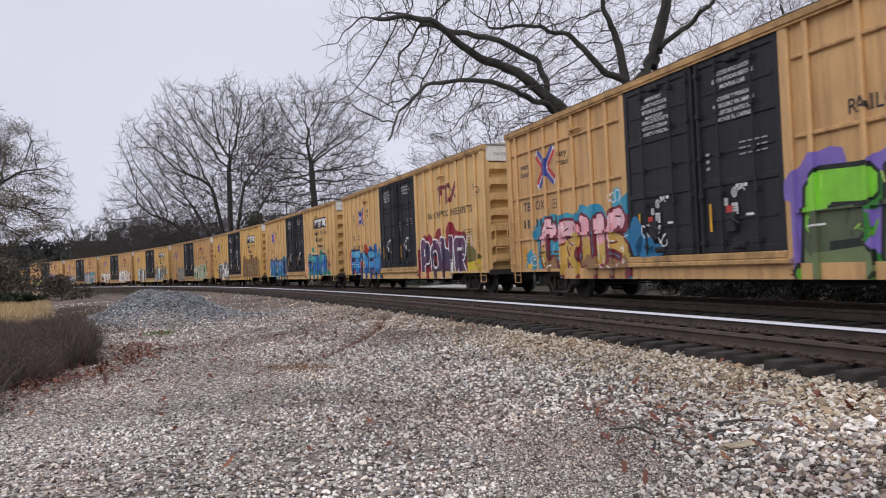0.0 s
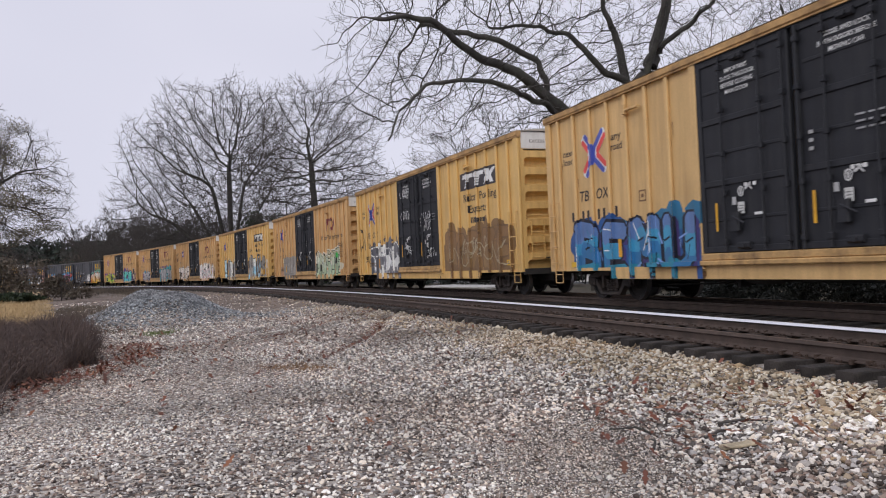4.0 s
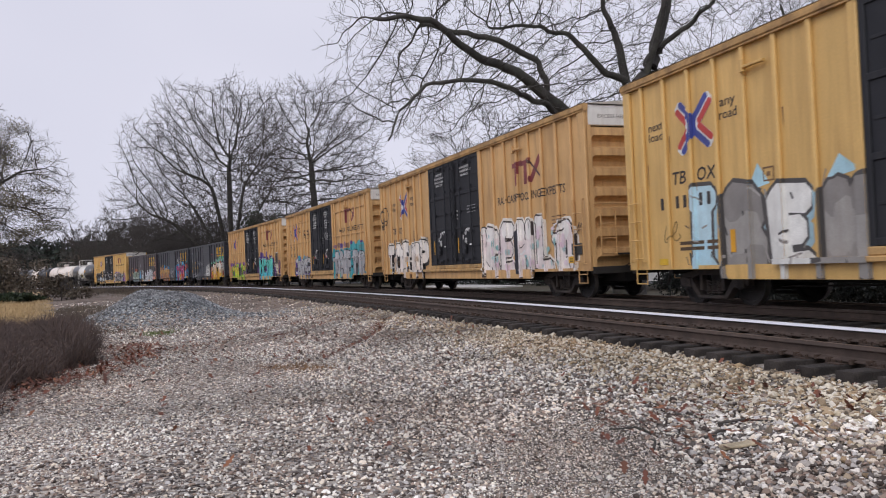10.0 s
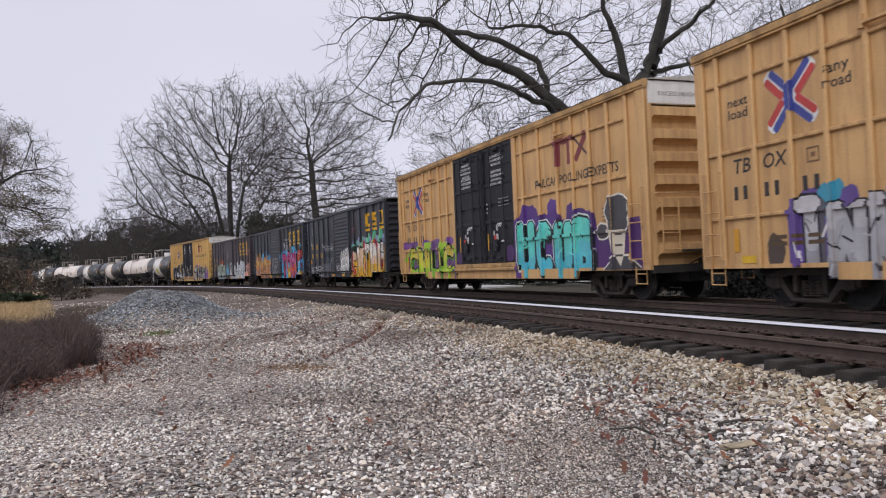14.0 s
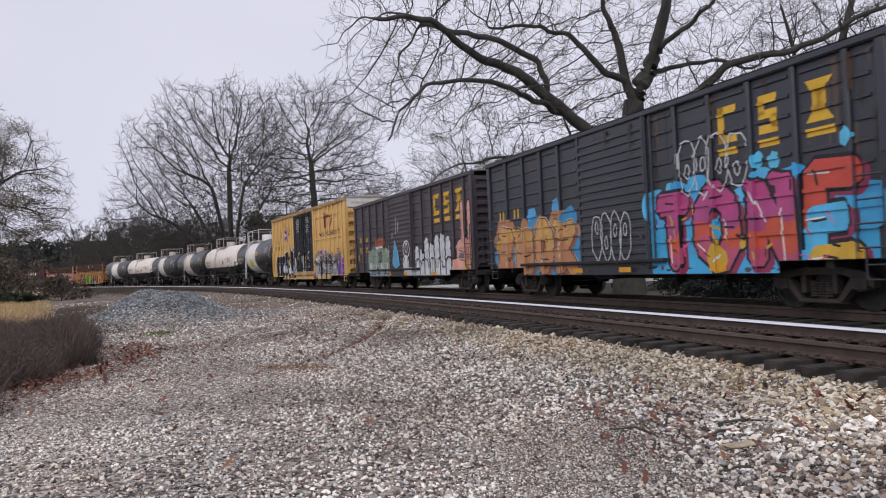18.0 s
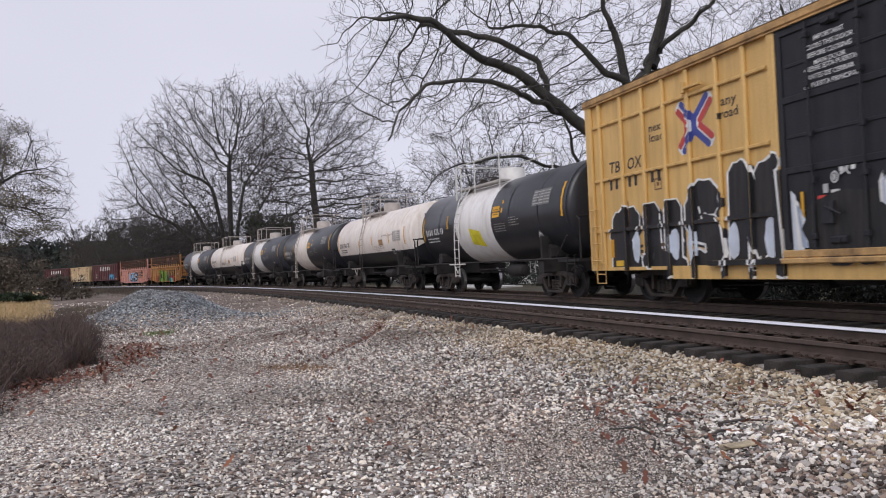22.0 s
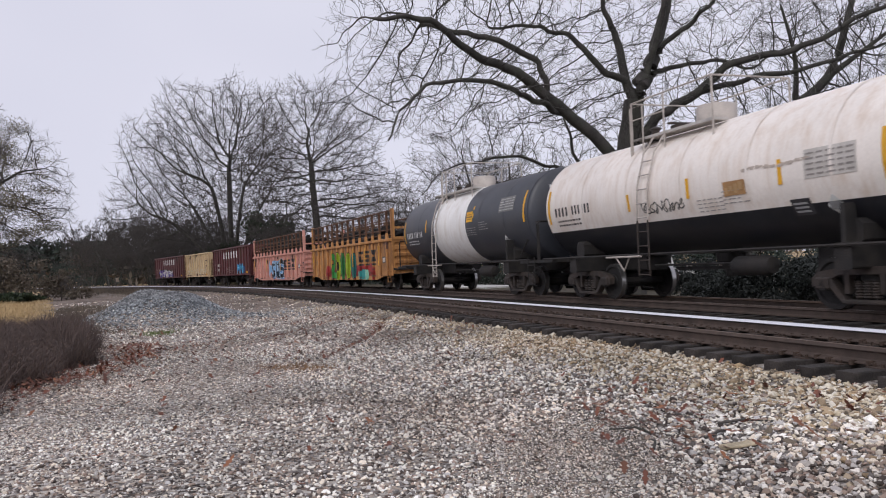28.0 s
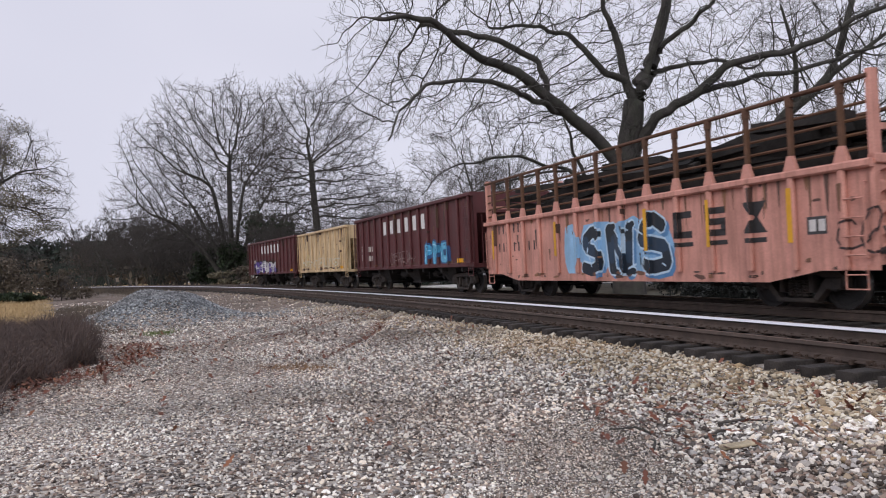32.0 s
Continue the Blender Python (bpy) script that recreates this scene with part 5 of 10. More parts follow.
    if spec.get("band", True):
        t = MB()
        tris, wd = letter_tris("EXCESS HEIGHT CAR", "LEFT")
        for tr in tris:
            t.poly([(9.31 + 0.066, -1.15 + p * 1.5 / wd, 4.76 + q * 0.10) for p, q in tr])
        part("end_marking", t, paint_mat((0.25, 0.23, 0.21)), car)
    if spec.get("graffiti"):
        g = Art()
        spec["graffiti"](g)
        g.put("graffiti", side, car, "sprayed graffiti lettering")
    if spec.get("door_graffiti"):
        g = Art()
        spec["door_graffiti"](g)
        g.put("graffiti", Side(-w - 0.075, []), car, "sprayed graffiti on the doors")
    return car


# ---- fifty-foot box car with one sliding door
def old_box_car(body, spec):
    L, w, zt, zb = 15.5, 1.50, 4.38, 0.88
    hx = L / 2
    car = thing("box_car", None, None, spec["label"], "freight car", "cars of the freight train")
    posts = [-6.3, -5.06, -3.88, -2.78, 2.5, 3.62, 4.75, 5.86, 6.98]
    d0, d1 = spec["door"]
    xb = [(x - 0.06, x + 0.06, 0.08) for x in posts] + [(-hx, -hx + 0.2, 0.08), (hx - 0.2, hx, 0.08), (d0, d1, 0.09)]
    ribs = [1.35 + 0.34 * i for i in range(9)] if spec.get("ribs") else []
    side = Side(-w, xb, [(z, z + 0.07) for z in ribs], 0.03, [(-hx, d0), (d1, hx)], steps=[(-hx, -5.3, 0.89), (-5.3, 5.3, 0.67), (5.3, hx, 0.89)])

    def sheet():
        y0, y1 = -w, -w + 0.05
        prof = [(-hx, zb), (-5.3, zb), (-5.15, 0.66), (5.15, 0.66), (5.3, zb), (hx, zb), (hx, zt - 0.02), (-hx, zt - 0.02)]
        mb = MB()
        mb.v = [(x, y, z) for y in (y0, y1) for x, z in prof]
        mb.f = [tuple(range(8)), tuple(range(15, 7, -1))] + [(i, i + 8, (i + 1) % 8 + 8, (i + 1) % 8) for i in range(8)]
        mb.m = [0] * len(mb.f)
        return mb
    for sg in (1, -1):
        hold = part("side_wall", shared("old_side|%s" % body.name, sheet, body), None, car, at=pose(0, 0, 0, 0, 0, 0 if sg > 0 else 180))
        for x in posts:
            part("post", shared("old_post|%s" % body.name, lambda: MB().box(-0.06, 0.06, -0.08, 0.0, zb, zt - 0.15, 0, 0.025), body), None, hold, at=pose(x, -w, 0))
        for x in (-hx, hx - 0.2):
            part("corner_post", shared("old_corner|%s" % body.name, lambda: MB().box(0, 0.2, -0.08, 0.0, zb, zt - 0.15, 0, 0.02), body), None, hold, at=pose(x, -w, 0))
        if ribs:
            edges = [-hx + 0.2] + posts[:4] + [d0, d1] + posts[4:] + [hx - 0.2]
            for a, b in zip(edges[:-1], edges[1:]):
                if (a, b) == (d0, d1):
                    continue

                for z in ribs:
                    part("pressed_rib", shared("pressed|%s%.2f" % (body.name, b - a), lambda: MB().box(0.14, b - a - 0.14, -0.03, 0.0, 0, 0.07, 0, 0.015), body), None, hold, at=pose(a, -w, z))

        def door(n=d1 - d0):
            return MB().box(0, n, -0.05, 0, 0, 3.25)
        d = part("sliding_door", shared("sliding_door|%s" % body.name, door, body), None, car, "ribbed sliding door", at=pose(0, 0, 0, 0, 0, 0 if sg > 0 else 180) @ pose(d0, -w, 1.02))
        for sx in (0.0, d1 - d0 - 0.08):
            part("door_stile", shared("slide_stile|%s" % body.name, lambda: MB().box(0, 0.08, -0.09, -0.05, 0, 3.25, 0, 0.01), body), None, d, at=pose(sx, 0, 0))
        for i in range(15):
            part("door_rib", shared("slide_rib|%s%.2f" % (body.name, d1 - d0), lambda: MB().box(0.08, d1 - d0 - 0.08, -0.085, -0.05, 0, 0.1, 0, 0.03), body), None, d, at=pose(0, 0, 0.12 + i * 0.2))
        part("door_bar", shared("door_bar|%s" % body.name, lambda: MB().tube([(d1 - d0 + 0.12, -0.09, 0), (d1 - d0 + 0.12, -0.09, 3.2)], 0.03, 6).tube([(d1 - d0 + 0.3, -0.07, 0), (d1 - d0 + 0.3, -0.07, 3.2)], 0.025, 6), body), None, d)
        part("door_track", shared("old_track", lambda: MB().box(-5.3, 2.0, -w - 0.12, -w, 0.93, 1.02, 0, 0.02), m_under), None, hold)
        part("eave", shared("old_eave|%s" % body.name, lambda: MB().box(-hx - 0.03, hx + 0.03, -w - 0.10, -w + 0.05, zt - 0.15, zt, 0, 0.03), body), None, hold)
        for x in (-hx + 0.05, hx - 0.6):
            part("side_ladder", shared("old_ladder|%s" % body.name, lambda: ladder(0.5, 1.5, 4), body), None, hold, at=pose(x, -w - 0.08, 1.0))
            part("sill_step", shared("sill_step|%s" % body.name, step_iron, body), None, hold, at=pose(x + 0.04, -w - 0.04, 0.84))

    def roof():
        mb = MB()
        for sg in (-1, 1):
            mb.poly([(-hx, sg * 1.6, zt), (hx, sg * 1.6, zt), (hx, 0, zt + 0.16), (-hx, 0, zt + 0.16)][::(1 if sg < 0 else -1)])
            mb.poly([(sg * hx, -1.6, zt), (sg * hx, 1.6, zt), (sg * hx, 0, zt + 0.16)][::sg])
        for i in range(12):
            x = -hx + 0.4 + i * (L - 0.8) / 11
            for sg in (-1, 1):
                q = [(sg * 1.58, zt - 0.02), (0, zt + 0.14), (0, zt + 0.19), (sg * 1.58, zt + 0.02)]
                mb.add([(x + e, y, z) for e in (-0.05, 0.05) for y, z in q], [(0, 1, 2, 3), (7, 6, 5, 4), (0, 4, 5, 1), (1, 5, 6, 2), (2, 6, 7, 3), (3, 7, 4, 0)])
        return mb
    part("roof", shared("old_roof", roof, mat("galvanised_roof", (0.26, 0.26, 0.27), 0.6, 0.3, 0.3, 1.0, 0.1, 30, dirt=RUST, dirt_amount=0.5)), None, car, "weathered galvanised roof")
    for sg in (-1, 1):
        e = part("end_wall", shared("old_end|%s" % body.name, lambda: corrugated_end(1.5, 0.95, 4.22, 11, 0.09), body), None, car, "corrugated end wall", at=pose(sg * (hx - 0.06), 0, 0, 0, 0, 0 if sg > 0 else 180))
        part("end_ladder", shared("old_eladder|%s" % body.name, lambda: ladder(0.45, 1.3, 4), body), None, e, at=Matrix.Translation((0.09, -1.25, 1.1)) @ pose(0, 0, 0, 0, 0, 90))
        part("end_platform", shared("end_platform", None, m_under), None, e)
    underframe(car, L - 0.4, 0.70, 0.95)
    running_gear(car, 5.75)
    couplers(car, L + 0.3)
    YEL = (0.72, 0.42, 0.03)
    a = Art()
    lx, lz, s = spec["logo"]
    # three plain shapes over short bars
    a.now = "emblem"
    x = lx
    a.rect(x, x + 0.62 * s, lz + 0.66 * s, lz + 0.84 * s, YEL, 1)
    a.rect(x, x + 0.22 * s, lz + 0.0, lz + 0.84 * s, YEL, 1)
    a.rect(x, x + 0.62 * s, lz + 0.0, lz + 0.18 * s, YEL, 1)
    x = lx + 1.12
    for k in (0.0, 0.32, 0.64):
        a.rect(x, x + 0.55 * s, lz + k * s, lz + (k + 0.19) * s, YEL, 1)
    a.rect(x + 0.0, x + 0.18 * s, lz + 0.4 * s, lz + 0.7 * s, YEL, 1)
    a.rect(x + 0.37 * s, x + 0.55 * s, lz + 0.1 * s, lz + 0.4 * s, YEL, 1)
    x = lx + 2.24
    a.poly([(x, lz + 0.84 * s), (x + 0.35 * s, lz + 0.42 * s), (x + 0.7 * s, lz + 0.84 * s)], YEL, 1)
    a.poly([(x, lz), (x + 0.7 * s, lz), (x + 0.35 * s, lz + 0.45 * s)], YEL, 1)
    a.rect(x + 0.18 * s, x + 0.52 * s, lz + 0.2 * s, lz + 0.66 * s, YEL, 1)
    for k, wd in ((0, 0.62), (1.12, 0.58), (2.24, 0.72)):
        a.rect(lx + k, lx + k + wd * s, lz - 0.28 * s, lz - 0.12 * s, YEL, 1)
    a.now = "number_bars"
    for z in (2.42, 1.86):
        a.bars(-6.95, z, (0.10, 0.10), 0.30, YEL, 1, 0.16)
        a.bars(-5.85, z, (0.10, 0.10), 0.30, YEL, 1, 0.16)
    if spec.get("third"):
        a.bars(-4.72, 1.86, (0.10, 0.10), 0.30, YEL, 1, 0.16)
    a.now = "yellow_placard"
    for x in (-2.2, 0.2, 3.4):
        a.rect(x, x + 0.5, 0.72, 0.84, (0.75, 0.36, 0.02), 7)
    a.rect(-7.25, -7.02, 1.5, 1.78, (0.75, 0.36, 0.02), 7)
    a.put("side_marking", side, car)
    d = Art()
    weather(d, spec["label"], -hx + 0.3, hx - 0.3, 0.72, zt - 0.2, 26, [tuple(v * 0.62 for v in (0.05, 0.045, 0.045)), (0.075, 0.06, 0.055), (0.10, 0.065, 0.045)])
    d.put("rust_stain", side, car)
    g = Art()
    spec["graffiti"](g)
    g.put("graffiti", side, car, "sprayed graffiti lettering")
    return car


# ---- tank car
TANK_R, TANK_Z = 1.45, 2.53


class TankSide:
    """The near flank of the tank: z runs up the outside of the shell."""

    def lay(self, mb, poly, m, layer):
        lo, hi = min(p[1] for p in poly), max(p[1] for p in poly)
        n = max(1, int((hi - lo) / 0.25))
        for i in range(n):
            r = clip_axis(poly, 1, lo + (hi - lo) * i / n, lo + (hi - lo) * (i + 1) / n)
            if len(r) > 2:
                pts = []
                for x, z in r:
                    t = (z - TANK_Z) / TANK_R
                    k = TANK_R + 0.006 + 0.002 * layer
                    pts.append((x, -k * math.cos(t), TANK_Z + k * math.sin(t)))
                mb.poly(pts, m)


def tank_shell(x0, x1, caps, r=TANK_R, a0=0.0, a1=2 * math.pi, n=40):
    """A length of the shell; caps: whether it closes in a dished head at each end."""
    prof = []
    dish = [(0.0, 1.0), (0.05, 0.99), (0.09, 0.965), (0.12, 0.93), (0.20, 0.78), (0.27, 0.58), (0.32, 0.34), (0.34, 0.02)]
    if caps[0]:
        prof += [(x0 + 0.34 - d, k * r) for d, k in reversed(dish)]
    else:
        prof.append((x0, r))
    if caps[1]:
        prof += [(x1 - 0.34 + d, k * r) for d, k in dish]
    else:
        prof.append((x1, r))
    mb = MB()
    full = abs(a1 - a0 - 2 * math.pi) < 1e-6
    k = n if full else n + 1
    for x, rr in prof:
        for j in range(k):
            t = a0 + (a1 - a0) * j / n
            mb.v.append((x, -rr * math.cos(t), TANK_Z + rr * math.sin(t)))
    for i in range(len(prof) - 1):
        for j in range(n):
            p, q = i * k + j, i * k + (j + 1) % k
            mb.f.append((p, p + k, q + k, q))
            mb.m.append(0)
    return mb


def tank_car(spec):
    car = thing("tank_car", None, None, spec["label"], "tank car", "cars of the freight train")
    H = 6.35
    if spec["style"] == "band":
        b0, b1 = spec["band"]
        part("shell", tank_shell(-H, b0, (True, False)), spec["shell"], car, smooth=40)
        part("white_band", tank_shell(b0, b1, (False, False)), spec.get("coat", m_bandwhite), car, "white painted band round the tank", smooth=40)
        part("shell", tank_shell(b1, H, (False, True)), spec["shell"], car, smooth=40)
    elif spec["style"] == "plain":
        part("shell", tank_shell(-H, H, (True, True)), spec["shell"], car, smooth=40)
    else:
        cut = math.asin((1.86 - TANK_Z) / TANK_R)
        part("shell", tank_shell(-H, H, (True, True), TANK_R, cut, math.pi - cut, 30), m_tankwhite, car, "rust-streaked white upper shell", smooth=40)
        part("shell", tank_shell(-H, H, (True, True), TANK_R, math.pi - cut, 2 * math.pi + cut, 20), m_tankblack, car, "black lower shell", smooth=40)
    trim = spec["trim"]
    for x in (-5.98, -4.0, -1.9, 0.2, 2.3, 4.3, 5.98):
        skin = m_tankwhite if spec["style"] == "half" else spec.get("coat", m_bandwhite) if spec["band"][0] < x < spec["band"][1] else spec["shell"]
        part("weld_seam", shared("weld_seam|%s" % skin.name, lambda: tank_shell(-0.035, 0.035, (False, False), TANK_R + 0.012, -0.3, math.pi + 0.3, 28), skin, 40), None, car, at=pose(x, 0, 0))
    # platform with its rails, dome and valves
    near = 0.9 if spec["style"] == "half" else 0.0      # the platform is shorter on the two-tone cars
    px0, px1, zt = -3.0 + near, 0.9, 3.98
    plat = part("top_platform", shared("top_platform|%.1f" % near, lambda: MB().box(px0, px1, -1.02, -0.62, zt - 0.12, zt - 0.06).box(px0, px1, 0.62, 1.02, zt - 0.12, zt - 0.06)
                                       .box(px0, px0 + 0.5, -1.02, 1.02, zt - 0.12, zt - 0.06), mat("platform_grating", (0.5, 0.47, 0.44), 0.6, 0.2, 0.2, 3, 0.1)), None, car)

    def rail():
        mb = MB()
        z1 = zt + 0.82
        for y in (-1.02, 1.02):
            for x in (px0, (px0 + px1) / 2 - 0.2, px1):
                mb.tube([(x, y, zt - 0.5), (x, y, z1)], 0.024, 6)
            mb.tube([(px0, y, z1), (px1, y, z1)], 0.02, 6)
            mb.tube([(px0, y, zt + 0.4), (px0 + 1.3, y, zt + 0.4)], 0.018, 5)
        for x in (px0, px1):
            mb.tube([(x, -1.02, z1), (x, 1.02, z1)], 0.02, 6)
        mb.tube([(px0 - 0.02, -1.05, zt - 0.6), (px0 - 0.02, -1.05, zt + 0.7), (px0 + 0.5, -1.05, zt + 0.7), (px0 + 0.5, -1.05, zt - 0.5)], 0.022, 6)
        return mb
    part("handrail", shared("handrail|%s" % trim.name, rail, trim), None, plat)
    part("dome", shared("dome|%s" % trim.name, lambda: MB().lathe([(3.85, 0.44), (4.36, 0.44), (4.42, 0.40), (4.44, 0.2), (4.44, 0.02)], "z", 20), trim, 40), None, car, "valve dome on top", at=pose(-0.25, 0, 0))
    part("manway", shared("manway", lambda: MB().lathe([(3.85, 0.3), (4.1, 0.3), (4.14, 0.36), (4.2, 0.36), (4.22, 0.1)], "z", 16).box(-0.05, 0.05, -0.5, 0.5, 4.22, 4.26), m_cast, 40), None, car, at=pose(-1.5, 0.1, 0))
    part("relief_valve", shared("relief_valve", lambda: MB().lathe([(3.85, 0.1), (4.2, 0.1), (4.24, 0.16), (4.3, 0.05)], "z", 10), m_cast, 40), None, car, at=pose(-2.3, -0.2, 0))

    # side ladder that follows the shell
    def lad(low):
        mb = MB()
        for x in (0, 0.42):
            mb.tube([(x, -1.56, 1.9), (x, -1.56, 0.62)] if low else [(x, -0.98, zt - 0.1), (x, -1.3, 3.45), (x, -1.52, 2.7), (x, -1.56, 1.9)], 0.022, 6)
        for i in range(10):
            z = 0.66 + i * 0.325
            if (z < 1.9) == low:
                y = -1.56 if z < 2.2 else -1.56 + (z - 2.2) ** 2 * 0.19
                mb.tube([(0, y, z), (0.42, y, z)], 0.016, 5)
        return mb
    foot = m_cast if spec["style"] == "half" else trim
    for x, turn in ((-2.15 + near, 0), (-1.75 + near, 180)):
        lower = part("side_ladder", shared("tank_ladder|low%s" % foot.name, lambda: lad(True), foot), None, car, at=pose(x, 0, 0, 0, 0, turn))
        part("upper_ladder", shared("tank_ladder|%s" % trim.name, lambda: lad(False), trim), None, lower)
    # stub sills, side rails and bolsters
    part("running_board", shared("tank_rail", lambda: MB().tube([(-6.2, -1.53, 1.12), (6.2, -1.53, 1.12)], 0.03, 6).tube([(-6.2, 1.53, 1.12), (6.2, 1.53, 1.12)], 0.03, 6), m_under), None, car)
    part("step_frame", shared("step_frame|%s" % trim.name, lambda: MB().tube([(-0.4, -1.6, 1.08), (1.1, -1.6, 1.08)], 0.026, 6).tube([(0.0, -1.58, 1.08), (0.35, -1.58, 0.75), (0.6, -1.58, 1.08)], 0.02, 6), trim), None, car, at=pose(-2.2, 0, 0))
    for sg in (-1, 1):
        e = part("stub_sill", shared("stub_sill", lambda: MB().box(2.8, 6.75, -0.32, 0.32, 0.72, 1.14, 0, 0.03).box(4.32, 4.68, -1.5, 1.5, 0.72, 1.16, 0, 0.03)
                                     .box(5.6, 6.75, -1.55, 1.55, 1.02, 1.10).box(4.3, 4.7, -1.25, 1.25, 1.1, 1.55, 0, 0.1), m_under), None, car, at=pose(0, 0, 0, 0, 0, 0 if sg > 0 else 180))
        part("end_handrail", shared("end_handrail", lambda: MB().tube([(6.7, -1.45, 1.1), (6.7, -1.45, 2.15), (6.55, -1.45, 2.25), (6.5, 1.45, 2.25), (6.7, 1.45, 2.15), (6.7, 1.45, 1.1)], 0.028, 6)
                                    .tube([(6.7, -0.4, 1.1), (6.6, -0.4, 2.25)], 0.024, 6).tube([(5.4, -1.5, 1.1), (6.1, -1.5, 1.75)], 0.024, 6), m_under), None, e)
        part("corner_ladder", shared("corner_ladder", lambda: ladder(0.42, 0.85, 3), m_under), None, e, at=pose(6.15, -1.5, 0.35))
        part("bracket", shared("tank_bracket", lambda: MB().box(-0.05, 0.05, -1.48, -1.2, 1.1, 1.8, 0, 0.02), m_under), None, e, at=pose(4.5, 0, 0))
    part("bottom_outlet", shared("bottom_outlet", lambda: MB().lathe([(0.55, 0.12), (0.7, 0.14), (0.9, 0.3), (1.12, 0.34)], "z", 14).box(-1.3, 1.3, -0.5, -0.42, 0.72, 0.8).tube([(-2, -0.6, 0.85), (2, -0.6, 0.85)], 0.03, 6), m_under), None, car)
    part("air_reservoir", shared("air_reservoir", None, m_under), None, car, at=pose(1.7, -0.85, 0.8))
    running_gear(car, 4.5)
    couplers(car, 13.2)
    ts = TankSide()
    a = Art()
    ink = spec["ink"]
    x = spec.get("num_x", -5.5)
    a.now = "number_bars"
    a.bars(x, 2.28, (0.10, 0.10, 0.10, 0.10), 0.24, ink, 1, 0.10)
    a.bars(x + 0.95, 2.29, (0.08,) * 6, 0.24, ink, 1, 0.09)
    for i, z in enumerate((2.12, 2.0)):
        a.bars(x + 0.1, z, (0.06, 0.06, 0.12, 0.10, 0.10, 0.08, 0.14, 0.08, 0.10), 0.05, ink, 1, 0.05)
    a.now = "reflector"
    AMB = (0.78, 0.40, 0.015)
    for xx, z, hh in ((-5.9, 2.1, 0.95), (-1.82, 2.15, 0.4), (0.45, 2.25, 0.42), (3.1, 2.25, 0.45), (5.3, 2.1, 0.8)) if near else ((-5.9, 2.1, 0.95), (-3.15, 2.45, 0.5), (1.75, 2.7, 0.42), (5.72, 2.3, 1.0)):
        a.rect(xx, xx + 0.1, z, z + hh, AMB, 6 if near else 2)
    a.now = "placard"
    if spec["style"] == "half":
        a.rect(1.62, 2.24, 2.18, 2.46, (0.40, 0.22, 0.09), 4)
        for k in range(4):
            a.rect(1.67 + 0.13 * k, 1.75 + 0.14 * k, 2.22 + 0.05 * (k % 2), 2.34 + 0.03 * k, (0.48, 0.30, 0.14), 4.5 + 0.1 * k)
        for k in range(9):
            a.blob(2.25 + k * 0.19, 2.62 + 0.02 * math.sin(k), 0.09, 0.035, (0.50, 0.42, 0.36), 1 + 0.02 * k, rng=random.Random(k), rough=0.4)
    else:
        bx = spec["band"][1] + 0.12
        a.rect(bx, bx + 0.55, 2.58, 2.95, AMB, 2)
        for k in range(3):
            a.rect(bx + 0.07, bx + 0.47, 2.66 + 0.08 * k, 2.69 + 0.08 * k, (0.3, 0.15, 0.02), 3)
    a.now = "data_panel"
    pale = (0.55, 0.54, 0.52) if spec["style"] != "half" else (0.5, 0.47, 0.44)
    px, pz = (3.72, 2.28) if near else (3.95, 2.72)
    a.rect(px, px + 1.1, pz, pz + 0.5, tuple(v * 0.28 for v in pale) if spec["style"] != "half" else (0.60, 0.56, 0.52), 1)
    for r_ in range(5):
        a.bars(px + 0.05, pz + 0.05 + 0.09 * r_, (0.18, 0.15, 0.20, 0.12, 0.16), 0.03, tuple(v * 0.75 for v in pale) if spec["style"] != "half" else (0.30, 0.27, 0.25), 2, 0.05)
    for r_ in range(4):
        a.bars(0.75 if near else 1.2, 2.1 + 0.08 * r_ - 0.2 * near, (0.14, 0.10, 0.16, 0.08, 0.12), 0.022, tuple(v * 0.7 for v in pale) if spec["style"] != "half" else (0.35, 0.32, 0.3), 1, 0.05)
        a.bars(1.55 if near else 2.3, 2.25 + 0.08 * r_ - 0.25 * near, (0.12, 0.2, 0.1, 0.16)[: 4 - r_ % 2], 0.022, tuple(v * 0.7 for v in pale) if spec["style"] != "half" else (0.35, 0.32, 0.3), 1, 0.05)
    a.now = "hazard_placard"
    a.poly([(4.2, 1.55), (4.38, 1.76), (4.2, 1.97), (4.02, 1.76)], (0.72, 0.72, 0.70), 2)
    a.rect(4.07, 4.33, 1.68, 1.84, (0.3, 0.3, 0.3), 3)
    if spec["style"] == "half":
        a.rect(3.25, 3.7, 1.62, 1.95, (0.04, 0.04, 0.045), 2)
        for k in range(3):
            a.rect(3.3, 3.62, 1.68 + 0.08 * k, 1.72 + 0.08 * k, (0.4, 0.4, 0.4), 3)
    if spec.get("extra"):
        spec["extra"](a)
    a.put("tank_marking", ts, car)
    # bars in place of the number on the leading head
    hb = MB()
    for k, (y0, n) in enumerate(((-0.75, (0.16, 0.16, 0.16, 0.16)), (0.1, (0.12,) * 5))):
        y = y0
        for wd in n:
            hb.poly([(H - 0.10, y, 3.22), (H - 0.10, y + wd * 0.6, 3.22), (H - 0.135, y + wd * 0.6, 3.40), (H - 0.135, y, 3.40)])
            y += wd * 0.6 + 0.07
    for z in (3.08, 2.97):
        for y in (-0.5, -0.36, -0.24, -0.05, 0.08, 0.24):
            hb.poly([(H - 0.07, y, z), (H - 0.07, y + 0.09, z), (H - 0.075, y + 0.09, z + 0.045), (H - 0.075, y, z + 0.045)])
    part("head_marking", hb, paint_mat(ink), car)
    return car


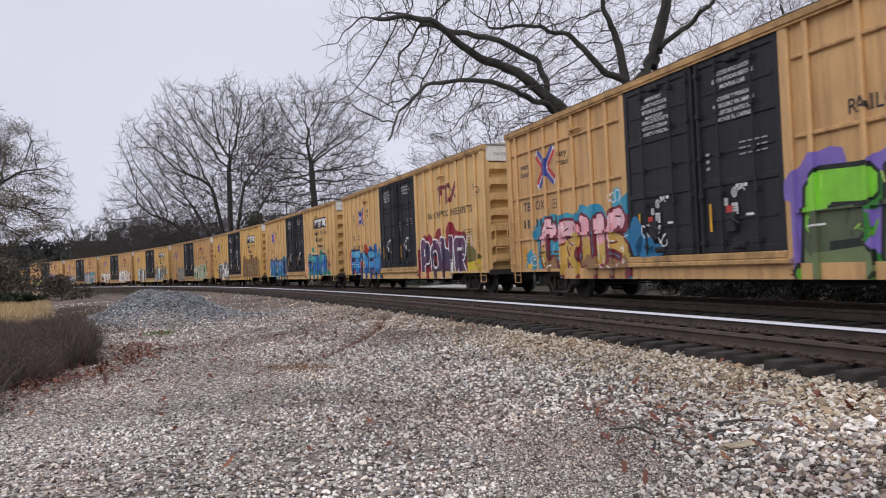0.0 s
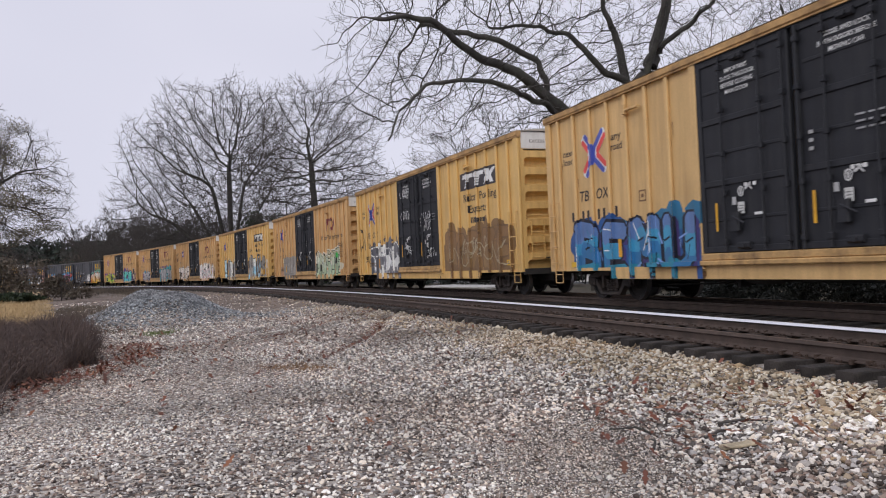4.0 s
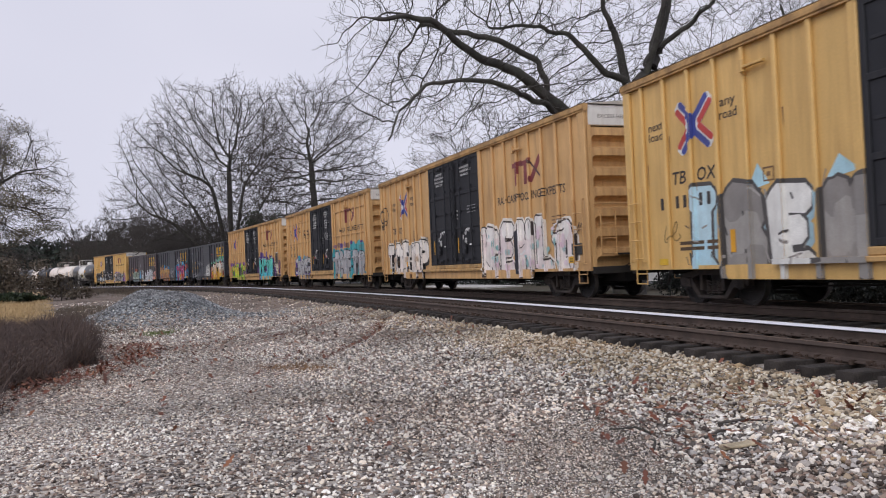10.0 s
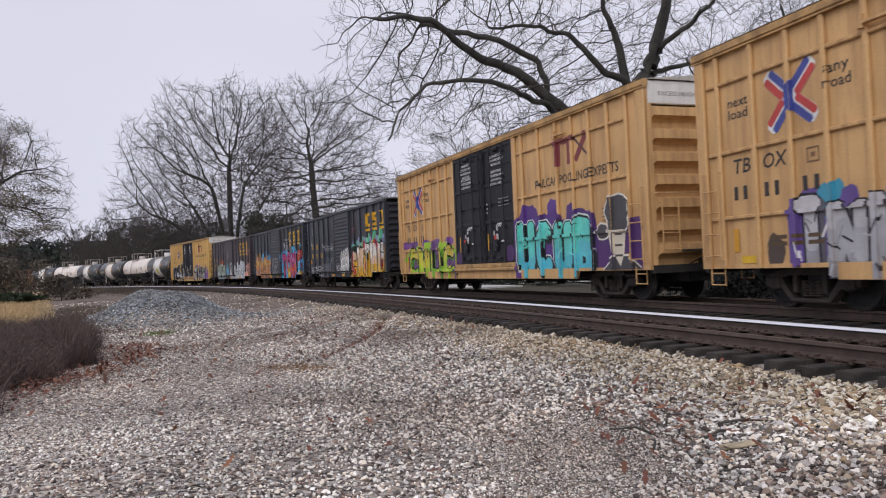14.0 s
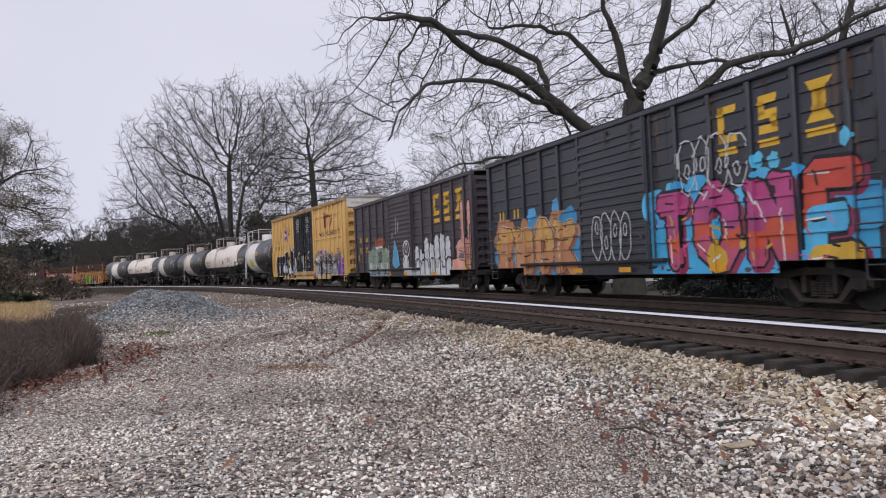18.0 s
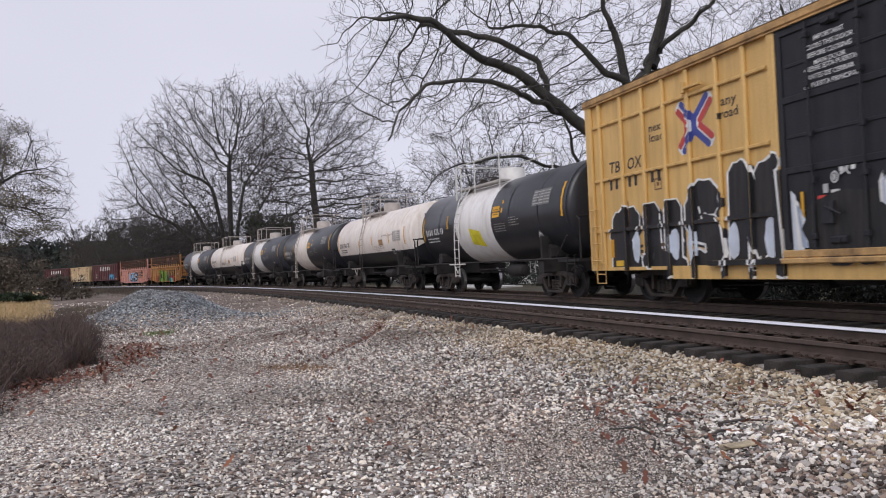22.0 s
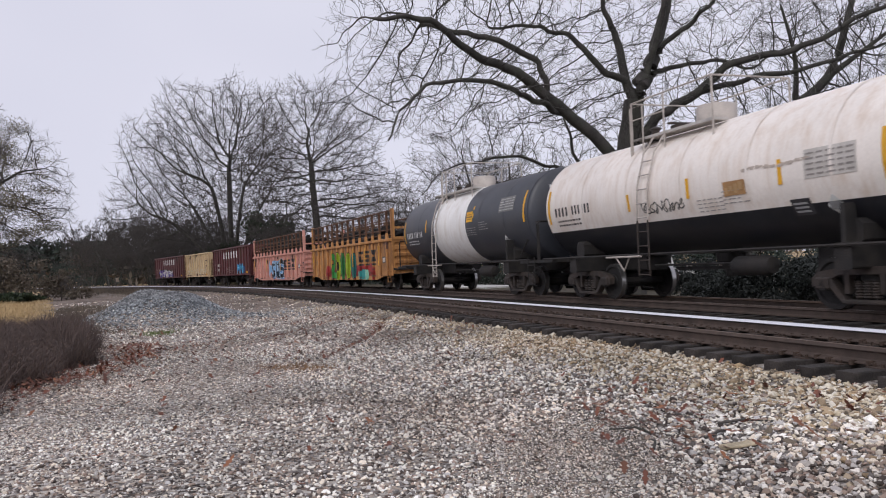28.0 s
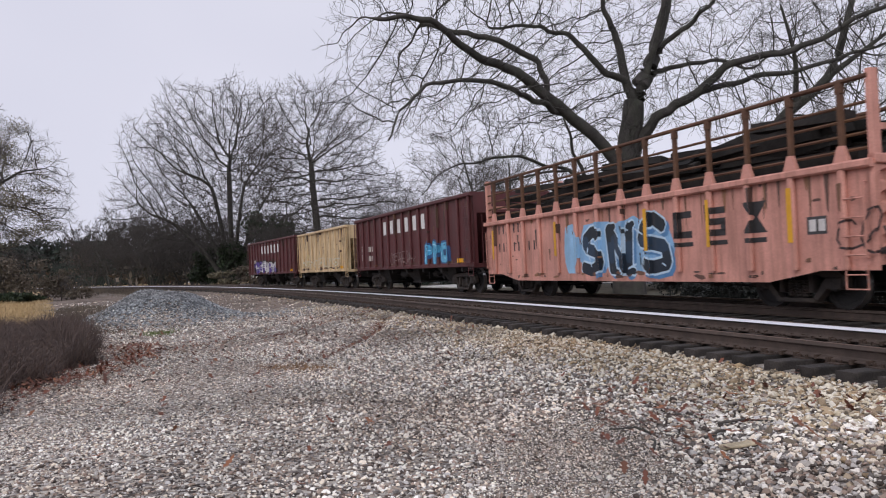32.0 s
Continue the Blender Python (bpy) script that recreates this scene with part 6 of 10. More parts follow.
# ---- gondola with a rack
def gondola(body, spec):
    car = thing("gondola_car", None, None, spec["label"], "gondola car", "cars of the freight train")
    hx, w, zb, zt, zr = 7.75, 1.48, 0.70, 2.45, 3.78
    posts = [-7.0 + 1.09 * i for i in range(14)]
    xb = [(x - 0.07, x + 0.07, 0.10) for x in posts] + [(-hx, -hx + 0.12, 0.06), (hx - 0.12, hx, 0.06)]
    side = Side(-w, xb, steps=[(-hx, -5.4, 0.72), (-5.4, 5.4, 0.52), (5.4, hx, 0.72)])
    for sg in (1, -1):
        hold = part("side_wall", shared("gon_side|%s" % body.name, lambda: MB().box(-hx, hx, -w, -w + 0.04, zb, zt).box(-5.4, 5.4, -w - 0.005, -w + 0.04, 0.50, zb)
                                        .add([(-6.6, -w - 0.005, zb), (-5.4, -w - 0.005, 0.5), (-5.4, -w - 0.005, zb), (6.6, -w - 0.005, zb), (5.4, -w - 0.005, zb), (5.4, -w - 0.005, 0.5)], [(0, 1, 2), (3, 4, 5)]), body),
                    None, car, at=pose(0, 0, 0, 0, 0, 0 if sg > 0 else 180))
        for x in posts:
            p = part("side_post", shared("gon_post|%s" % body.name, lambda: MB().box(-0.07, 0.07, -0.10, 0.0, 0.72, zt - 0.12, 0, 0.03), body), None, hold, at=pose(x, -w, 0))

            def rp():
                mb = MB().box(-0.045, 0.045, -0.05, 0.04, zt, zr - 0.06, 1, 0.01)
                mb.add([(x_, y_, z_) for y_ in (-0.07, 0.02) for x_, z_ in ((-0.15, zt), (0.15, zt), (0.05, zt + 0.26), (-0.05, zt + 0.26))],
                       [(0, 1, 2, 3), (7, 6, 5, 4), (0, 4, 5, 1), (1, 5, 6, 2), (2, 6, 7, 3), (3, 7, 4, 0)])
                return mb.box(-0.07, 0.07, -0.06, 0.05, zr - 0.22, zr - 0.05, 1, 0.02)
            part("rack_post", shared("gon_rackpost|%s" % body.name, rp, [body, m_rack]), None, hold, at=pose(x, -w, 0))
        part("top_chord", shared("gon_chord|%s" % body.name, lambda: MB().box(-hx, hx, -w - 0.12, -w + 0.06, zt - 0.14, zt, 0, 0.03), body), None, hold)
        for k in range(4):
            part("rack_rail", shared("gon_rail", lambda: MB().tube([(-hx + 0.1, -w + 0.06, 0), (hx - 0.1, -w + 0.06, 0)], 0.028, 6), m_rack), None, hold, at=pose(0, 0, zt + 0.18 + k * 0.24))
        part("rack_top_rail", shared("gon_toprail", lambda: MB().box(-hx + 0.05, hx - 0.05, -w - 0.05, -w + 0.05, zr - 0.07, zr, 0, 0.02), m_rack), None, hold)
        part("side_ladder", shared("gon_ladder|%s" % body.name, lambda: ladder(0.45, 1.2, 4), body), None, hold, at=pose(-hx + 0.12, -w - 0.02, 0.9))
        part("side_ladder", shared("gon_ladder|%s" % body.name, None, body), None, hold, at=pose(hx - 0.6, -w - 0.02, 0.9))
        part("sill_step", shared("sill_step|%s" % body.name, step_iron, body), None, hold, at=pose(-hx + 0.15, -w - 0.04, 0.68))
        part("sill_step", shared("sill_step|%s" % body.name, step_iron, body), None, hold, at=pose(hx - 0.6, -w - 0.04, 0.68))
    part("floor_plate", shared("gon_floor", lambda: MB().box(-hx, hx, -w + 0.05, w - 0.05, 0.95, 1.05), m_under), None, car)
    for sg in (-1, 1):
        e = part("end_wall", shared("gon_end|%s" % body.name, lambda: corrugated_end(1.48, 0.78, 2.45, 5, 0.07), body), None, car, at=pose(sg * (hx - 0.05), 0, 0, 0, 0, 0 if sg > 0 else 180))
        part("end_frame", shared("gon_frame|%s" % body.name, lambda: MB().box(-0.06, 0.06, -1.48, -1.3, 2.4, 3.85, 0, 0.02).box(-0.06, 0.06, 1.3, 1.48, 2.4, 3.85, 0, 0.02).box(-0.06, 0.08, -1.48, 1.48, 2.36, 2.52, 0, 0.02)
                                 .box(-0.03, 0.03, -1.3, 1.3, 2.9, 3.0).box(-0.04, 0.04, -0.06, 0.06, 2.5, 3.0), body), None, e)
        part("end_ladder", shared("gon_eladder|%s" % body.name, lambda: ladder(0.45, 1.2, 4), body), None, e, at=Matrix.Translation((0.09, -1.25, 1.0)) @ pose(0, 0, 0, 0, 0, 90))

    rng = random.Random(spec["seed"])
    mb = MB()
    for i in range(spec["ties"]):
        u = i / spec["ties"]
        lo, hi = spec["pile"]
        x, y = rng.uniform(-6.1, 6.1), rng.uniform(-1.1, 1.1)
        z = 1.1 + (rng.uniform(lo, hi) - 1.1) * rng.uniform(0.6, 1.0)
        m = Matrix.Translation((x, y, z)) @ Euler((rng.uniform(-0.5, 0.5), rng.uniform(-0.12, 0.12), rng.uniform(-0.12, 0.12))).to_matrix().to_4x4()
        t = MB().box(-1.25, 1.25, -0.11, 0.11, -0.09, 0.09)
        mb.add([tuple(m @ Vector(v)) for v in t.v], t.f)
    mb.box(-7.3, 7.3, -1.3, 1.3, 1.05, spec["pile"][0] - 0.25)
    tagged(part("tie_load", mb, m_load, car, "heap of old black ties"), kind="stuff")
    underframe(car, 15.0, 0.62, 0.92)
    running_gear(car, 5.6)
    couplers(car, 15.8)
    a = Art()
    INKP = (0.03, 0.028, 0.03)
    x0 = 2.75
    a.now = "emblem"
    for k, kind in enumerate((0, 1, 2)):
        x = x0 + 1.06 * k
        if kind == 0:
            a.rect(x, x + 0.16, 1.42, 1.98, INKP, 1)
            a.rect(x, x + 0.5, 1.84, 1.98, INKP, 1)
            a.rect(x, x + 0.5, 1.42, 1.56, INKP, 1)
        elif kind == 1:
            for z in (1.42, 1.64, 1.86):
                a.rect(x, x + 0.48, z, z + 0.13, INKP, 1)
            a.rect(x, x + 0.14, 1.7, 1.9, INKP, 1)
            a.rect(x + 0.34, x + 0.48, 1.5, 1.7, INKP, 1)
        else:
            a.poly([(x, 2.0), (x + 0.27, 1.66), (x + 0.54, 2.0)], INKP, 1)
            a.poly([(x, 1.42), (x + 0.54, 1.42), (x + 0.27, 1.76)], INKP, 1)
        a.rect(x, x + 0.52, 1.24, 1.33, INKP, 1)
    a.now = "number_bars"
    for z in (2.0, 1.42):
        for x in (-6.75, -6.42, -5.6, -5.28) + ((-4.55, -4.2) if z < 1.5 else ()):
            a.rect(x, x + 0.09, z, z + 0.28, spec["num"], 1)
    a.now = "data_panel"
    a.rect(6.35, 6.78, 1.32, 1.62, (0.05, 0.05, 0.055), 1)
    for k in range(2):
        a.rect(6.40 + 0.2 * k, 6.55 + 0.2 * k, 1.37, 1.57, (0.65, 0.62, 0.6), 2)
    a.now = "reflector"
    for x in (-7.07, -2.7, 1.65, 3.8, 6.0):
        a.rect(x, x + 0.13, 1.2, 2.15, (0.72, 0.36, 0.02), 6)
    a.put("side_marking", side, car)
    d = Art()
    weather(d, spec["label"], -hx + 0.2, hx - 0.2, 0.60, zt - 0.14, 38, [(0.12, 0.06, 0.045), (0.18, 0.085, 0.05), (0.09, 0.05, 0.04), (0.26, 0.12, 0.06)])
    d.put("rust_stain", side, car)
    g = Art()
    spec["graffiti"](g)
    g.put("graffiti", side, car, "sprayed graffiti lettering")
    return car


# ---- open hopper
def hopper(body, hx, zt, spec):
    car = thing("hopper_car", None, None, spec["label"], "hopper car", "cars of the freight train")
    w, zb = 1.5, 1.08
    n = int(hx * 2 / 1.05)
    posts = [-hx + 0.25 + i * (2 * hx - 0.5) / n for i in range(n + 1)]
    xb = [(x - 0.06, x + 0.06, 0.10) for x in posts]
    side = Side(-w, xb)
    key = "%s%.1f" % (body.name, hx)
    for sg in (1, -1):
        hold = part("side_wall", shared("hop_side|" + key, lambda: MB().box(-hx, hx, -w, -w + 0.04, zb, zt).box(-hx, hx, -w - 0.05, -w + 0.05, zb - 0.1, zb + 0.06, 0, 0.02), body), None, car, at=pose(0, 0, 0, 0, 0, 0 if sg > 0 else 180))
        for x in posts:
            part("side_post", shared("hop_post|" + key, lambda: MB().box(-0.06, 0.06, -0.10, 0.0, zb, zt - 0.14, 0, 0.03), body), None, hold, at=pose(x, -w, 0))
        part("top_chord", shared("hop_chord|" + key, lambda: MB().box(-hx - 0.03, hx + 0.03, -w - 0.13, -w + 0.06, zt - 0.15, zt, 0, 0.03), body), None, hold)
        for x in (-hx + 0.05, hx - 0.5):
            part("side_ladder", shared("hop_ladder|" + key, lambda: ladder(0.42, zt - 1.3, 6), body), None, hold, at=pose(x, -w - 0.08, 1.1))
            part("sill_step", shared("sill_step|%s" % body.name, step_iron, body), None, hold, at=pose(x, -w - 0.04, 0.95))
    part("load", shared("hop_load|" + key, lambda: MB().box(-hx + 0.1, hx - 0.1, -w + 0.05, w - 0.05, zt - 0.7, zt - 0.35), m_under), None, car)
    for sg in (-1, 1):
        e = part("slope_sheet", shared("hop_slope|" + key, lambda: MB().add([(hx - 0.03, -w, zt), (hx - 0.03, w, zt), (hx - 0.03, w, zt - 0.75), (hx - 0.03, -w, zt - 0.75), (hx - 1.9, w, 1.15), (hx - 1.9, -w, 1.15)],
                                                                     [(0, 3, 2, 1), (3, 5, 4, 2)]).box(hx - 0.08, hx, -w, -w + 0.14, 1.0, zt - 0.1).box(hx - 0.08, hx, w - 0.14, w, 1.0, zt - 0.1)
                                         .box(hx - 0.5, hx, -w, w, 0.95, 1.1), body), None, car, at=pose(0, 0, 0, 0, 0, 0 if sg > 0 else 180))
        part("end_ladder", shared("hop_eladder|" + key, lambda: ladder(0.42, 1.7, 5), body), None, e, at=Matrix.Translation((hx + 0.02, -1.2, 1.1)) @ pose(0, 0, 0, 0, 0, 90))
    k = 3 if hx > 6 else 2
    for i in range(k):
        x = (i - (k - 1) / 2) * (2 * hx - 5.2) / k * 1.25

        def chute():
            mb = MB()
            top = [(-1.1, -1.3, 1.1), (1.1, -1.3, 1.1), (1.1, 1.3, 1.1), (-1.1, 1.3, 1.1)]
            bot = [(-0.4, -0.9, 0.42), (0.4, -0.9, 0.42), (0.4, 0.9, 0.42), (-0.4, 0.9, 0.42)]
            mb.add(top + bot, [(0, 4, 5, 1), (1, 5, 6, 2), (2, 6, 7, 3), (3, 7, 4, 0), (4, 7, 6, 5)])
            return mb.box(-0.5, 0.5, -0.95, 0.95, 0.36, 0.44)
        part("hopper_chute", shared("hopper_chute", chute, m_under), None, car, at=pose(x, 0, 0))
    underframe(car, 2 * hx - 0.4, 0.78, 1.02)
    running_gear(car, hx - 2.1)
    couplers(car, 2 * hx + 0.1)
    a = Art()
    a.now = "emblem"
    if spec.get("bars"):
        x0, z0, ww, hh, gap, n = spec["bars"]
        a.bars(x0, z0, (ww,) * n, hh, WHITE, 1, gap)
    a.now = "number_bars"
    for z in (1.95, 1.5):
        a.bars(-hx + 0.9, z, (0.14, 0.14), 0.28, spec["num"], 1, 0.12)
        a.bars(-hx + 2.1, z - 0.05, (0.14, 0.14, 0.14), 0.26, spec["num"], 1, 0.14)
    a.rect(hx - 1.5, hx - 1.0, 1.15, 1.3, (0.7, 0.35, 0.02), 5)
    a.put("side_marking", side, car)
    d = Art()
    weather(d, spec["label"], -hx + 0.2, hx - 0.2, zb + 0.05, zt - 0.15, 44, [(0.05, 0.025, 0.022), (0.14, 0.065, 0.035), (0.09, 0.05, 0.035)])
    d.put("rust_stain", side, car)
    g = Art()
    spec["graffiti"](g)
    g.put("graffiti", side, car, "sprayed graffiti lettering")
    return car


# ---------------------------------------------------------------- the consist, from the head of the clip to its end
TRAIN = []
SKY_B, TEAL, LIME, GREEN, PURPLE = (0.10, 0.38, 0.58), (0.03, 0.40, 0.42), (0.42, 0.62, 0.06), (0.05, 0.24, 0.07), (0.16, 0.06, 0.30)
PINK, RED, YEL, SILVER, PALE = (0.72, 0.22, 0.32), (0.42, 0.03, 0.05), (0.70, 0.46, 0.06), (0.40, 0.40, 0.41), (0.62, 0.66, 0.58)
OUT = (0.02, 0.02, 0.025)


def g1(a):
    piece(a, "CRUS", -7.4, -2.5, 0.66, 2.2, [shade("8a6a4a"), shade("b9993f"), shade("c9a45a"), shade("e2a3ac"), shade("e8b4bd")], shade("6a2030"), None, [shade("2b8fa8"), shade("3a9cb4"), shade("2f87a6")], shade("7a2b3c"), 11, fat=0.44)
    a.blob(-3.1, 2.45, 0.22, 0.3, shade("3aa6c0"), 0.2, rng=random.Random(5))
    tag(a, -3.4, 2.3, 0.5, 0.5, WHITE, 31, 6)
    a.blob(-8.0, 1.05, 0.36, 0.4, shade("2f8fae"), 0.1, rng=random.Random(8))
    tag(a, -8.4, 0.85, 0.8, 0.42, WHITE, 3, 6)
    piece(a, "ENIS", 2.7, 9.0, 0.62, 2.4, [shade("5ea52c"), shade("6b7a52"), shade("4f5a42"), shade("7cc23a"), shade("a8d860")], shade("13201a"), None, [shade("7a66b0"), shade("8f7cc0"), shade("6fae3a")], shade("2d7a2a"), 12, fat=0.46, lean=0.06)


def g1d(a):
    a.now = "graffiti"
    for x, z, rx, rz in ((-2.25, 1.55, 0.3, 0.45), (-1.9, 1.3, 0.4, 0.28), (-1.45, 1.2, 0.3, 0.14)):
        a.blob(x, z, rx, rz, shade("1f6f9c"), 0, rng=random.Random(3))
    tag(a, -2.0, 1.45, 0.75, 0.34, WHITE, 14, 2)
    tag(a, -1.45, 1.25, 0.3, 0.3, WHITE, 15, 2)


def g2(a):
    piece(a, "FEDEM", -8.2, -2.7, 0.62, 2.0, [shade("2a5f9a"), shade("2f74b0"), shade("3f8fc4"), shade("56a8cc")], shade("16264a"), None, [shade("b8452c"), shade("2a62a0"), shade("a83a2a")], shade("24508c"), 21, fat=0.40)
    piece(a, "POWR", 2.75, 7.5, 0.62, 2.12, [shade("3a2a40"), shade("4a3350"), shade("3c3a55"), shade("5a3a58")], (0.78, 0.77, 0.76), None, [shade("7c1f30"), shade("8c2436"), shade("6a1a2a")], shade("2a2030"), 22, fat=0.40, edge=0.075, light=False, wild=0.08)
    for x, z, r in ((3.4, 2.05, 0.42), (4.9, 2.2, 0.45), (6.1, 2.3, 0.5), (2.9, 1.6, 0.3)):
        a.blob(x, z, r, r * 0.8, shade("85202f"), 0.0, rng=random.Random(int(x * 9)))
    a.poly([(7.25, 0.95), (8.9, 1.30), (7.5, 1.95)], shade("6a6238"), 0.02)
    a.poly([(7.6, 0.85), (8.75, 0.9), (8.7, 1.25), (7.5, 1.1)], shade("c2b23e"), 0.05)
    tag(a, 7.5, 1.6, 0.5, 0.6, WHITE, 77, 5)
    tag(a, 8.2, 3.4, 0.6, 0.5, (0.14, 0.09, 0.08), 5)


def g3(a):
    piece(a, "BEMU", -8.0, -2.7, 0.60, 2.0, [shade("2a7f9a"), shade("2f6fa0"), shade("3f8fb4"), shade("5a78a8")], shade("10182a"), None, [shade("24508a"), shade("2a6a8c")], shade("3a2f6a"), 31, fat=0.42)
    piece(a, "STHB", 2.95, 7.3, 0.62, 2.15, [shade("1f7f70"), shade("24789c"), shade("2a62a8"), shade("2f6fa4"), shade("3f9ca0")], shade("0e1420"), shade("c8ab8c"), [shade("d09a70"), shade("c88f66"), shade("1f8f78")], shade("1a6a5c"), 32, fat=0.46, lean=0.05)
    for x, z, r in ((7.6, 1.5, 0.55), (7.9, 1.1, 0.5), (2.75, 1.3, 0.3)):
        a.blob(x, z, r * 0.8, r, shade("d3a582"), 0.0, rng=random.Random(int(x * 7)))
    a.poly([(6.4, 0.64), (8.3, 0.8), (7.6, 1.2), (6.9, 1.1)], shade("1f8a72"), 0.05)
    tag(a, 7.6, 1.25, 0.6, 0.5, INK, 33, 6)


def g4(a):
    piece(a, "THVP", -7.0, -2.4, 0.60, 2.15, [shade("8f8f92"), shade("75757a"), shade("d2d2d0"), shade("5a5b62"), shade("6a6a70")], shade("e0e0dc"), None, [shade("5c5d66"), shade("6d6e74")], shade("4a4a50"), 41, fat=0.46, edge=0.06, light=False,
          own=((1, [shade("c9c9c6"), shade("7a7a80"), shade("e0e0dc")]),))
    a.poly([(-6.9, 0.62), (-2.6, 0.62), (-2.6, 0.86), (-6.4, 0.86)], shade("3c4a48"), 0.01)
    for k in range(6):
        a.blob(-6.2 + k * 0.65, 2.25 + 0.08 * (k % 3), 0.11, 0.10, shade("4a4a58"), 0.0, rng=random.Random(k))
    tag(a, -9.0, 2.0, 0.7, 1.2, INK, 8)
    tag(a, -7.9, 1.35, 0.8, 0.4, INK, 9)
    piece(a, "MORKE", 2.9, 8.6, 0.62, 2.3, [shade("7a5f42"), shade("8a6c48"), shade("836444")], shade("6e543c"), None, [shade("80623f"), shade("8c6a44"), shade("866848")], None, 42, fat=0.40, edge=0.06, light=False)
    tag(a, 3.0, 0.9, 5.2, 1.2, shade("a89a80"), 44, 8)
    tag(a, 4.6, 1.4, 2.2, 0.6, shade("b5a88e"), 45, 8)


def d4(a):
    for i, (x, z) in enumerate(((-2.2, 4.0), (-2.1, 3.1), (0.5, 2.9), (0.6, 2.5), (-1.9, 1.6), (0.9, 1.4))):
        tag(a, x, z, 1.1, 0.42, (0.62, 0.62, 0.62), 50 + i)


def g5(a):
    a.now = "graffiti_piece"
    for x0, x1, z1, c in ((-6.6, -5.4, 1.95, "8a8682"), (-5.4, -4.2, 2.05, "938e88"), (-4.2, -2.62, 2.0, "8c8884"), (-7.6, -6.6, 1.5, "a4846a")):
        a.rect(x0, x1, 0.62, z1, shade(c), 0.0 if x0 > -7 else 0.02)
    for k in range(7):
        a.blob(-6.3 + k * 0.58, 1.98, 0.33, 0.2, shade("8d8985"), 0.04 + 0.02 * k, rng=random.Random(k))
    piece(a, "EISK", -6.3, -2.7, 0.66, 1.7, [shade("8f8b86"), shade("98938d")], shade("7d7a77"), None, None, None, 51, fat=0.4, edge=0.04, light=False)
    tag(a, -6.9, 1.6, 0.5, 0.6, shade("d8c9a0"), 52, 6)
    piece(a, "NOSTE", 2.6, 7.7, 0.62, 2.15, [shade("9fb894"), shade("b4c4a8"), shade("a8b89c"), shade("c0c8b4"), shade("b0ab90")], shade("1c1e1c"), shade("d8d4c4"), None, shade("8a9a80"), 52, fat=0.46, edge=0.05, rim=0.09, lean=0.08, wild=0.08, grow=1.03)
    a.rect(6.6, 7.05, 1.45, 1.8, (0.03, 0.03, 0.03), 12)
    a.blob(7.05, 1.95, 0.26, 0.16, (0.06, 0.48, 0.10), 12, rng=random.Random(4))
    a.poly([(7.3, 0.9), (8.6, 1.38), (7.5, 1.55)], shade("c9c2ae"), 0.0)
    tag(a, 7.2, 2.3, 1.1, 0.36, INK, 6)


def g6(a):
    piece(a, "IBEN", -7.3, -2.3, 0.60, 2.4, [shade("8e8a86"), shade("9c9894"), shade("86827f")], shade("4a4848"), None, None, shade("9ab8c4"), 61, fat=0.56, light=False, wild=0.07,
          own=((0, [shade("a9c9d6"), shade("b5d0da")]), (2, [shade("d4d4d0"), shade("dddcd8")])))
    a.poly([(-5.3, 2.2), (-5.0, 2.7), (-4.7, 2.3)], shade("a9cfdc"), 0.1)
    a.poly([(-3.4, 2.2), (-3.1, 2.6), (-2.7, 2.3)], shade("a9cfdc"), 0.1)
    tag(a, -8.1, 1.3, 0.6, 0.5, shade("8a7040"), 64, 1)
    piece(a, "NTHS", 2.6, 8.2, 0.62, 2.5, [shade("8f8b86"), shade("a09c96"), shade("7c7976"), shade("8a8784")], shade("3a3939"), None, None, shade("5c5b5a"), 62, fat=0.50, edge=0.06, light=False, wild=0.11,
          own=((1, [shade("a8a49e"), shade("9cc4d4"), shade("d8d8d4")]),))
    for x, z in ((3.9, 1.2), (4.25, 0.8), (5.6, 1.4), (6.35, 1.7), (2.7, 0.8), (6.1, 0.8)):
        a.poly([(x - 0.12, z - 0.2), (x + 0.16, z - 0.1), (x + 0.10, z + 0.34), (x - 0.05, z + 0.2)], shade("9cc8dc"), 12)
    a.poly([(7.2, 0.95), (7.9, 1.0), (7.85, 1.45), (7.25, 1.35)], shade("b8862e"), 12)
    for p, q in (((8.3, 0.7), (8.75, 2.2)), ((8.75, 2.2), (8.9, 0.8)), ((8.2, 1.5), (8.9, 1.6))):
        a.stroke(p, q, 0.16, (0.78, 0.80, 0.82), 9)
    tag(a, 2.8, 2.75, 0.9, 0.55, INK, 7)


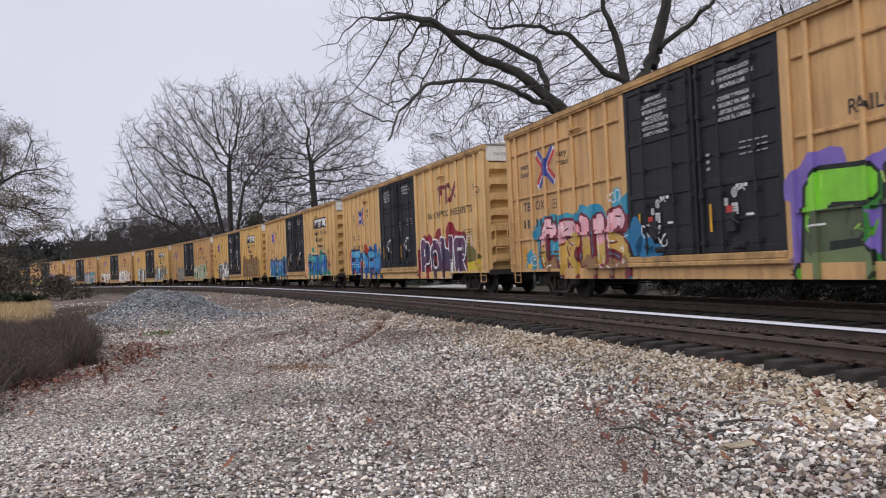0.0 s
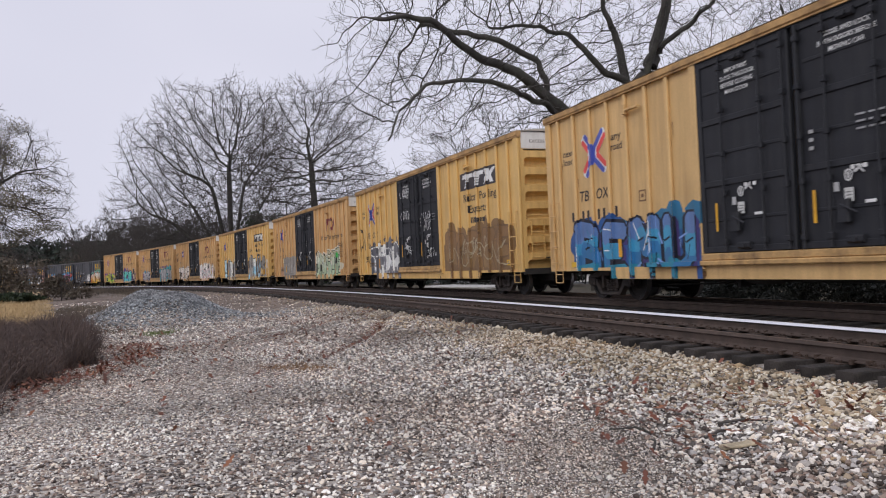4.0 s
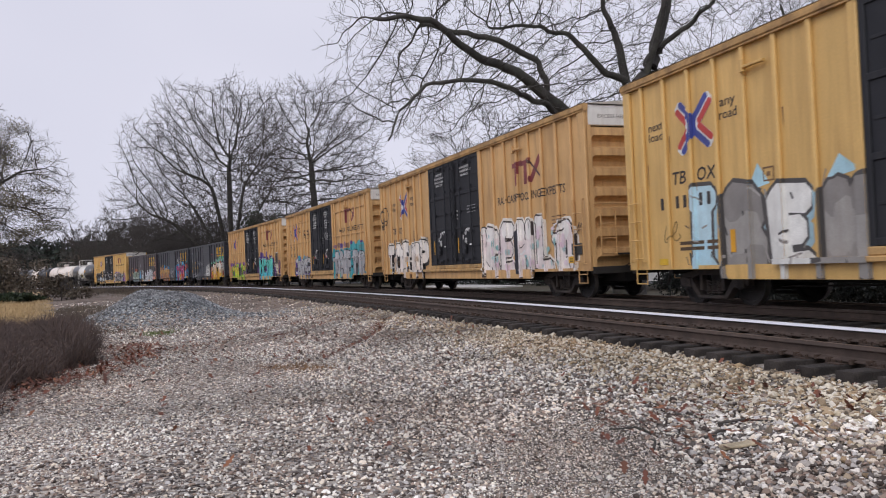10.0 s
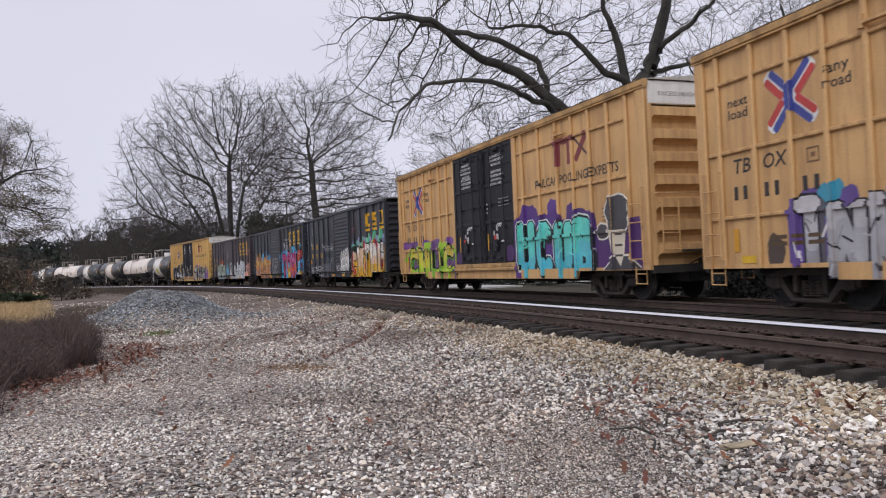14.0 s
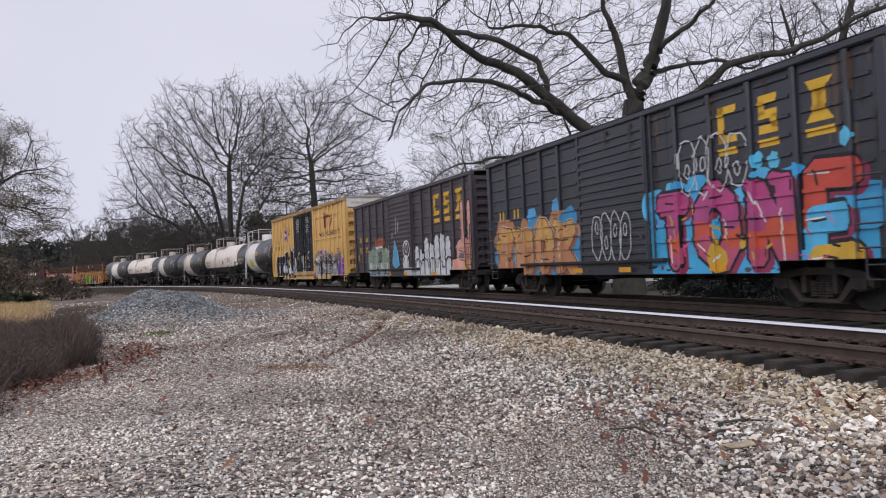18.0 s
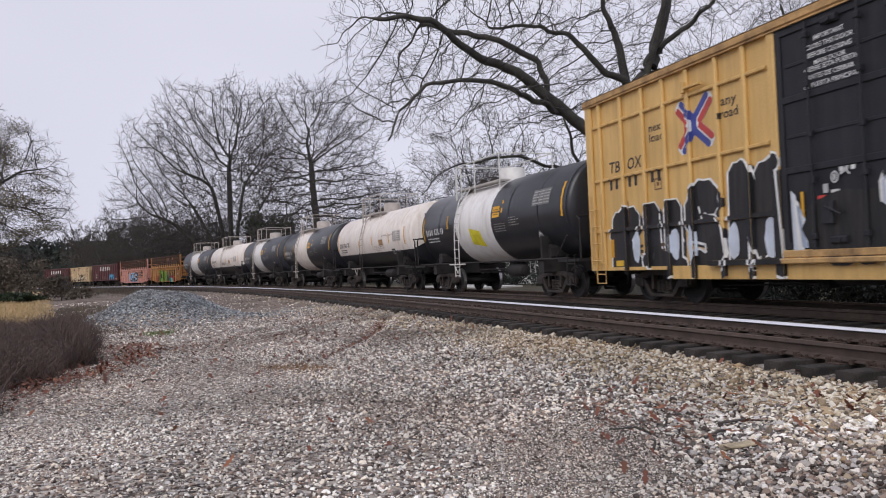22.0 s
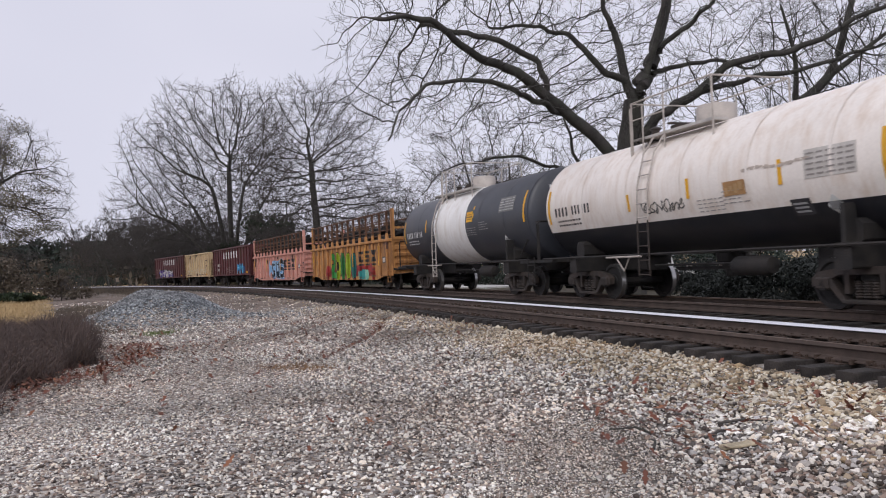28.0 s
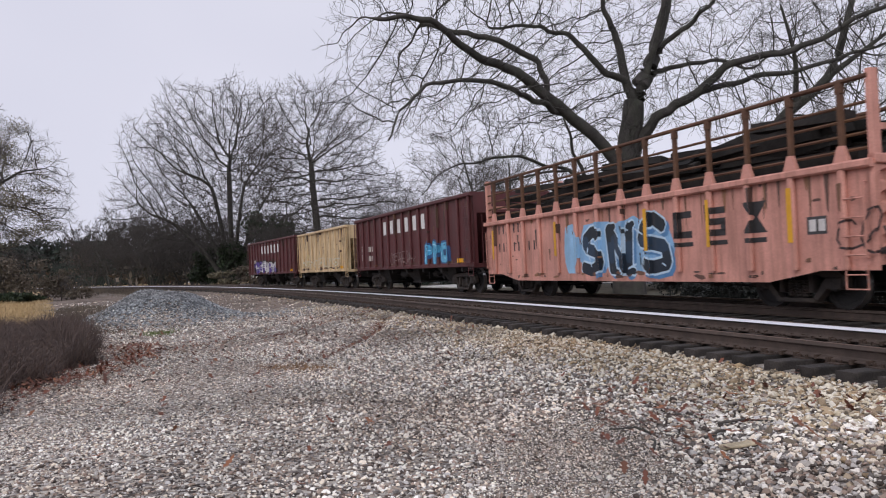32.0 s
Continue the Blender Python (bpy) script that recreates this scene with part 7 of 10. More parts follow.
def g7(a):
    piece(a, "TOFUP", -8.6, -2.9, 0.60, 2.15, [shade("d3c8c0"), shade("dcd2ca"), shade("e2dad4")], shade("141318"), shade("d6cfc6"), None, shade("1c1a20"), 71, fat=0.50, edge=0.055, rim=0.08, light=False, wild=0.04)
    for x in (-7.6, -6.0, -4.6):
        a.rect(x, x + 0.35, 1.3, 1.5, shade("b5a08c"), 14)
    tag(a, -3.5, 2.0, 0.5, 0.3, INK, 74, 14)
    tag(a, -9.2, 2.6, 0.4, 1.5, shade("4a4038"), 75, 3)
    piece(a, "REHLO", 2.6, 8.7, 0.60, 2.35, [shade("d8cdca"), shade("e0d8d4"), shade("ddd0cf"), shade("e4dcd8")], shade("3c3434"), shade("ddd6ce"), None, None, 72, fat=0.54, edge=0.055, rim=0.09, light=False, wild=0.03)
    rng = random.Random(73)
    for k in range(46):
        x, z = rng.uniform(2.9, 8.5), rng.uniform(0.8, 2.0)
        a.blob(x, z, rng.uniform(0.03, 0.11), rng.uniform(0.04, 0.16), (shade("a4bcbc"), shade("d4bcc8"), shade("8cb0b0"), shade("d8c6ce"))[k % 4], 13 + 0.03 * k, rng=rng)
    a.poly([(4.95, 0.7), (5.25, 0.7), (5.2, 2.1), (4.9, 2.0)], shade("20222f"), 15)
    tag(a, 8.5, 1.75, 0.6, 0.34, INK, 76, 15)
    a.rect(8.55, 8.95, 1.2, 1.5, (0.05, 0.05, 0.05), 15)


def g8(a):
    piece(a, "INKSE", -6.9, -2.9, 0.60, 1.95, [shade("8e8d92"), shade("a5a4a8"), shade("b5b3b6")], shade("1c1a24"), None, [shade("5f4a8a"), shade("3f8fa8"), shade("8a888e")], shade("55535c"), 81, fat=0.50, edge=0.05, light=False, wild=0.08)
    a.poly([(-2.95, 0.7), (-2.7, 1.3), (-3.0, 1.9), (-3.3, 1.5)], shade("4f418c"), 0.1)
    for x in (-4.65, -3.55):
        tag(a, x, 3.2, 0.55, 0.6, (0.05, 0.035, 0.03), int(x * 10) + 120)
        tag(a, x, 3.3, 0.5, 0.5, (0.05, 0.035, 0.03), int(x * 10) + 140)
    a.blob(-7.35, 1.05, 0.22, 0.34, shade("4a3f3a"), 0, rng=random.Random(2))
    piece(a, "ONEVR", 2.7, 8.3, 0.60, 2.2, [shade("96959a"), shade("a3a2a6"), shade("adacb0")], shade("23222a"), shade("3d8a94"), [shade("3f98a4"), shade("9a999e"), shade("45a0a8")], shade("5a5960"), 82, fat=0.48, edge=0.05, rim=0.10, light=False, wild=0.09)
    for i in range(9):
        a.blob(2.9 + i * 0.62, 2.42 + 0.06 * (i % 2), 0.26, 0.16, (shade("8a6a78"), shade("7a5a50"), shade("5f4a80"))[i % 3], 0, rng=random.Random(i))
    for x in (3.6, 5.4, 6.9):
        a.poly([(x, 0.62), (x + 0.5, 0.62), (x + 0.25, 1.0)], shade("3f9a94"), 14)


def d8(a):
    tag(a, 0.7, 2.9, 1.0, 0.5, (0.62, 0.62, 0.62), 15)


def g9(a):
    piece(a, "CHUC", -8.3, -2.75, 0.60, 1.85, [shade("7fb43a"), shade("a3c23c"), shade("c4c04a"), shade("c9b658")], shade("171a12"), None, [shade("6a4a7a"), shade("8ab83c"), shade("9cc044")], shade("4f8a2c"), 91, fat=0.42, edge=0.07, light=False)
    for x in (-8.5, -7.4, -6.0, -4.7, -3.4):
        a.blob(x, 1.98, 0.5, 0.16, shade("74488c"), 0, rng=random.Random(int(x * 4)))
    piece(a, "UCUB", 2.55, 6.95, 0.62, 2.3, [shade("4cb0c4"), shade("58b8c4"), shade("5cc4bc"), shade("62cabc")], shade("12161c"), shade("c8d4d0"), [shade("53347a"), shade("4a2f6c")], shade("16202a"), 92, fat=0.52, edge=0.06, rim=0.05, light=False, wild=0.04)
    for x, z in ((3.6, 2.38), (4.8, 2.52), (2.6, 1.7)):
        a.blob(x, z, 0.34, 0.3, shade("5a3a88"), 0.0, rng=random.Random(int(x * 8)))
    a.rect(6.9, 9.1, 0.78, 1.7, shade("4f2f68"), 0)
    for x, z, r in ((7.1, 1.6, 0.35), (8.8, 1.75, 0.4)):
        a.blob(x, z, r, 0.3, shade("4f2f68"), 0.02, rng=random.Random(4))
    for d, c, k in ((0.05, shade("d8d4cc"), 8), (0.0, shade("454448"), 9)):
        a.blob(8.02, 2.22, 0.50 + d, 0.42 + d, c, k, rng=random.Random(6))
        a.blob(8.12, 1.88, 0.44 + d, 0.20 + d, c, k + 0.1, rng=random.Random(6))
        a.blob(7.36, 1.74, 0.27 + d, 0.20 + d, c, k + 0.2, rng=random.Random(7))
        a.poly([(7.35 - d, 0.78), (9.0 + d, 0.78), (8.45, 1.1 + d), (7.85, 1.1 + d)], c, k + 0.3)
    a.poly([(7.72, 1.75), (8.38, 1.75), (8.3, 1.2), (8.1, 0.86), (7.86, 1.15)], shade("d0c6b4"), 9.6)
    for z in (1.62, 1.35, 1.1):
        a.rect(7.9, 8.22, z, z + 0.05, shade("4a4440"), 9.8)


def d9(a):
    a.blob(-2.2, 1.3, 0.3, 0.22, shade("4a2c5e"), 0, rng=random.Random(3))
    a.blob(2.1, 1.35, 0.3, 0.25, shade("4a2c5e"), 0, rng=random.Random(5))


def bubble(a, x0, x1, z0, z1, n, c, seed):
    """Bubble letters drawn as thin outlines only."""
    rng = random.Random(seed)
    a.now = "scrawl"
    w = (x1 - x0) / n
    for i in range(n):
        cx, cz = x0 + w * (i + 0.5), (z0 + z1) / 2 + rng.uniform(-0.06, 0.06)
        for rx, rz, oz in ((0.60 * w, 0.5 * (z1 - z0), 0.0), (0.16 * w, 0.13 * (z1 - z0), rng.uniform(-0.2, 0.25))):
            k = [rng.uniform(0.85, 1.12) for _ in range(12)]
            ring = [(cx + rx * k[j] * math.cos(j * math.pi / 6), cz + oz + rz * k[j] * math.sin(j * math.pi / 6)) for j in range(12)]
            for j in range(12):
                a.stroke(ring[j], ring[(j + 1) % 12], 0.035, c, 7)


def c10(a):
    for i in range(22):
        a.blob(2.0 + i * 0.25, 2.2 + 0.022 * i + 0.2 * math.sin(i * 1.7), 0.15, 0.26, (shade("5fae8c"), shade("8a88b8"), shade("6fb494"), shade("7fc0a0"))[i % 4], 0.03 * i, rng=random.Random(i))
    piece(a, "CUTHN", 1.75, 7.3, 0.72, 2.15, [shade("d0a02c"), shade("cfa648"), shade("c9a88a"), shade("d0b49c"), shade("dcd8d2")], shade("14201f"), None, [shade("d0a034"), shade("16282a")], shade("b58a24"), 101, fat=0.46, edge=0.07, light=False, wild=0.08, grow=1.04)
    for x, z in ((2.05, 1.75), (2.0, 1.3), (4.1, 2.35), (4.25, 2.3), (4.3, 1.2), (4.6, 1.3), (6.0, 2.4), (6.3, 2.2), (7.0, 1.3), (2.2, 0.95), (2.5, 0.95)):
        a.poly([(x - 0.10, z), (x, z - 0.32), (x + 0.10, z), (x, z + 0.32)], shade("a82a3a"), 13)
    for x, z, ww in ((-6.9, 3.3, 0.5), (-7.3, 2.6, 0.4), (-1.0, 0.95, 1.0)):
        tag(a, x, z, ww, 0.45, shade("b8b8bc"), int(x * 10) + 90, 1)
    tag(a, -7.4, 0.9, 2.6, 0.5, shade("b4b4ba"), 17, 1)
    tag(a, -4.3, 2.15, 2.3, 0.55, shade("b0b0b6"), 604, 6)
    a.now = "graffiti_piece"
    rng = random.Random(601)
    for k in range(4):
        x, top = 0.22 + 0.37 * k, 2.02 + 0.06 * k
        a.blob(x, 1.5 + 0.03 * k, 0.26, 0.62 + 0.02 * k, shade("d6d6d4"), 0.02 * k, 16, rng, 0.1)
        for j in range(3):
            a.blob(x, 1.08 + 0.40 * j + 0.03 * k, 0.185, 0.185, shade("0e0f12"), 0.5 + 0.02 * (3 * k + j), 12, rng, 0.1)
            a.blob(x - 0.01, 1.09 + 0.40 * j + 0.03 * k, 0.165, 0.165, (shade("b9b8b4"), shade("c9c7c1"), shade("a9a9a8"))[(j + k) % 3], 1.1 + 0.02 * (3 * k + j), 12, rng, 0.15)
    for x0, x1, z0, z1, c in ((-3.9, -2.9, 1.5, 2.1, "232938"), (-4.0, -3.2, 0.75, 1.45, "5a5d66"), (-3.1, -2.2, 0.75, 1.5, "64666e"), (-4.7, -4.0, 1.0, 1.7, "4a463c")):
        a.rect(x0, x1, z0, z1, shade(c), 0.1)
    piece(a, "LEC", -4.3, -1.7, 0.75, 1.9, [shade("3a3d46"), shade("484b54")], shade("75777f"), None, None, None, 602, fat=0.42, edge=0.03, light=True, wild=0.1)
    piece(a, "SNCK", -6.1, -4.4, 0.74, 1.3, [shade("1c1d22")], shade("b9bac0"), None, None, None, 603, fat=0.34, edge=0.035, light=False)
    tag(a, 1.9, 2.9, 0.8, 0.5, (0.4, 0.10, 0.12), 605, 6)


def c11(a):
    piece(a, "ENOK", -7.2, -1.9, 0.70, 2.25, [shade("b07a5c"), shade("b8845f"), shade("b5825c"), shade("c0945a"), shade("c49a5c")], shade("4a2f26"), shade("c8b49c"), [shade("3a86b4"), shade("b07c5c"), shade("a87858")], shade("8a5a44"), 111, fat=0.52, edge=0.04, rim=0.035, wild=0.09)
    for x, z in ((-4.6, 2.4), (-3.0, 2.55), (-7.2, 1.2)):
        a.blob(x, z, 0.3, 0.28, shade("4a9cd0"), 0.0, rng=random.Random(int(x * 3) + 40))
    piece(a, "TONE", 1.55, 7.3, 0.70, 2.35, [shade("c9a038"), shade("b0506c"), shade("c4543c"), shade("a8487c"), shade("b0447c")], shade("12141f"), None, [shade("3fa4d4"), shade("52b0dc"), shade("3a98cc")], shade("8a3050"), 112, fat=0.46, edge=0.07, light=True, wild=0.07, grow=1.03,
          own=((3, [shade("c9a038"), shade("4fb0dc"), shade("c85038"), shade("c04a3c")]),))
    for x, z in ((4.9, 2.75), (5.3, 2.7), (6.9, 2.85), (2.2, 2.5)):
        a.blob(x, z, 0.14, 0.16, shade("58b8dc"), 0.0, rng=random.Random(int(x * 3)))
    bubble(a, -0.95, 0.75, 1.0, 2.2, 4, (0.55, 0.55, 0.57), 611)
    bubble(a, 2.6, 4.6, 2.3, 3.4, 4, (0.6, 0.6, 0.62), 612)


def c12(a):
    a.now = "graffiti_piece"
    G_ = [shade("7f8f80"), shade("8c9c8c"), shade("75877c")]
    for k in range(9):
        a.blob(-5.2 + 0.38 * k, 1.35 + 0.25 * math.sin(k * 0.4), 0.36, 0.62, G_[k % 3], 0.03 * k, rng=random.Random(k))
    a.rect(-5.6, -1.9, 0.7, 1.0, shade("8fa4ac"), 0.4)
    for k in range(6):
        a.blob(-3.95 + 0.2 * k, 2.28, 0.28, 0.26, (shade("9c5a44"), shade("8c4c3c"))[k % 2], 0.5 + 0.02 * k, rng=random.Random(k + 20))
    a.rect(-4.1, -2.9, 2.02, 2.12, shade("c8c4bc"), 0.8)
    a.rect(-3.75, -3.2, 1.35, 1.85, shade("3a3838"), 0.8)
    a.rect(-3.68, -3.27, 1.42, 1.78, shade("6f6a66"), 0.9)
    for k in range(4):
        a.blob(-5.0 + 0.85 * k, 1.1, 0.10, 0.26, shade("c9ccc8"), 1.0, rng=random.Random(k + 3))
    tag(a, -2.6, 1.5, 0.6, 0.7, shade("c9c9c9"), 57, 1.2)
    tag(a, -5.2, 0.85, 3.0, 0.5, shade("b8bcbc"), 58, 1.2)
    a.now = "graffiti_piece"
    for k, c in ((0.0, "7fb8d0"), (0.06, "4f96bc")):
        a.poly([(-1.35 + k, 1.25), (-0.95, 1.02 + k), (-0.35 - k, 1.15), (-0.5 - k, 1.75), (-1.0, 2.35 - k)], shade(c), 1 + 5 * k)
    for x, z0, z1 in ((-0.75, 2.6, 3.35), (-0.45, 2.7, 3.1), (-1.3, 2.45, 2.6)):
        a.stroke((x, z0), (x + 0.05, z1), 0.14, shade("8f9096"), 1)
    for cx, cz, rx, rz in ((0.62, 1.85, 0.42, 0.36), (0.5, 1.15, 0.36, 0.42), (0.62, 1.9, 0.16, 0.2)):
        for j in range(14):
            t0, t1 = j * math.pi / 7, (j + 1) * math.pi / 7
            a.stroke((cx + rx * math.cos(t0), cz + rz * math.sin(t0)), (cx + rx * math.cos(t1), cz + rz * math.sin(t1)), 0.07, WHITE, 2)
    a.blob(0.5, 1.15, 0.30, 0.34, shade("c4c6c8"), 1.5, rng=random.Random(31))
    a.now = "graffiti"
    a.rect(0.4, 6.1, 0.70, 1.05, shade("b4b6b8"), 0)
    for i in range(7):
        x, hgt = 1.75 + 0.58 * i, (1.95, 1.85, 2.25, 2.05, 2.3, 2.35, 2.2)[i]
        for d, c, k in ((0.05, OUT, 1), (0.0, shade("c6c9cd"), 2)):
            a.rect(x - 0.24 - d, x + 0.24 + d, 0.72, hgt - 0.3, c, k + 0.05 * i)
            a.blob(x, hgt - 0.32, 0.24 + d, 0.32 + d, c, k + 0.05 * i + 0.02)
    for i in range(5):
        cx = 1.9 + 0.85 * i
        for j in range(7):
            t0, t1 = j * math.pi / 7, (j + 1) * math.pi / 7
            a.stroke((cx + 0.34 * math.cos(t0), 1.0 + 0.4 * math.sin(t0)), (cx + 0.34 * math.cos(t1), 1.0 + 0.4 * math.sin(t1)), 0.06, shade("2a2a2e"), 4)
    P_ = shade("d09a8c")
    for d, c, k in ((0.06, OUT, 1), (0.0, P_, 2)):
        a.blob(6.75, 1.45, 0.72 + d, 0.66 + d, c, k, rng=random.Random(9))
        a.blob(6.55, 1.05, 0.82 + d, 0.34 + d, c, k + 0.2, rng=random.Random(9))
        for x, z0, z1 in ((6.75, 1.6, 3.3), (7.38, 1.3, 3.25)):
            a.stroke((x, z0), (x, z1), 0.42 + 2 * d, c, k + 0.4)
    for p, q in (((6.3, 1.6), (6.9, 1.5)), ((6.35, 1.25), (7.0, 1.2)), ((6.6, 1.9), (6.62, 3.1)), ((7.1, 1.0), (7.2, 1.7))):
        a.stroke(p, q, 0.05, shade("8a5a50"), 3)
    a.rect(6.35, 6.9, 1.32, 1.5, shade("5f6468"), 3.5)
    a.rect(6.7, 7.1, 0.9, 1.15, shade("c8963c"), 3.5)




def g13(a):
    piece(a, "KUSN", -8.5, -2.6, 0.60, 2.3, [shade("161618"), shade("202024"), shade("18181a")], shade("dcdcda"), None, None, shade("24242a"), 131, fat=0.54, edge=0.055, light=False, wild=0.07, grow=1.10)
    for x in (-7.3, -5.8, -5.2, -3.9, -2.9):
        a.blob(x, 1.3, 0.17, 0.36, shade("c4ccd8"), 12, rng=random.Random(int(x * 5) + 50))
    for x in (2.62, 7.75):
        a.poly([(x, 0.62), (x + 0.75, 0.62), (x + 0.6, 1.9), (x + 0.2, 2.2)], shade("6a4aa0"), 0.0)
    piece(a, "DSCK", 2.95, 7.7, 0.64, 2.0, [shade("6e6e72"), shade("88888c"), shade("a0a0a4"), shade("4a4a50"), shade("b8b8b8")], shade("1a1a1e"), shade("c9a494"), [shade("5a5a60"), shade("74747a")], shade("2a2a30"), 132, fat=0.48, edge=0.055, rim=0.05, wild=0.08)
    for i in range(6):
        a.blob(3.4 + 0.85 * i, 2.2, 0.15, 0.14, shade("6f50a8"), 0, rng=random.Random(i))
    a.poly([(8.0, 0.7), (8.75, 0.75), (8.7, 1.7), (8.3, 2.1)], shade("7650b0"), 0.1)
    tag(a, 8.1, 1.0, 0.5, 0.5, (0.10, 0.06, 0.2), 133, 2)


def d13(a):
    a.now = "graffiti"
    rng = random.Random(13)
    for i in range(7):
        a.poly([(-2.3 + 0.1 * i, 0.95 + 0.08 * i), (-2.16 + 0.1 * i, 0.93 + 0.08 * i), (-2.2 + 0.06 * i, 2.0 - 0.13 * i), (-2.32 + 0.06 * i, 2.1 - 0.13 * i)], shade(("c9ced6", "e0e0de", "9aa6b8")[i % 3]), 0.02 * i)
    a.blob(-1.15, 1.42, 0.95, 0.62, shade("141416"), 0.4, 20, rng, 0.1)
    for i in range(11):
        x = -0.45 + 0.075 * i
        a.poly([(x, 0.75 + 0.04 * (i % 3)), (x + 0.09, 0.72), (x + 0.02 - 0.02 * i, 2.2 - 0.05 * (i % 4)), (x - 0.06 - 0.02 * i, 2.05)], shade(("d8d8d6", "b4bcc8", "e4e4e2", "8c94a4")[i % 4]), 0.6 + 0.02 * i)
    a.blob(-0.75, 1.28, 0.55, 0.5, shade("161618"), 1.0, 18, rng, 0.1)
    a.blob(0.9, 1.36, 0.55, 0.55, shade("18181a"), 1.1, 18, rng, 0.12)
    a.stroke((0.4, 0.9), (0.7, 1.9), 0.06, shade("d0d0d0"), 1.4)
    tag(a, 0.9, 1.2, 0.6, 0.5, (0.55, 0.55, 0.55), 61, 3)


YL = "tall yellow box car, black doors"
cars = [("waffle", m_tan, dict(label=YL + ", green and pink graffiti", logo="red", graffiti=g1, door_graffiti=g1d)),
        ("ribbed", m_yellow, dict(label=YL + ", white-edged red graffiti", mark=0.0, logo="red", graffiti=g2)),
        ("ribbed", m_yellow, dict(label=YL + ", blue and teal graffiti", logo="black", graffiti=g3, pale=1.5)),
        ("ribbed", m_bright, dict(label=YL + ", grey and brown graffiti", logo="black", graffiti=g4, door_graffiti=d4)),
        ("ribbed", m_tan, dict(label=YL + ", pale green graffiti", logo="red", caps=False, graffiti=g5)),
        ("ribbed", m_bright, dict(label=YL + ", silver and blue graffiti", logo="black", graffiti=g6)),
        ("ribbed", m_tan, dict(label=YL + ", white bubble graffiti", mark=0.0, logo="red", graffiti=g7)),
        ("waffle", m_tan, dict(label=YL + ", silver and teal graffiti", logo="red", graffiti=g8, door_graffiti=d8)),
        ("waffle", m_tan, dict(label=YL + ", lime and turquoise graffiti", logo="red", graffiti=g9, door_graffiti=d9))]
for i, (kind, body, spec) in enumerate(cars):
    TRAIN.append((box_car(kind, body, spec), -19.31 + 20.7 * i, 7.05))
TRAIN.append((old_box_car(m_navy, dict(label="blue-black box car, yellow and green graffiti", door=(-1.42, 1.6), logo=(4.75, 3.2, 0.8), third=True, graffiti=c10)), 165.5, 5.75))
TRAIN.append((old_box_car(m_navy, dict(label="blue-black box car, blue and pink graffiti", door=(-1.66, 1.39), logo=(3.85, 3.2, 0.85), ribs=True, graffiti=c11)), 182.3, 5.75))
TRAIN.append((old_box_car(m_brownblack, dict(label="brown-black box car, white and salmon graffiti", door=(-1.82, 1.2), logo=(3.87, 3.05, 1.0), ribs=True, graffiti=c12)), 199.25, 5.75))
TRAIN.append((box_car("waffle", m_bright, dict(label=YL + ", black and violet graffiti", mark=0.95, high=0.56, logo="red", graffiti=g13, door_graffiti=d13)), 218.25, 7.05))


def x1(a):
    a.poly([(-1.0, 1.75), (0.0, 1.6), (-0.1, 2.2), (-1.0, 2.35)], (0.72, 0.62, 0.02), 2)


def x4(a):
    tag(a, -6.0, 2.0, 0.9, 0.5, (0.5, 0.55, 0.58), 71, 2)


def x5(a):
    tag(a, -1.3, 2.0, 1.6, 0.3, (0.05, 0.05, 0.05), 72, 2)


m_trim_w = mat("white_tank_trim", (0.66, 0.64, 0.61), 0.5, 0.1, 0.12, 3, 0.05)
m_trim_d = mat("weathered_tank_trim", (0.46, 0.41, 0.37), 0.6, 0.1, 0.2, 3, 0.1)
tanks = [dict(label="black tank car with a white middle band", style="band", shell=m_tankblack, band=(-2.3, 0.95), trim=m_trim_w, ink=(0.66, 0.66, 0.66), extra=x1),
         dict(label="white tank car with a black lower half, rust-streaked", style="half", trim=m_trim_d, ink=INK),
         dict(label="black tank car with a dirty cream band", style="band", shell=m_tankblack, band=(-2.7, 0.6), coat=m_tankwhite, trim=m_trim_d, ink=(0.66, 0.66, 0.66)),
         dict(label="charcoal tank car with a pale middle band", style="band", shell=m_tankgrey, band=(-2.3, 0.4), trim=m_trim_d, ink=(0.66, 0.66, 0.66), extra=x4),
         dict(label="white tank car with a black lower half and scrawled tag", style="half", trim=m_trim_d, ink=INK, extra=x5),
         dict(label="dark grey tank car with a clean white band", style="band", shell=m_tankgrey, band=(-2.2, 1.1), trim=m_trim_d, ink=(0.6, 0.6, 0.6))]
for i, spec in enumerate(tanks):
    TRAIN.append((tank_car(spec), 235.1 + 13.8 * i - (0.45 if i == 5 else 0), 4.5))


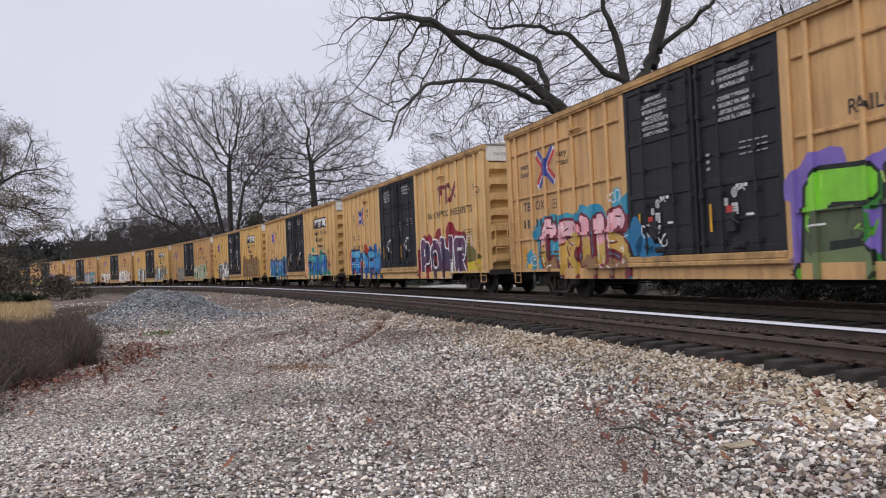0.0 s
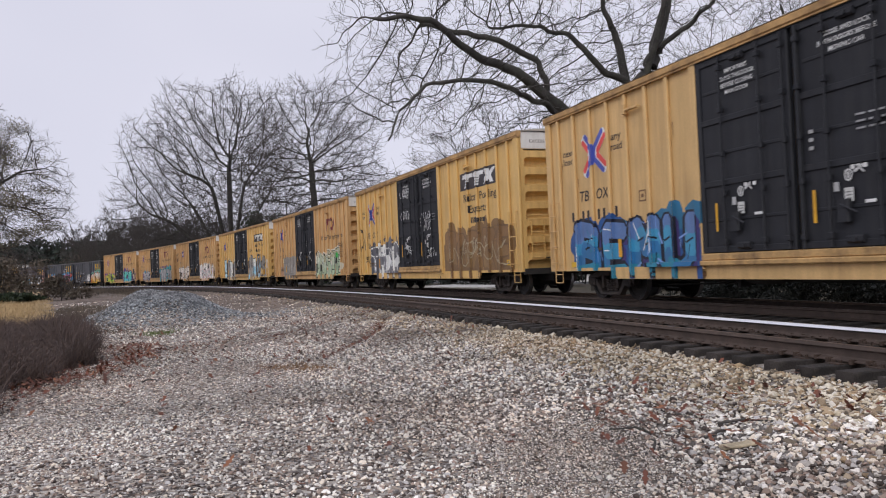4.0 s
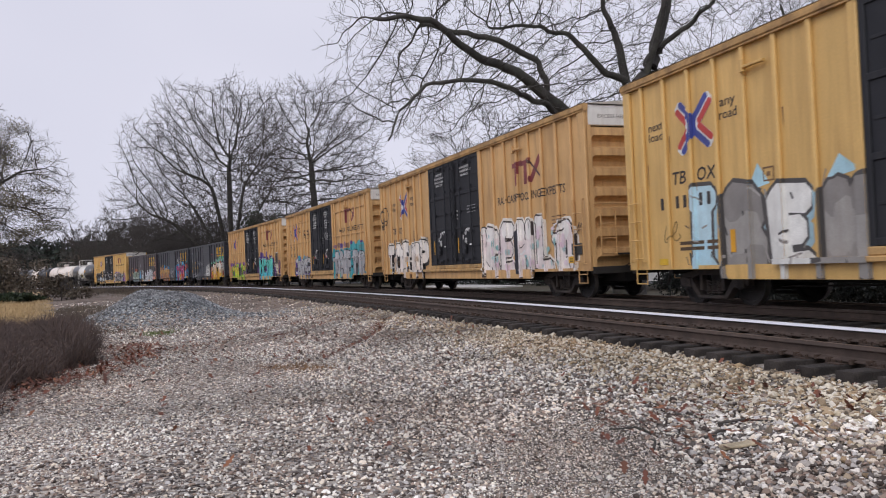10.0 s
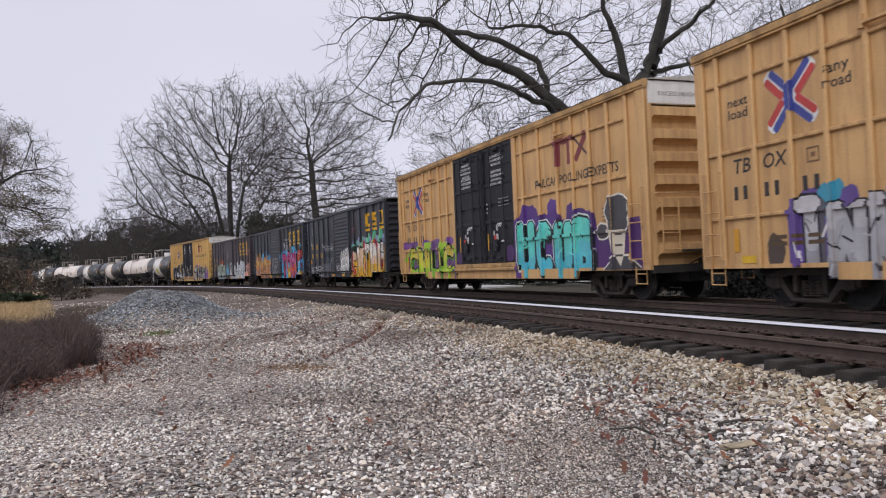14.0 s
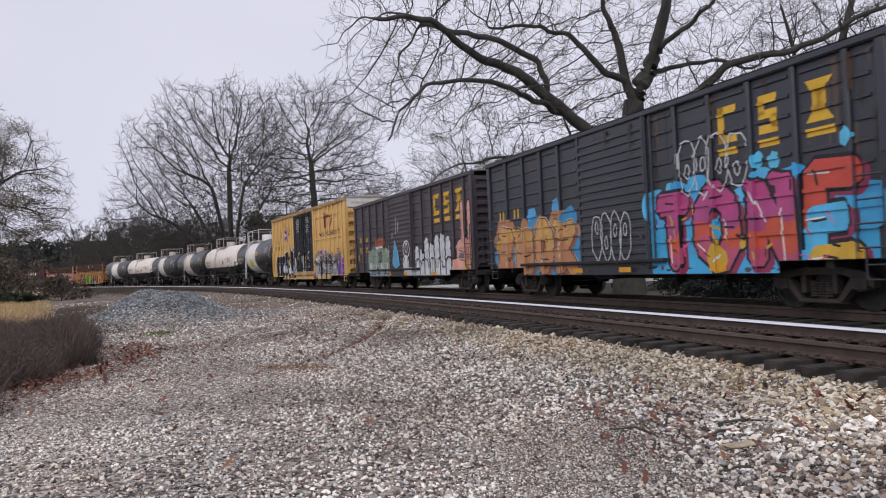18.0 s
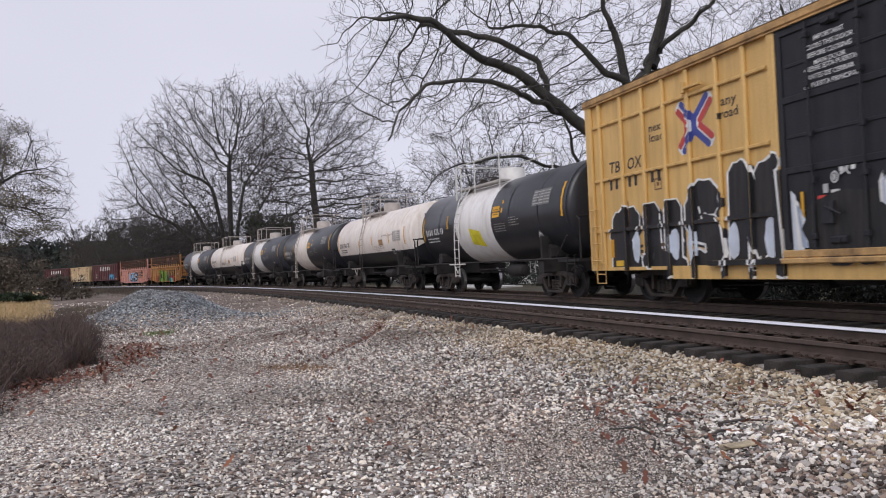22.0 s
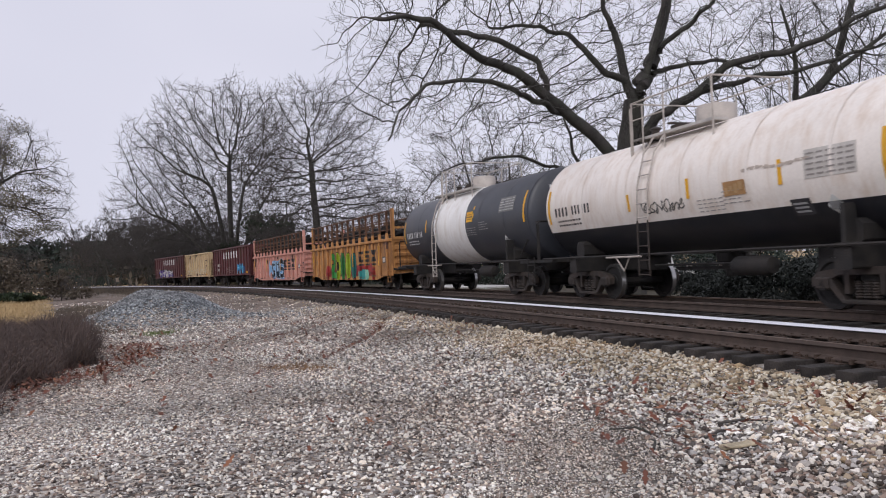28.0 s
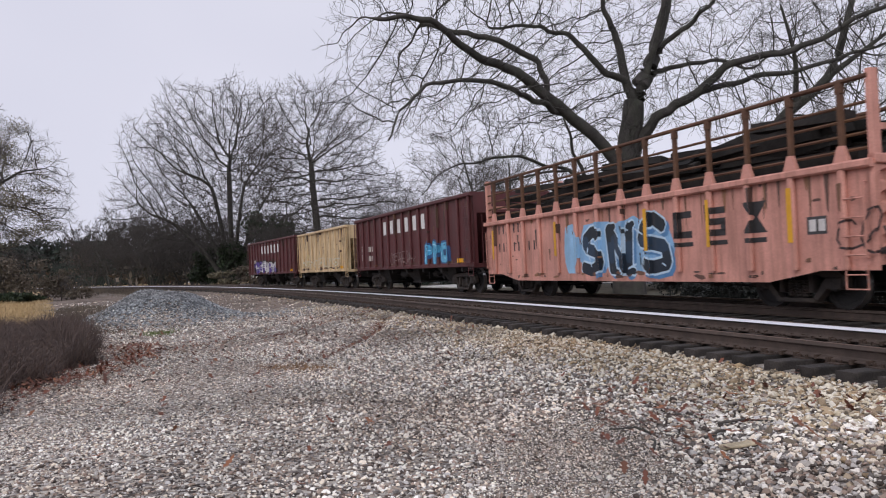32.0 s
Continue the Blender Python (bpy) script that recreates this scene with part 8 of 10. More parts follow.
def gg1(a):
    R_ = (0.34, 0.03, 0.03)
    for i in range(9):
        a.blob(-3.6 + i * 1.0, 0.85, 0.8, 0.5, R_, 0, rng=random.Random(i))
    a.rect(-4.0, 5.2, 0.52, 0.9, R_, 0)

    def ring(x, c):
        n = 14
        for k in range(n):
            t0, t1 = 2 * math.pi * k / n, 2 * math.pi * (k + 1) / n
            p, q = (x + 0.30 * math.cos(t0), 1.28 + 0.60 * math.sin(t0)), (x + 0.30 * math.cos(t1), 1.28 + 0.60 * math.sin(t1))
            a.stroke(p, q, 0.46, OUT, 1)
            a.stroke(p, q, 0.38, c, 2)
    for p, q in (((-2.95, 1.55), (-2.75, 1.85)), ((-2.75, 1.85), (-2.4, 1.85)), ((-2.4, 1.85), (-2.3, 1.45)), ((-2.3, 1.45), (-2.8, 0.8)), ((-2.8, 0.8), (-2.0, 0.75))):
        a.stroke(p, q, 0.42, OUT, 1)
        a.stroke(p, q, 0.34, (0.04, 0.28, 0.06), 2)
    ring(-1.55, (0.45, 0.55, 0.04))
    ring(-0.6, (0.04, 0.24, 0.07))
    ring(0.45, (0.48, 0.62, 0.05))
    ring(1.5, (0.02, 0.20, 0.20))
    a.blob(2.5, 0.75, 0.2, 0.3, (0.30, 0.62, 0.48), 2)
    a.blob(3.2, 0.75, 0.45, 0.32, (0.03, 0.25, 0.24), 1)
    a.blob(3.9, 0.75, 0.2, 0.3, (0.30, 0.62, 0.48), 2)


def gg2(a):
    for x, z, rx, rz in ((-1.9, 1.3, 0.45, 0.75), (-0.6, 1.35, 0.9, 0.72), (0.9, 1.3, 0.9, 0.7), (2.1, 1.25, 0.55, 0.65)):
        a.now = "graffiti"
        a.blob(x, z, rx, rz, (shade("7fa8cc"), shade("8cb4d4"))[int(x) % 2], 0.02 * int(10 + x * 2), rng=random.Random(int(x * 6) + 30))
    piece(a, "SNS", -1.5, 2.5, 0.70, 2.0, [shade("1a2430"), shade("24384c"), shade("16202a")], shade("b4cadc"), None, None, shade("4f7ca8"), 201, fat=0.34, edge=0.05, light=False, wild=0.09)
    tag(a, 6.9, 0.9, 0.9, 0.9, (0.05, 0.03, 0.03), 22)


TRAIN.append((gondola(m_orange, dict(label="rusty orange gondola car with a rack of old ties", seed=1, ties=150, pile=(2.55, 3.4), num=(0.16, 0.10, 0.06), graffiti=gg1)), 319.2, 5.6))
TRAIN.append((gondola(m_pink, dict(label="faded pink gondola car heaped with old ties", seed=2, ties=190, pile=(2.95, 3.6), num=(0.05, 0.03, 0.03), graffiti=gg2)), 337.0, 5.6))


def h1(a):
    graffiti(a, 2.6, 5.3, 1.1, 2.0, 3, [(0.10, 0.42, 0.66), (0.16, 0.50, 0.72)], (0.03, 0.10, 0.25), None, None, 211, fat=0.3)
    tag(a, -2.0, 1.2, 3.2, 0.6, (0.25, 0.18, 0.17), 24)


def h2(a):
    tag(a, -4.5, 1.2, 8.5, 0.7, (0.62, 0.60, 0.5), 25)


def h3(a):
    graffiti(a, -5.2, 2.2, 1.1, 1.95, 5, [(0.12, 0.08, 0.30), (0.6, 0.58, 0.6)], (0.02, 0.02, 0.02), None, None, 213, fat=0.3)


TRAIN.append((hopper(m_maroon, 7.6, 3.64, dict(label="maroon hopper car with white block marks", bars=(-2.9, 2.62, 0.42, 0.62, 0.62, 6), num=(0.5, 0.45, 0.42), graffiti=h1)), 353.5, 5.5))
TRAIN.append((hopper(m_cream, 5.65, 3.56, dict(label="rust-stained cream hopper car", num=(0.62, 0.5, 0.3), graffiti=h2)), 368.55, 3.55))
TRAIN.append((hopper(m_maroon, 7.6, 3.64, dict(label="maroon hopper car at the tail of the train", bars=(-2.9, 2.62, 0.42, 0.62, 0.62, 6), num=(0.5, 0.45, 0.42), graffiti=h3)), 382.8, 5.5))


# ---------------------------------------------------------------- houses and hedge beyond the line
m_siding = mat("white_siding", (0.72, 0.71, 0.69), 0.6, 0, 0.08, 1.0, 0.05, 20, dirt=(0.45, 0.42, 0.36), dirt_amount=0.3, streak=True)
m_shingle = mat("grey_shingles", (0.10, 0.095, 0.095), 0.9, 0, 0.3, 2.0, 0.4, 30)
m_brick = mat("red_brick_wall", (0.26, 0.12, 0.085), 0.85, 0, 0.3, 3.0, 0.3, 25)
m_glass = mat("window_glass", (0.03, 0.035, 0.04), 0.08, 0, 0.1, 1, 0)
m_concrete = mat("pale_concrete", (0.50, 0.49, 0.47), 0.85, 0, 0.15, 0.8, 0.2, 30)


def house(label, x, y, rz, w, d, h, wall, roof_h=1.6, windows=3, carport=False):
    """A single-storey house with a gable roof; its long front faces -y."""
    t = thing("house", None, None, label, "house", "houses beyond the line", at=pose(x, y, ground_at(x, y), 0, 0, rz))
    part("wall", MB().box(-w / 2, w / 2, -d / 2, d / 2, -0.1, h), wall, t)
    mb = MB()
    e = 0.4
    pts = [(-w / 2 - e, -d / 2 - e, h - 0.05), (w / 2 + e, -d / 2 - e, h - 0.05), (w / 2 + e, 0, h + roof_h), (-w / 2 - e, 0, h + roof_h), (-w / 2 - e, d / 2 + e, h - 0.05), (w / 2 + e, d / 2 + e, h - 0.05)]
    top = [(a, b, c + 0.15) for a, b, c in pts]
    mb.add(pts + top, [(6, 7, 8, 9), (9, 8, 11, 10), (0, 3, 2, 1), (3, 4, 5, 2), (0, 1, 7, 6), (5, 4, 10, 11), (0, 6, 9, 3), (3, 9, 10, 4), (1, 2, 8, 7), (2, 5, 11, 8)])
    part("roof", mb, m_shingle, t, "grey shingled gable roof")
    for sg in (-1, 1):
        part("gable", MB().add([(sg * w / 2 - 0.02 * sg, -d / 2, h - 0.02), (sg * w / 2 - 0.02 * sg, d / 2, h - 0.02), (sg * w / 2 - 0.02 * sg, 0, h + roof_h * 0.9)], [(0, 1, 2)]), wall, t)
    for i in range(windows):
        wx = -w / 2 + w * (i + 0.5) / windows
        if i == windows // 2:
            dr = part("front_door", MB().box(wx - 0.5, wx + 0.5, -d / 2 - 0.06, -d / 2 + 0.02, 0, 2.05, 0, 0.02), mat("dark_door", (0.05, 0.04, 0.04), 0.5), t)
            continue
        fr = part("window", MB().box(wx - 0.65, wx + 0.65, -d / 2 - 0.05, -d / 2 + 0.02, 0.85, 2.1, 0, 0.02), m_siding, t)
        for k in (-1, 1):
            part("pane", MB().box(wx + (-0.58 if k < 0 else 0.04), wx + (-0.04 if k < 0 else 0.58), -d / 2 - 0.065, -d / 2 - 0.05, 0.92, 2.03), m_glass, fr)
    return t


house("low white-sided house beyond the line", 10.5, 68, -14, 10, 7, 2.6, m_siding)
house("white-sided house glimpsed through the thicket", -76, 238, 20, 12, 8, 3.0, m_siding)
house("brick house glimpsed through the thicket", -92, 262, 15, 14, 9, 3.2, m_brick)
house("white-sided house glimpsed through bare trees", -52, 205, 10, 13, 8, 2.9, m_siding)


def pickup(label, x, y, rz, paint):
    """A parked pickup, seen in part beneath the train."""
    t = thing("pickup_truck", None, None, label, "car", at=pose(x, y, -0.734, 0, 0, rz))
    mb = MB()
    prof = [(-2.6, 0.5), (2.6, 0.5), (2.65, 0.95), (1.3, 1.08), (0.75, 1.72), (-0.75, 1.75), (-0.9, 1.12), (-2.6, 1.08)]
    n = len(prof)
    mb.v = [(a, b * (0.92 if c > 1.3 else 1.0), c) for b in (-0.95, 0.95) for a, c in prof]
    mb.f = [tuple(range(n)), tuple(range(2 * n - 1, n - 1, -1))] + [(i, i + n, (i + 1) % n + n, (i + 1) % n) for i in range(n)]
    mb.m = [0] * len(mb.f)
    part("body", mb, paint, t)
    part("side_window", MB().add([(-0.7, -0.955, 1.18), (1.05, -0.955, 1.18), (0.7, -0.90, 1.62), (-0.66, -0.90, 1.64)], [(0, 1, 2, 3)]), m_glass, t)
    for wx in (-1.65, 1.65):
        for wy in (-0.85, 0.85):
            part("wheel", shared("car_wheel", lambda: MB().lathe([(-0.11, 0.2), (-0.11, 0.33), (-0.08, 0.37), (0.08, 0.37), (0.11, 0.33), (0.11, 0.2)], "y", 20), m_under, 40), None, t, at=pose(wx, wy, 0.37))
    return t


px_, py_, pp_ = line(3.2, -13.5)
pickup("white pickup parked beyond the line", float(px_), float(py_), math.degrees(float(pp_)) + 78, m_siding)
px_, py_, pp_ = line(25.0, -13.0)
thing("concrete_pad", MB().box(-6, 6, -1.6, 1.6, 0, 0.12, 0, 0.02), m_concrete, "pale concrete pad beside the road", "pad", at=pose(float(px_), float(py_), -0.745, 0, 0, math.degrees(float(pp_))))

# ---------------------------------------------------------------- trees
m_bark = mat("bark_dark", (0.056, 0.050, 0.046), 0.9, 0, 0.4, 2.0, 0.5, 25, dirt=(0.07, 0.085, 0.052), dirt_amount=0.5)
m_twig = mat("twigs", (0.068, 0.060, 0.056), 0.9, 0, 0.2, 1.0, 0)


class Wood:
    """Tapered branches: gathered one by one, meshed together. Group 0 is trunk and limbs, 1 the crown."""

    def __init__(self, seed):
        self.rng = np.random.default_rng(seed)
        self.py = random.Random(seed)
        self.limbs = []

    def limb(self, pts, rad, sides, group=0):
        self.limbs.append((len(pts), sides, group, pts, rad))

    def grow(self, p, d, length, r, level, cfg):
        """One branch and all that it carries. cfg: levels, kids, spread, ratio, rise, wiggle, rmin."""
        py = self.py
        g, u = py.gauss, py.uniform
        seg = 5 if level < 2 else (4 if level < 3 else (3 if level < 4 else 2))
        px, pz_, pq = float(p[0]), float(p[1]), float(p[2])
        dx, dy, dz = float(d[0]), float(d[1]), float(d[2])
        pts, rad, dirs = [(px, pz_, pq)], [r], [(dx, dy, dz)]
        tip = max(cfg["rmin"], r * 0.35)
        wg, step = cfg["wiggle"] * (0.35 if level == 0 else 1.0), length / seg
        for i in range(seg):
            dx, dy, dz = dx + g(0, wg), dy + g(0, wg), dz + g(0, wg) + cfg["rise"]
            n = math.sqrt(dx * dx + dy * dy + dz * dz)
            dx, dy, dz = dx / n, dy / n, dz / n
            px, pz_, pq = px + dx * step, pz_ + dy * step, pq + dz * step
            pts.append((px, pz_, pq))
            rad.append(r + (tip - r) * (i + 1) / seg)
            dirs.append((dx, dy, dz))
        self.limb(pts, rad, 8 if level == 0 else 6 if level == 1 else 4 if level == 2 else 3, 0 if level < 2 else 1)
        if level >= cfg["levels"]:
            return
        kids = cfg["kids"][min(level, len(cfg["kids"]) - 1)]
        f0 = cfg.get("from", 0.25)
        lo, hi = cfg["spread"]
        for c in range(kids):
            t = min(f0 + (1 - f0) * (c + u(0.2, 1.0)) / kids, 0.999)
            k = t * seg
            i = int(k)
            k -= i
            a, b, e = pts[i], pts[i + 1], dirs[i + 1]
            q = (a[0] + (b[0] - a[0]) * k, a[1] + (b[1] - a[1]) * k, a[2] + (b[2] - a[2]) * k)
            vx, vy, vz = g(0, 1), g(0, 1), g(0, 1)
            sx, sy, sz = e[1] * vz - e[2] * vy, e[2] * vx - e[0] * vz, e[0] * vy - e[1] * vx
            n = math.sqrt(sx * sx + sy * sy + sz * sz) + 1e-9
            ang = radians(u(lo, hi))
            ca, sa = math.cos(ang), math.sin(ang) / n
            rr = max(cfg["rmin"], (r + (tip - r) * t) * u(0.45, 0.7) * cfg.get("thin", 1.0))
            self.grow(q, (e[0] * ca + sx * sa, e[1] * ca + sy * sa, e[2] * ca + sz * sa), length * (u(*cfg["ratio"]) * (1.0 - 0.35 * t) if "dome" not in cfg else (cfg["dome"] * (1 - t) + 0.24) * u(0.8, 1.15)), rr, level + 1, cfg)

    def mesh(self, name, material, groups=(0, 1)):
        kinds = {}
        for k, sides, group, pts, rad in self.limbs:
            if group in groups:
                kinds.setdefault((k, sides), ([], []))
                kinds[k, sides][0].append(np.asarray(pts, float))
                kinds[k, sides][1].append(np.asarray(rad, float))
        vs, fs, n = [], [], 0
        for (k, sides), (pts, rad) in kinds.items():
            pts, rad = np.stack(pts), np.stack(rad)
            m = len(pts)
            d = np.gradient(pts, axis=1)
            d /= np.linalg.norm(d, axis=2)[..., None] + 1e-9
            ref = np.where(np.abs(d[..., 2:3]) < 0.9, np.array([0, 0, 1.0]), np.array([1.0, 0, 0]))
            u = np.cross(d, ref)
            u /= np.linalg.norm(u, axis=2)[..., None] + 1e-9
            w = np.cross(d, u)
            an = 2 * np.pi * np.arange(sides) / sides
            ring = pts[:, :, None] + rad[:, :, None, None] * (np.cos(an)[:, None] * u[:, :, None] + np.sin(an)[:, None] * w[:, :, None])
            i = (np.arange(k - 1)[:, None] * sides + np.arange(sides)[None]).ravel()
            j = (np.arange(k - 1)[:, None] * sides + (np.arange(sides)[None] + 1) % sides).ravel()
            f = np.stack([i, j, j + sides, i + sides], -1)
            fs.append((f[None] + (np.arange(m) * k * sides)[:, None, None]).reshape(-1, 4) + n)
            vs.append(ring.reshape(-1, 3))
            n += m * k * sides
        return big_mesh(name, np.concatenate(vs), np.concatenate(fs), material, True)

    def put(self, tree, bark, twigs):
        part("trunk", self.mesh("trunk", bark, (0,)), None, tree)
        if any(l[2] == 1 for l in self.limbs):
            tagged(part("crown", self.mesh("crown", twigs, (1,)), None, tree, "crown of bare twigs"), kind="stuff")




def colonise(wood, guides, aims, step, reach, kill, tip=0.012, power=2.35, jitter=0.12, droop=0.0, twigs=2, twig_len=0.9, fine=1, rounds=150, cap=1.0):
    """Grows wood from guide lines towards scattered aims until the crown is filled; limbs thicken with what they carry.
    guides: (points, thickness or 0); aims: an array of places."""
    rng = wood.rng
    pos, par, floor = [], [], []
    for pts, r in guides:
        pts = np.asarray(pts, float)
        if pos:
            d = np.linalg.norm(np.asarray(pos) - pts[0], axis=1)
            prev = int(np.argmin(d)) if d.min() < 1.2 else -1
        else:
            prev = -1
        for k, p in enumerate(pts):
            pos.append(p)
            par.append(prev)
            floor.append(r * (1 - 0.8 * k / len(pts)))
            prev = len(pos) - 1
    aims = np.asarray(aims, float)
    best, who = np.full(len(aims), 1e9), np.zeros(len(aims), int)
    kids = np.zeros(len(pos), int)
    fresh = np.arange(len(pos))
    P = np.asarray(pos)
    for _ in range(rounds):
        for lo in range(0, len(fresh), 400):
            part_ = fresh[lo:lo + 400]
            q = P[part_]
            d = (q * q).sum(1)[None] - 2 * aims @ q.T
            j = d.argmin(1)
            dm = np.sqrt(((aims - q[j]) ** 2).sum(1))
            b = dm < best
            best[b], who[b] = dm[b], part_[j[b]]
        live = best > kill
        aims, best, who = aims[live], best[live], who[live]
        if not len(aims):
            break
        near = best < reach
        if not near.any():
            near = best <= np.sort(best)[min(20, len(best) - 1)]
        acc = np.zeros((len(P), 3))
        way = (aims[near] - P[who[near]]) / best[near][:, None]
        np.add.at(acc, who[near], way)
        src = np.unique(who[near])
        src = src[kids[src] < 4]
        if not len(src):
            break
        d = acc[src]
        d /= np.linalg.norm(d, axis=1)[:, None] + 1e-9
        d = d + rng.normal(0, jitter, d.shape)
        d[:, 2] -= droop
        d /= np.linalg.norm(d, axis=1)[:, None]
        kids[src] += 1
        fresh = np.arange(len(P), len(P) + len(src))
        P = np.concatenate([P, P[src] + d * step])
        par.extend(int(k) for k in src)
        floor.extend([0.0] * len(src))
        kids = np.concatenate([kids, np.zeros(len(src), int)])
    n = len(P)
    flow = np.zeros(n)
    sons = [[] for _ in range(n)]
    for i in range(n - 1, -1, -1):
        if flow[i] == 0:
            flow[i] = tip ** power
        if par[i] >= 0:
            flow[par[i]] += flow[i]
            sons[par[i]].append(i)
    rad = np.maximum(np.minimum(flow ** (1 / power), cap), np.asarray(floor))
    heads = [i for i in range(n) if par[i] < 0]
    while heads:
        i = heads.pop()
        pts, rr = ([P[par[i]], P[i]], [rad[i], rad[i]]) if par[i] >= 0 else ([P[i]], [rad[i]])
        while sons[i]:
            order = sorted(sons[i], key=lambda k: -rad[k])
            heads.extend(order[1:])
            i = order[0]
            pts.append(P[i])
            rr.append(rad[i])
        if len(pts) > 1:
            # even out the kinks
            q = np.asarray(pts)
            q[1:-1] = 0.25 * q[:-2] + 0.5 * q[1:-1] + 0.25 * q[2:]
            big = rr[min(1, len(rr) - 1)]
            wood.limb(q, np.asarray(rr), 10 if big > 0.2 else 6 if big > 0.06 else 4 if big > 0.03 else 3, 0 if big > 0.07 else 1)
    # fine twigs on all thin wood
    g, u = wood.py.gauss, wood.py.uniform
    thin = np.nonzero(rad < tip * 2.4)[0]
    for i in thin:
        if par[i] < 0:
            continue
        d = P[i] - P[par[i]]
        d = d / (np.linalg.norm(d) + 1e-9)
        for k in range(twigs):
            e = d + np.array([g(0, 0.55), g(0, 0.55), g(0, 0.55) + 0.05 - droop])
            e /= np.linalg.norm(e)
            L = twig_len * u(0.5, 1.2)
            a = P[i] + e * L * 0.5 + np.array([g(0, 0.08), g(0, 0.08), g(0, 0.08)]) * L
            b = a + e * L * 0.5 + np.array([g(0, 0.1), g(0, 0.1), g(0, 0.1) + 0.06]) * L
            wood.limb([P[i], a, b], [tip * 0.75, tip * 0.6, tip * 0.4], 3, 1)
            for m in range(fine):
                h = e + np.array([g(0, 0.5), g(0, 0.5), g(0, 0.5) + 0.05 - droop])
                o = P[i] + (a - P[i]) * u(0.3, 1.0)
                wood.limb([o, o + h * L * u(0.35, 0.6)], [tip * 0.55, tip * 0.38], 3, 1)


def dome(rng, n, c, r, low=-1.0, hollow=0.0, noise=0.18):
    """Places scattered through an uneven dome; low: how far down it reaches, hollow: how empty its core is."""
    out = []
    while len(out) < n:
        p = rng.uniform(-1, 1, 3)
        q = np.linalg.norm(p)
        wob = 1 + noise * math.sin(5.1 * p[0] + 2.0 * p[1] + c[0]) * math.sin(4.3 * p[2] + 3.1 * p[1])
        if q > wob or p[2] < low or rng.uniform() < hollow * (1 - q):
            continue
        out.append((c[0] + p[0] * r[0], c[1] + p[1] * r[1], c[2] + p[2] * r[2]))
    return np.array(out)


def crown_tree(name, label, seed, guides, aims, bark, twig, **how):
    """A bare tree grown into its crown."""
    w = Wood(seed)
    colonise(w, guides, aims(w.rng), **how)
    t = thing(name, None, None, label, "tree", "trees beyond the line")
    w.put(t, bark, twig)
    return t


def sprout(wood, pts, rads, n, length, cfg, level=2, start=0.15):
    """Side branches along a limb."""
    rng = wood.rng
    pts = np.asarray(pts, float)
    seg = np.linalg.norm(np.diff(pts, axis=0), axis=1)
    cum = np.concatenate([[0], np.cumsum(seg)])
    for c in range(n):
        t = (start + (1 - start) * (c + rng.uniform(0.1, 0.9)) / n) * cum[-1]
        i = min(np.searchsorted(cum, t) - 1, len(seg) - 1)
        i = max(i, 0)
        k = (t - cum[i]) / seg[i]
        q = pts[i] + (pts[i + 1] - pts[i]) * k
        d = (pts[i + 1] - pts[i]) / seg[i]
        side = np.cross(d, rng.normal(0, 1, 3))
        side /= np.linalg.norm(side) + 1e-9
        a = np.radians(rng.uniform(35, 75))
        r = max(cfg["rmin"], (rads[i] + (rads[i + 1] - rads[i]) * k) * rng.uniform(0.28, 0.5))
        r = min(r, 0.055 + 0.004 * length)
        wood.grow(q, d * np.cos(a) + side * np.sin(a), length * rng.uniform(0.6, 1.2) * (1.1 - 0.5 * t / cum[-1]), r, level, cfg)


def smooth_line(pts, k=5):
    """A rounded curve through a few guide points."""
    p = np.asarray(pts, float)
    p = np.concatenate([[2 * p[0] - p[1]], p, [2 * p[-1] - p[-2]]])
    out = []
    for i in range(1, len(p) - 2):
        for j in range(k):
            t = j / k
            out.append(0.5 * ((2 * p[i]) + (-p[i - 1] + p[i + 1]) * t + (2 * p[i - 1] - 5 * p[i] + 4 * p[i + 1] - p[i + 2]) * t ** 2
                              + (-p[i - 1] + 3 * p[i] - 3 * p[i + 1] + p[i + 2]) * t ** 3))
    out.append(p[-2])
    return np.array(out)


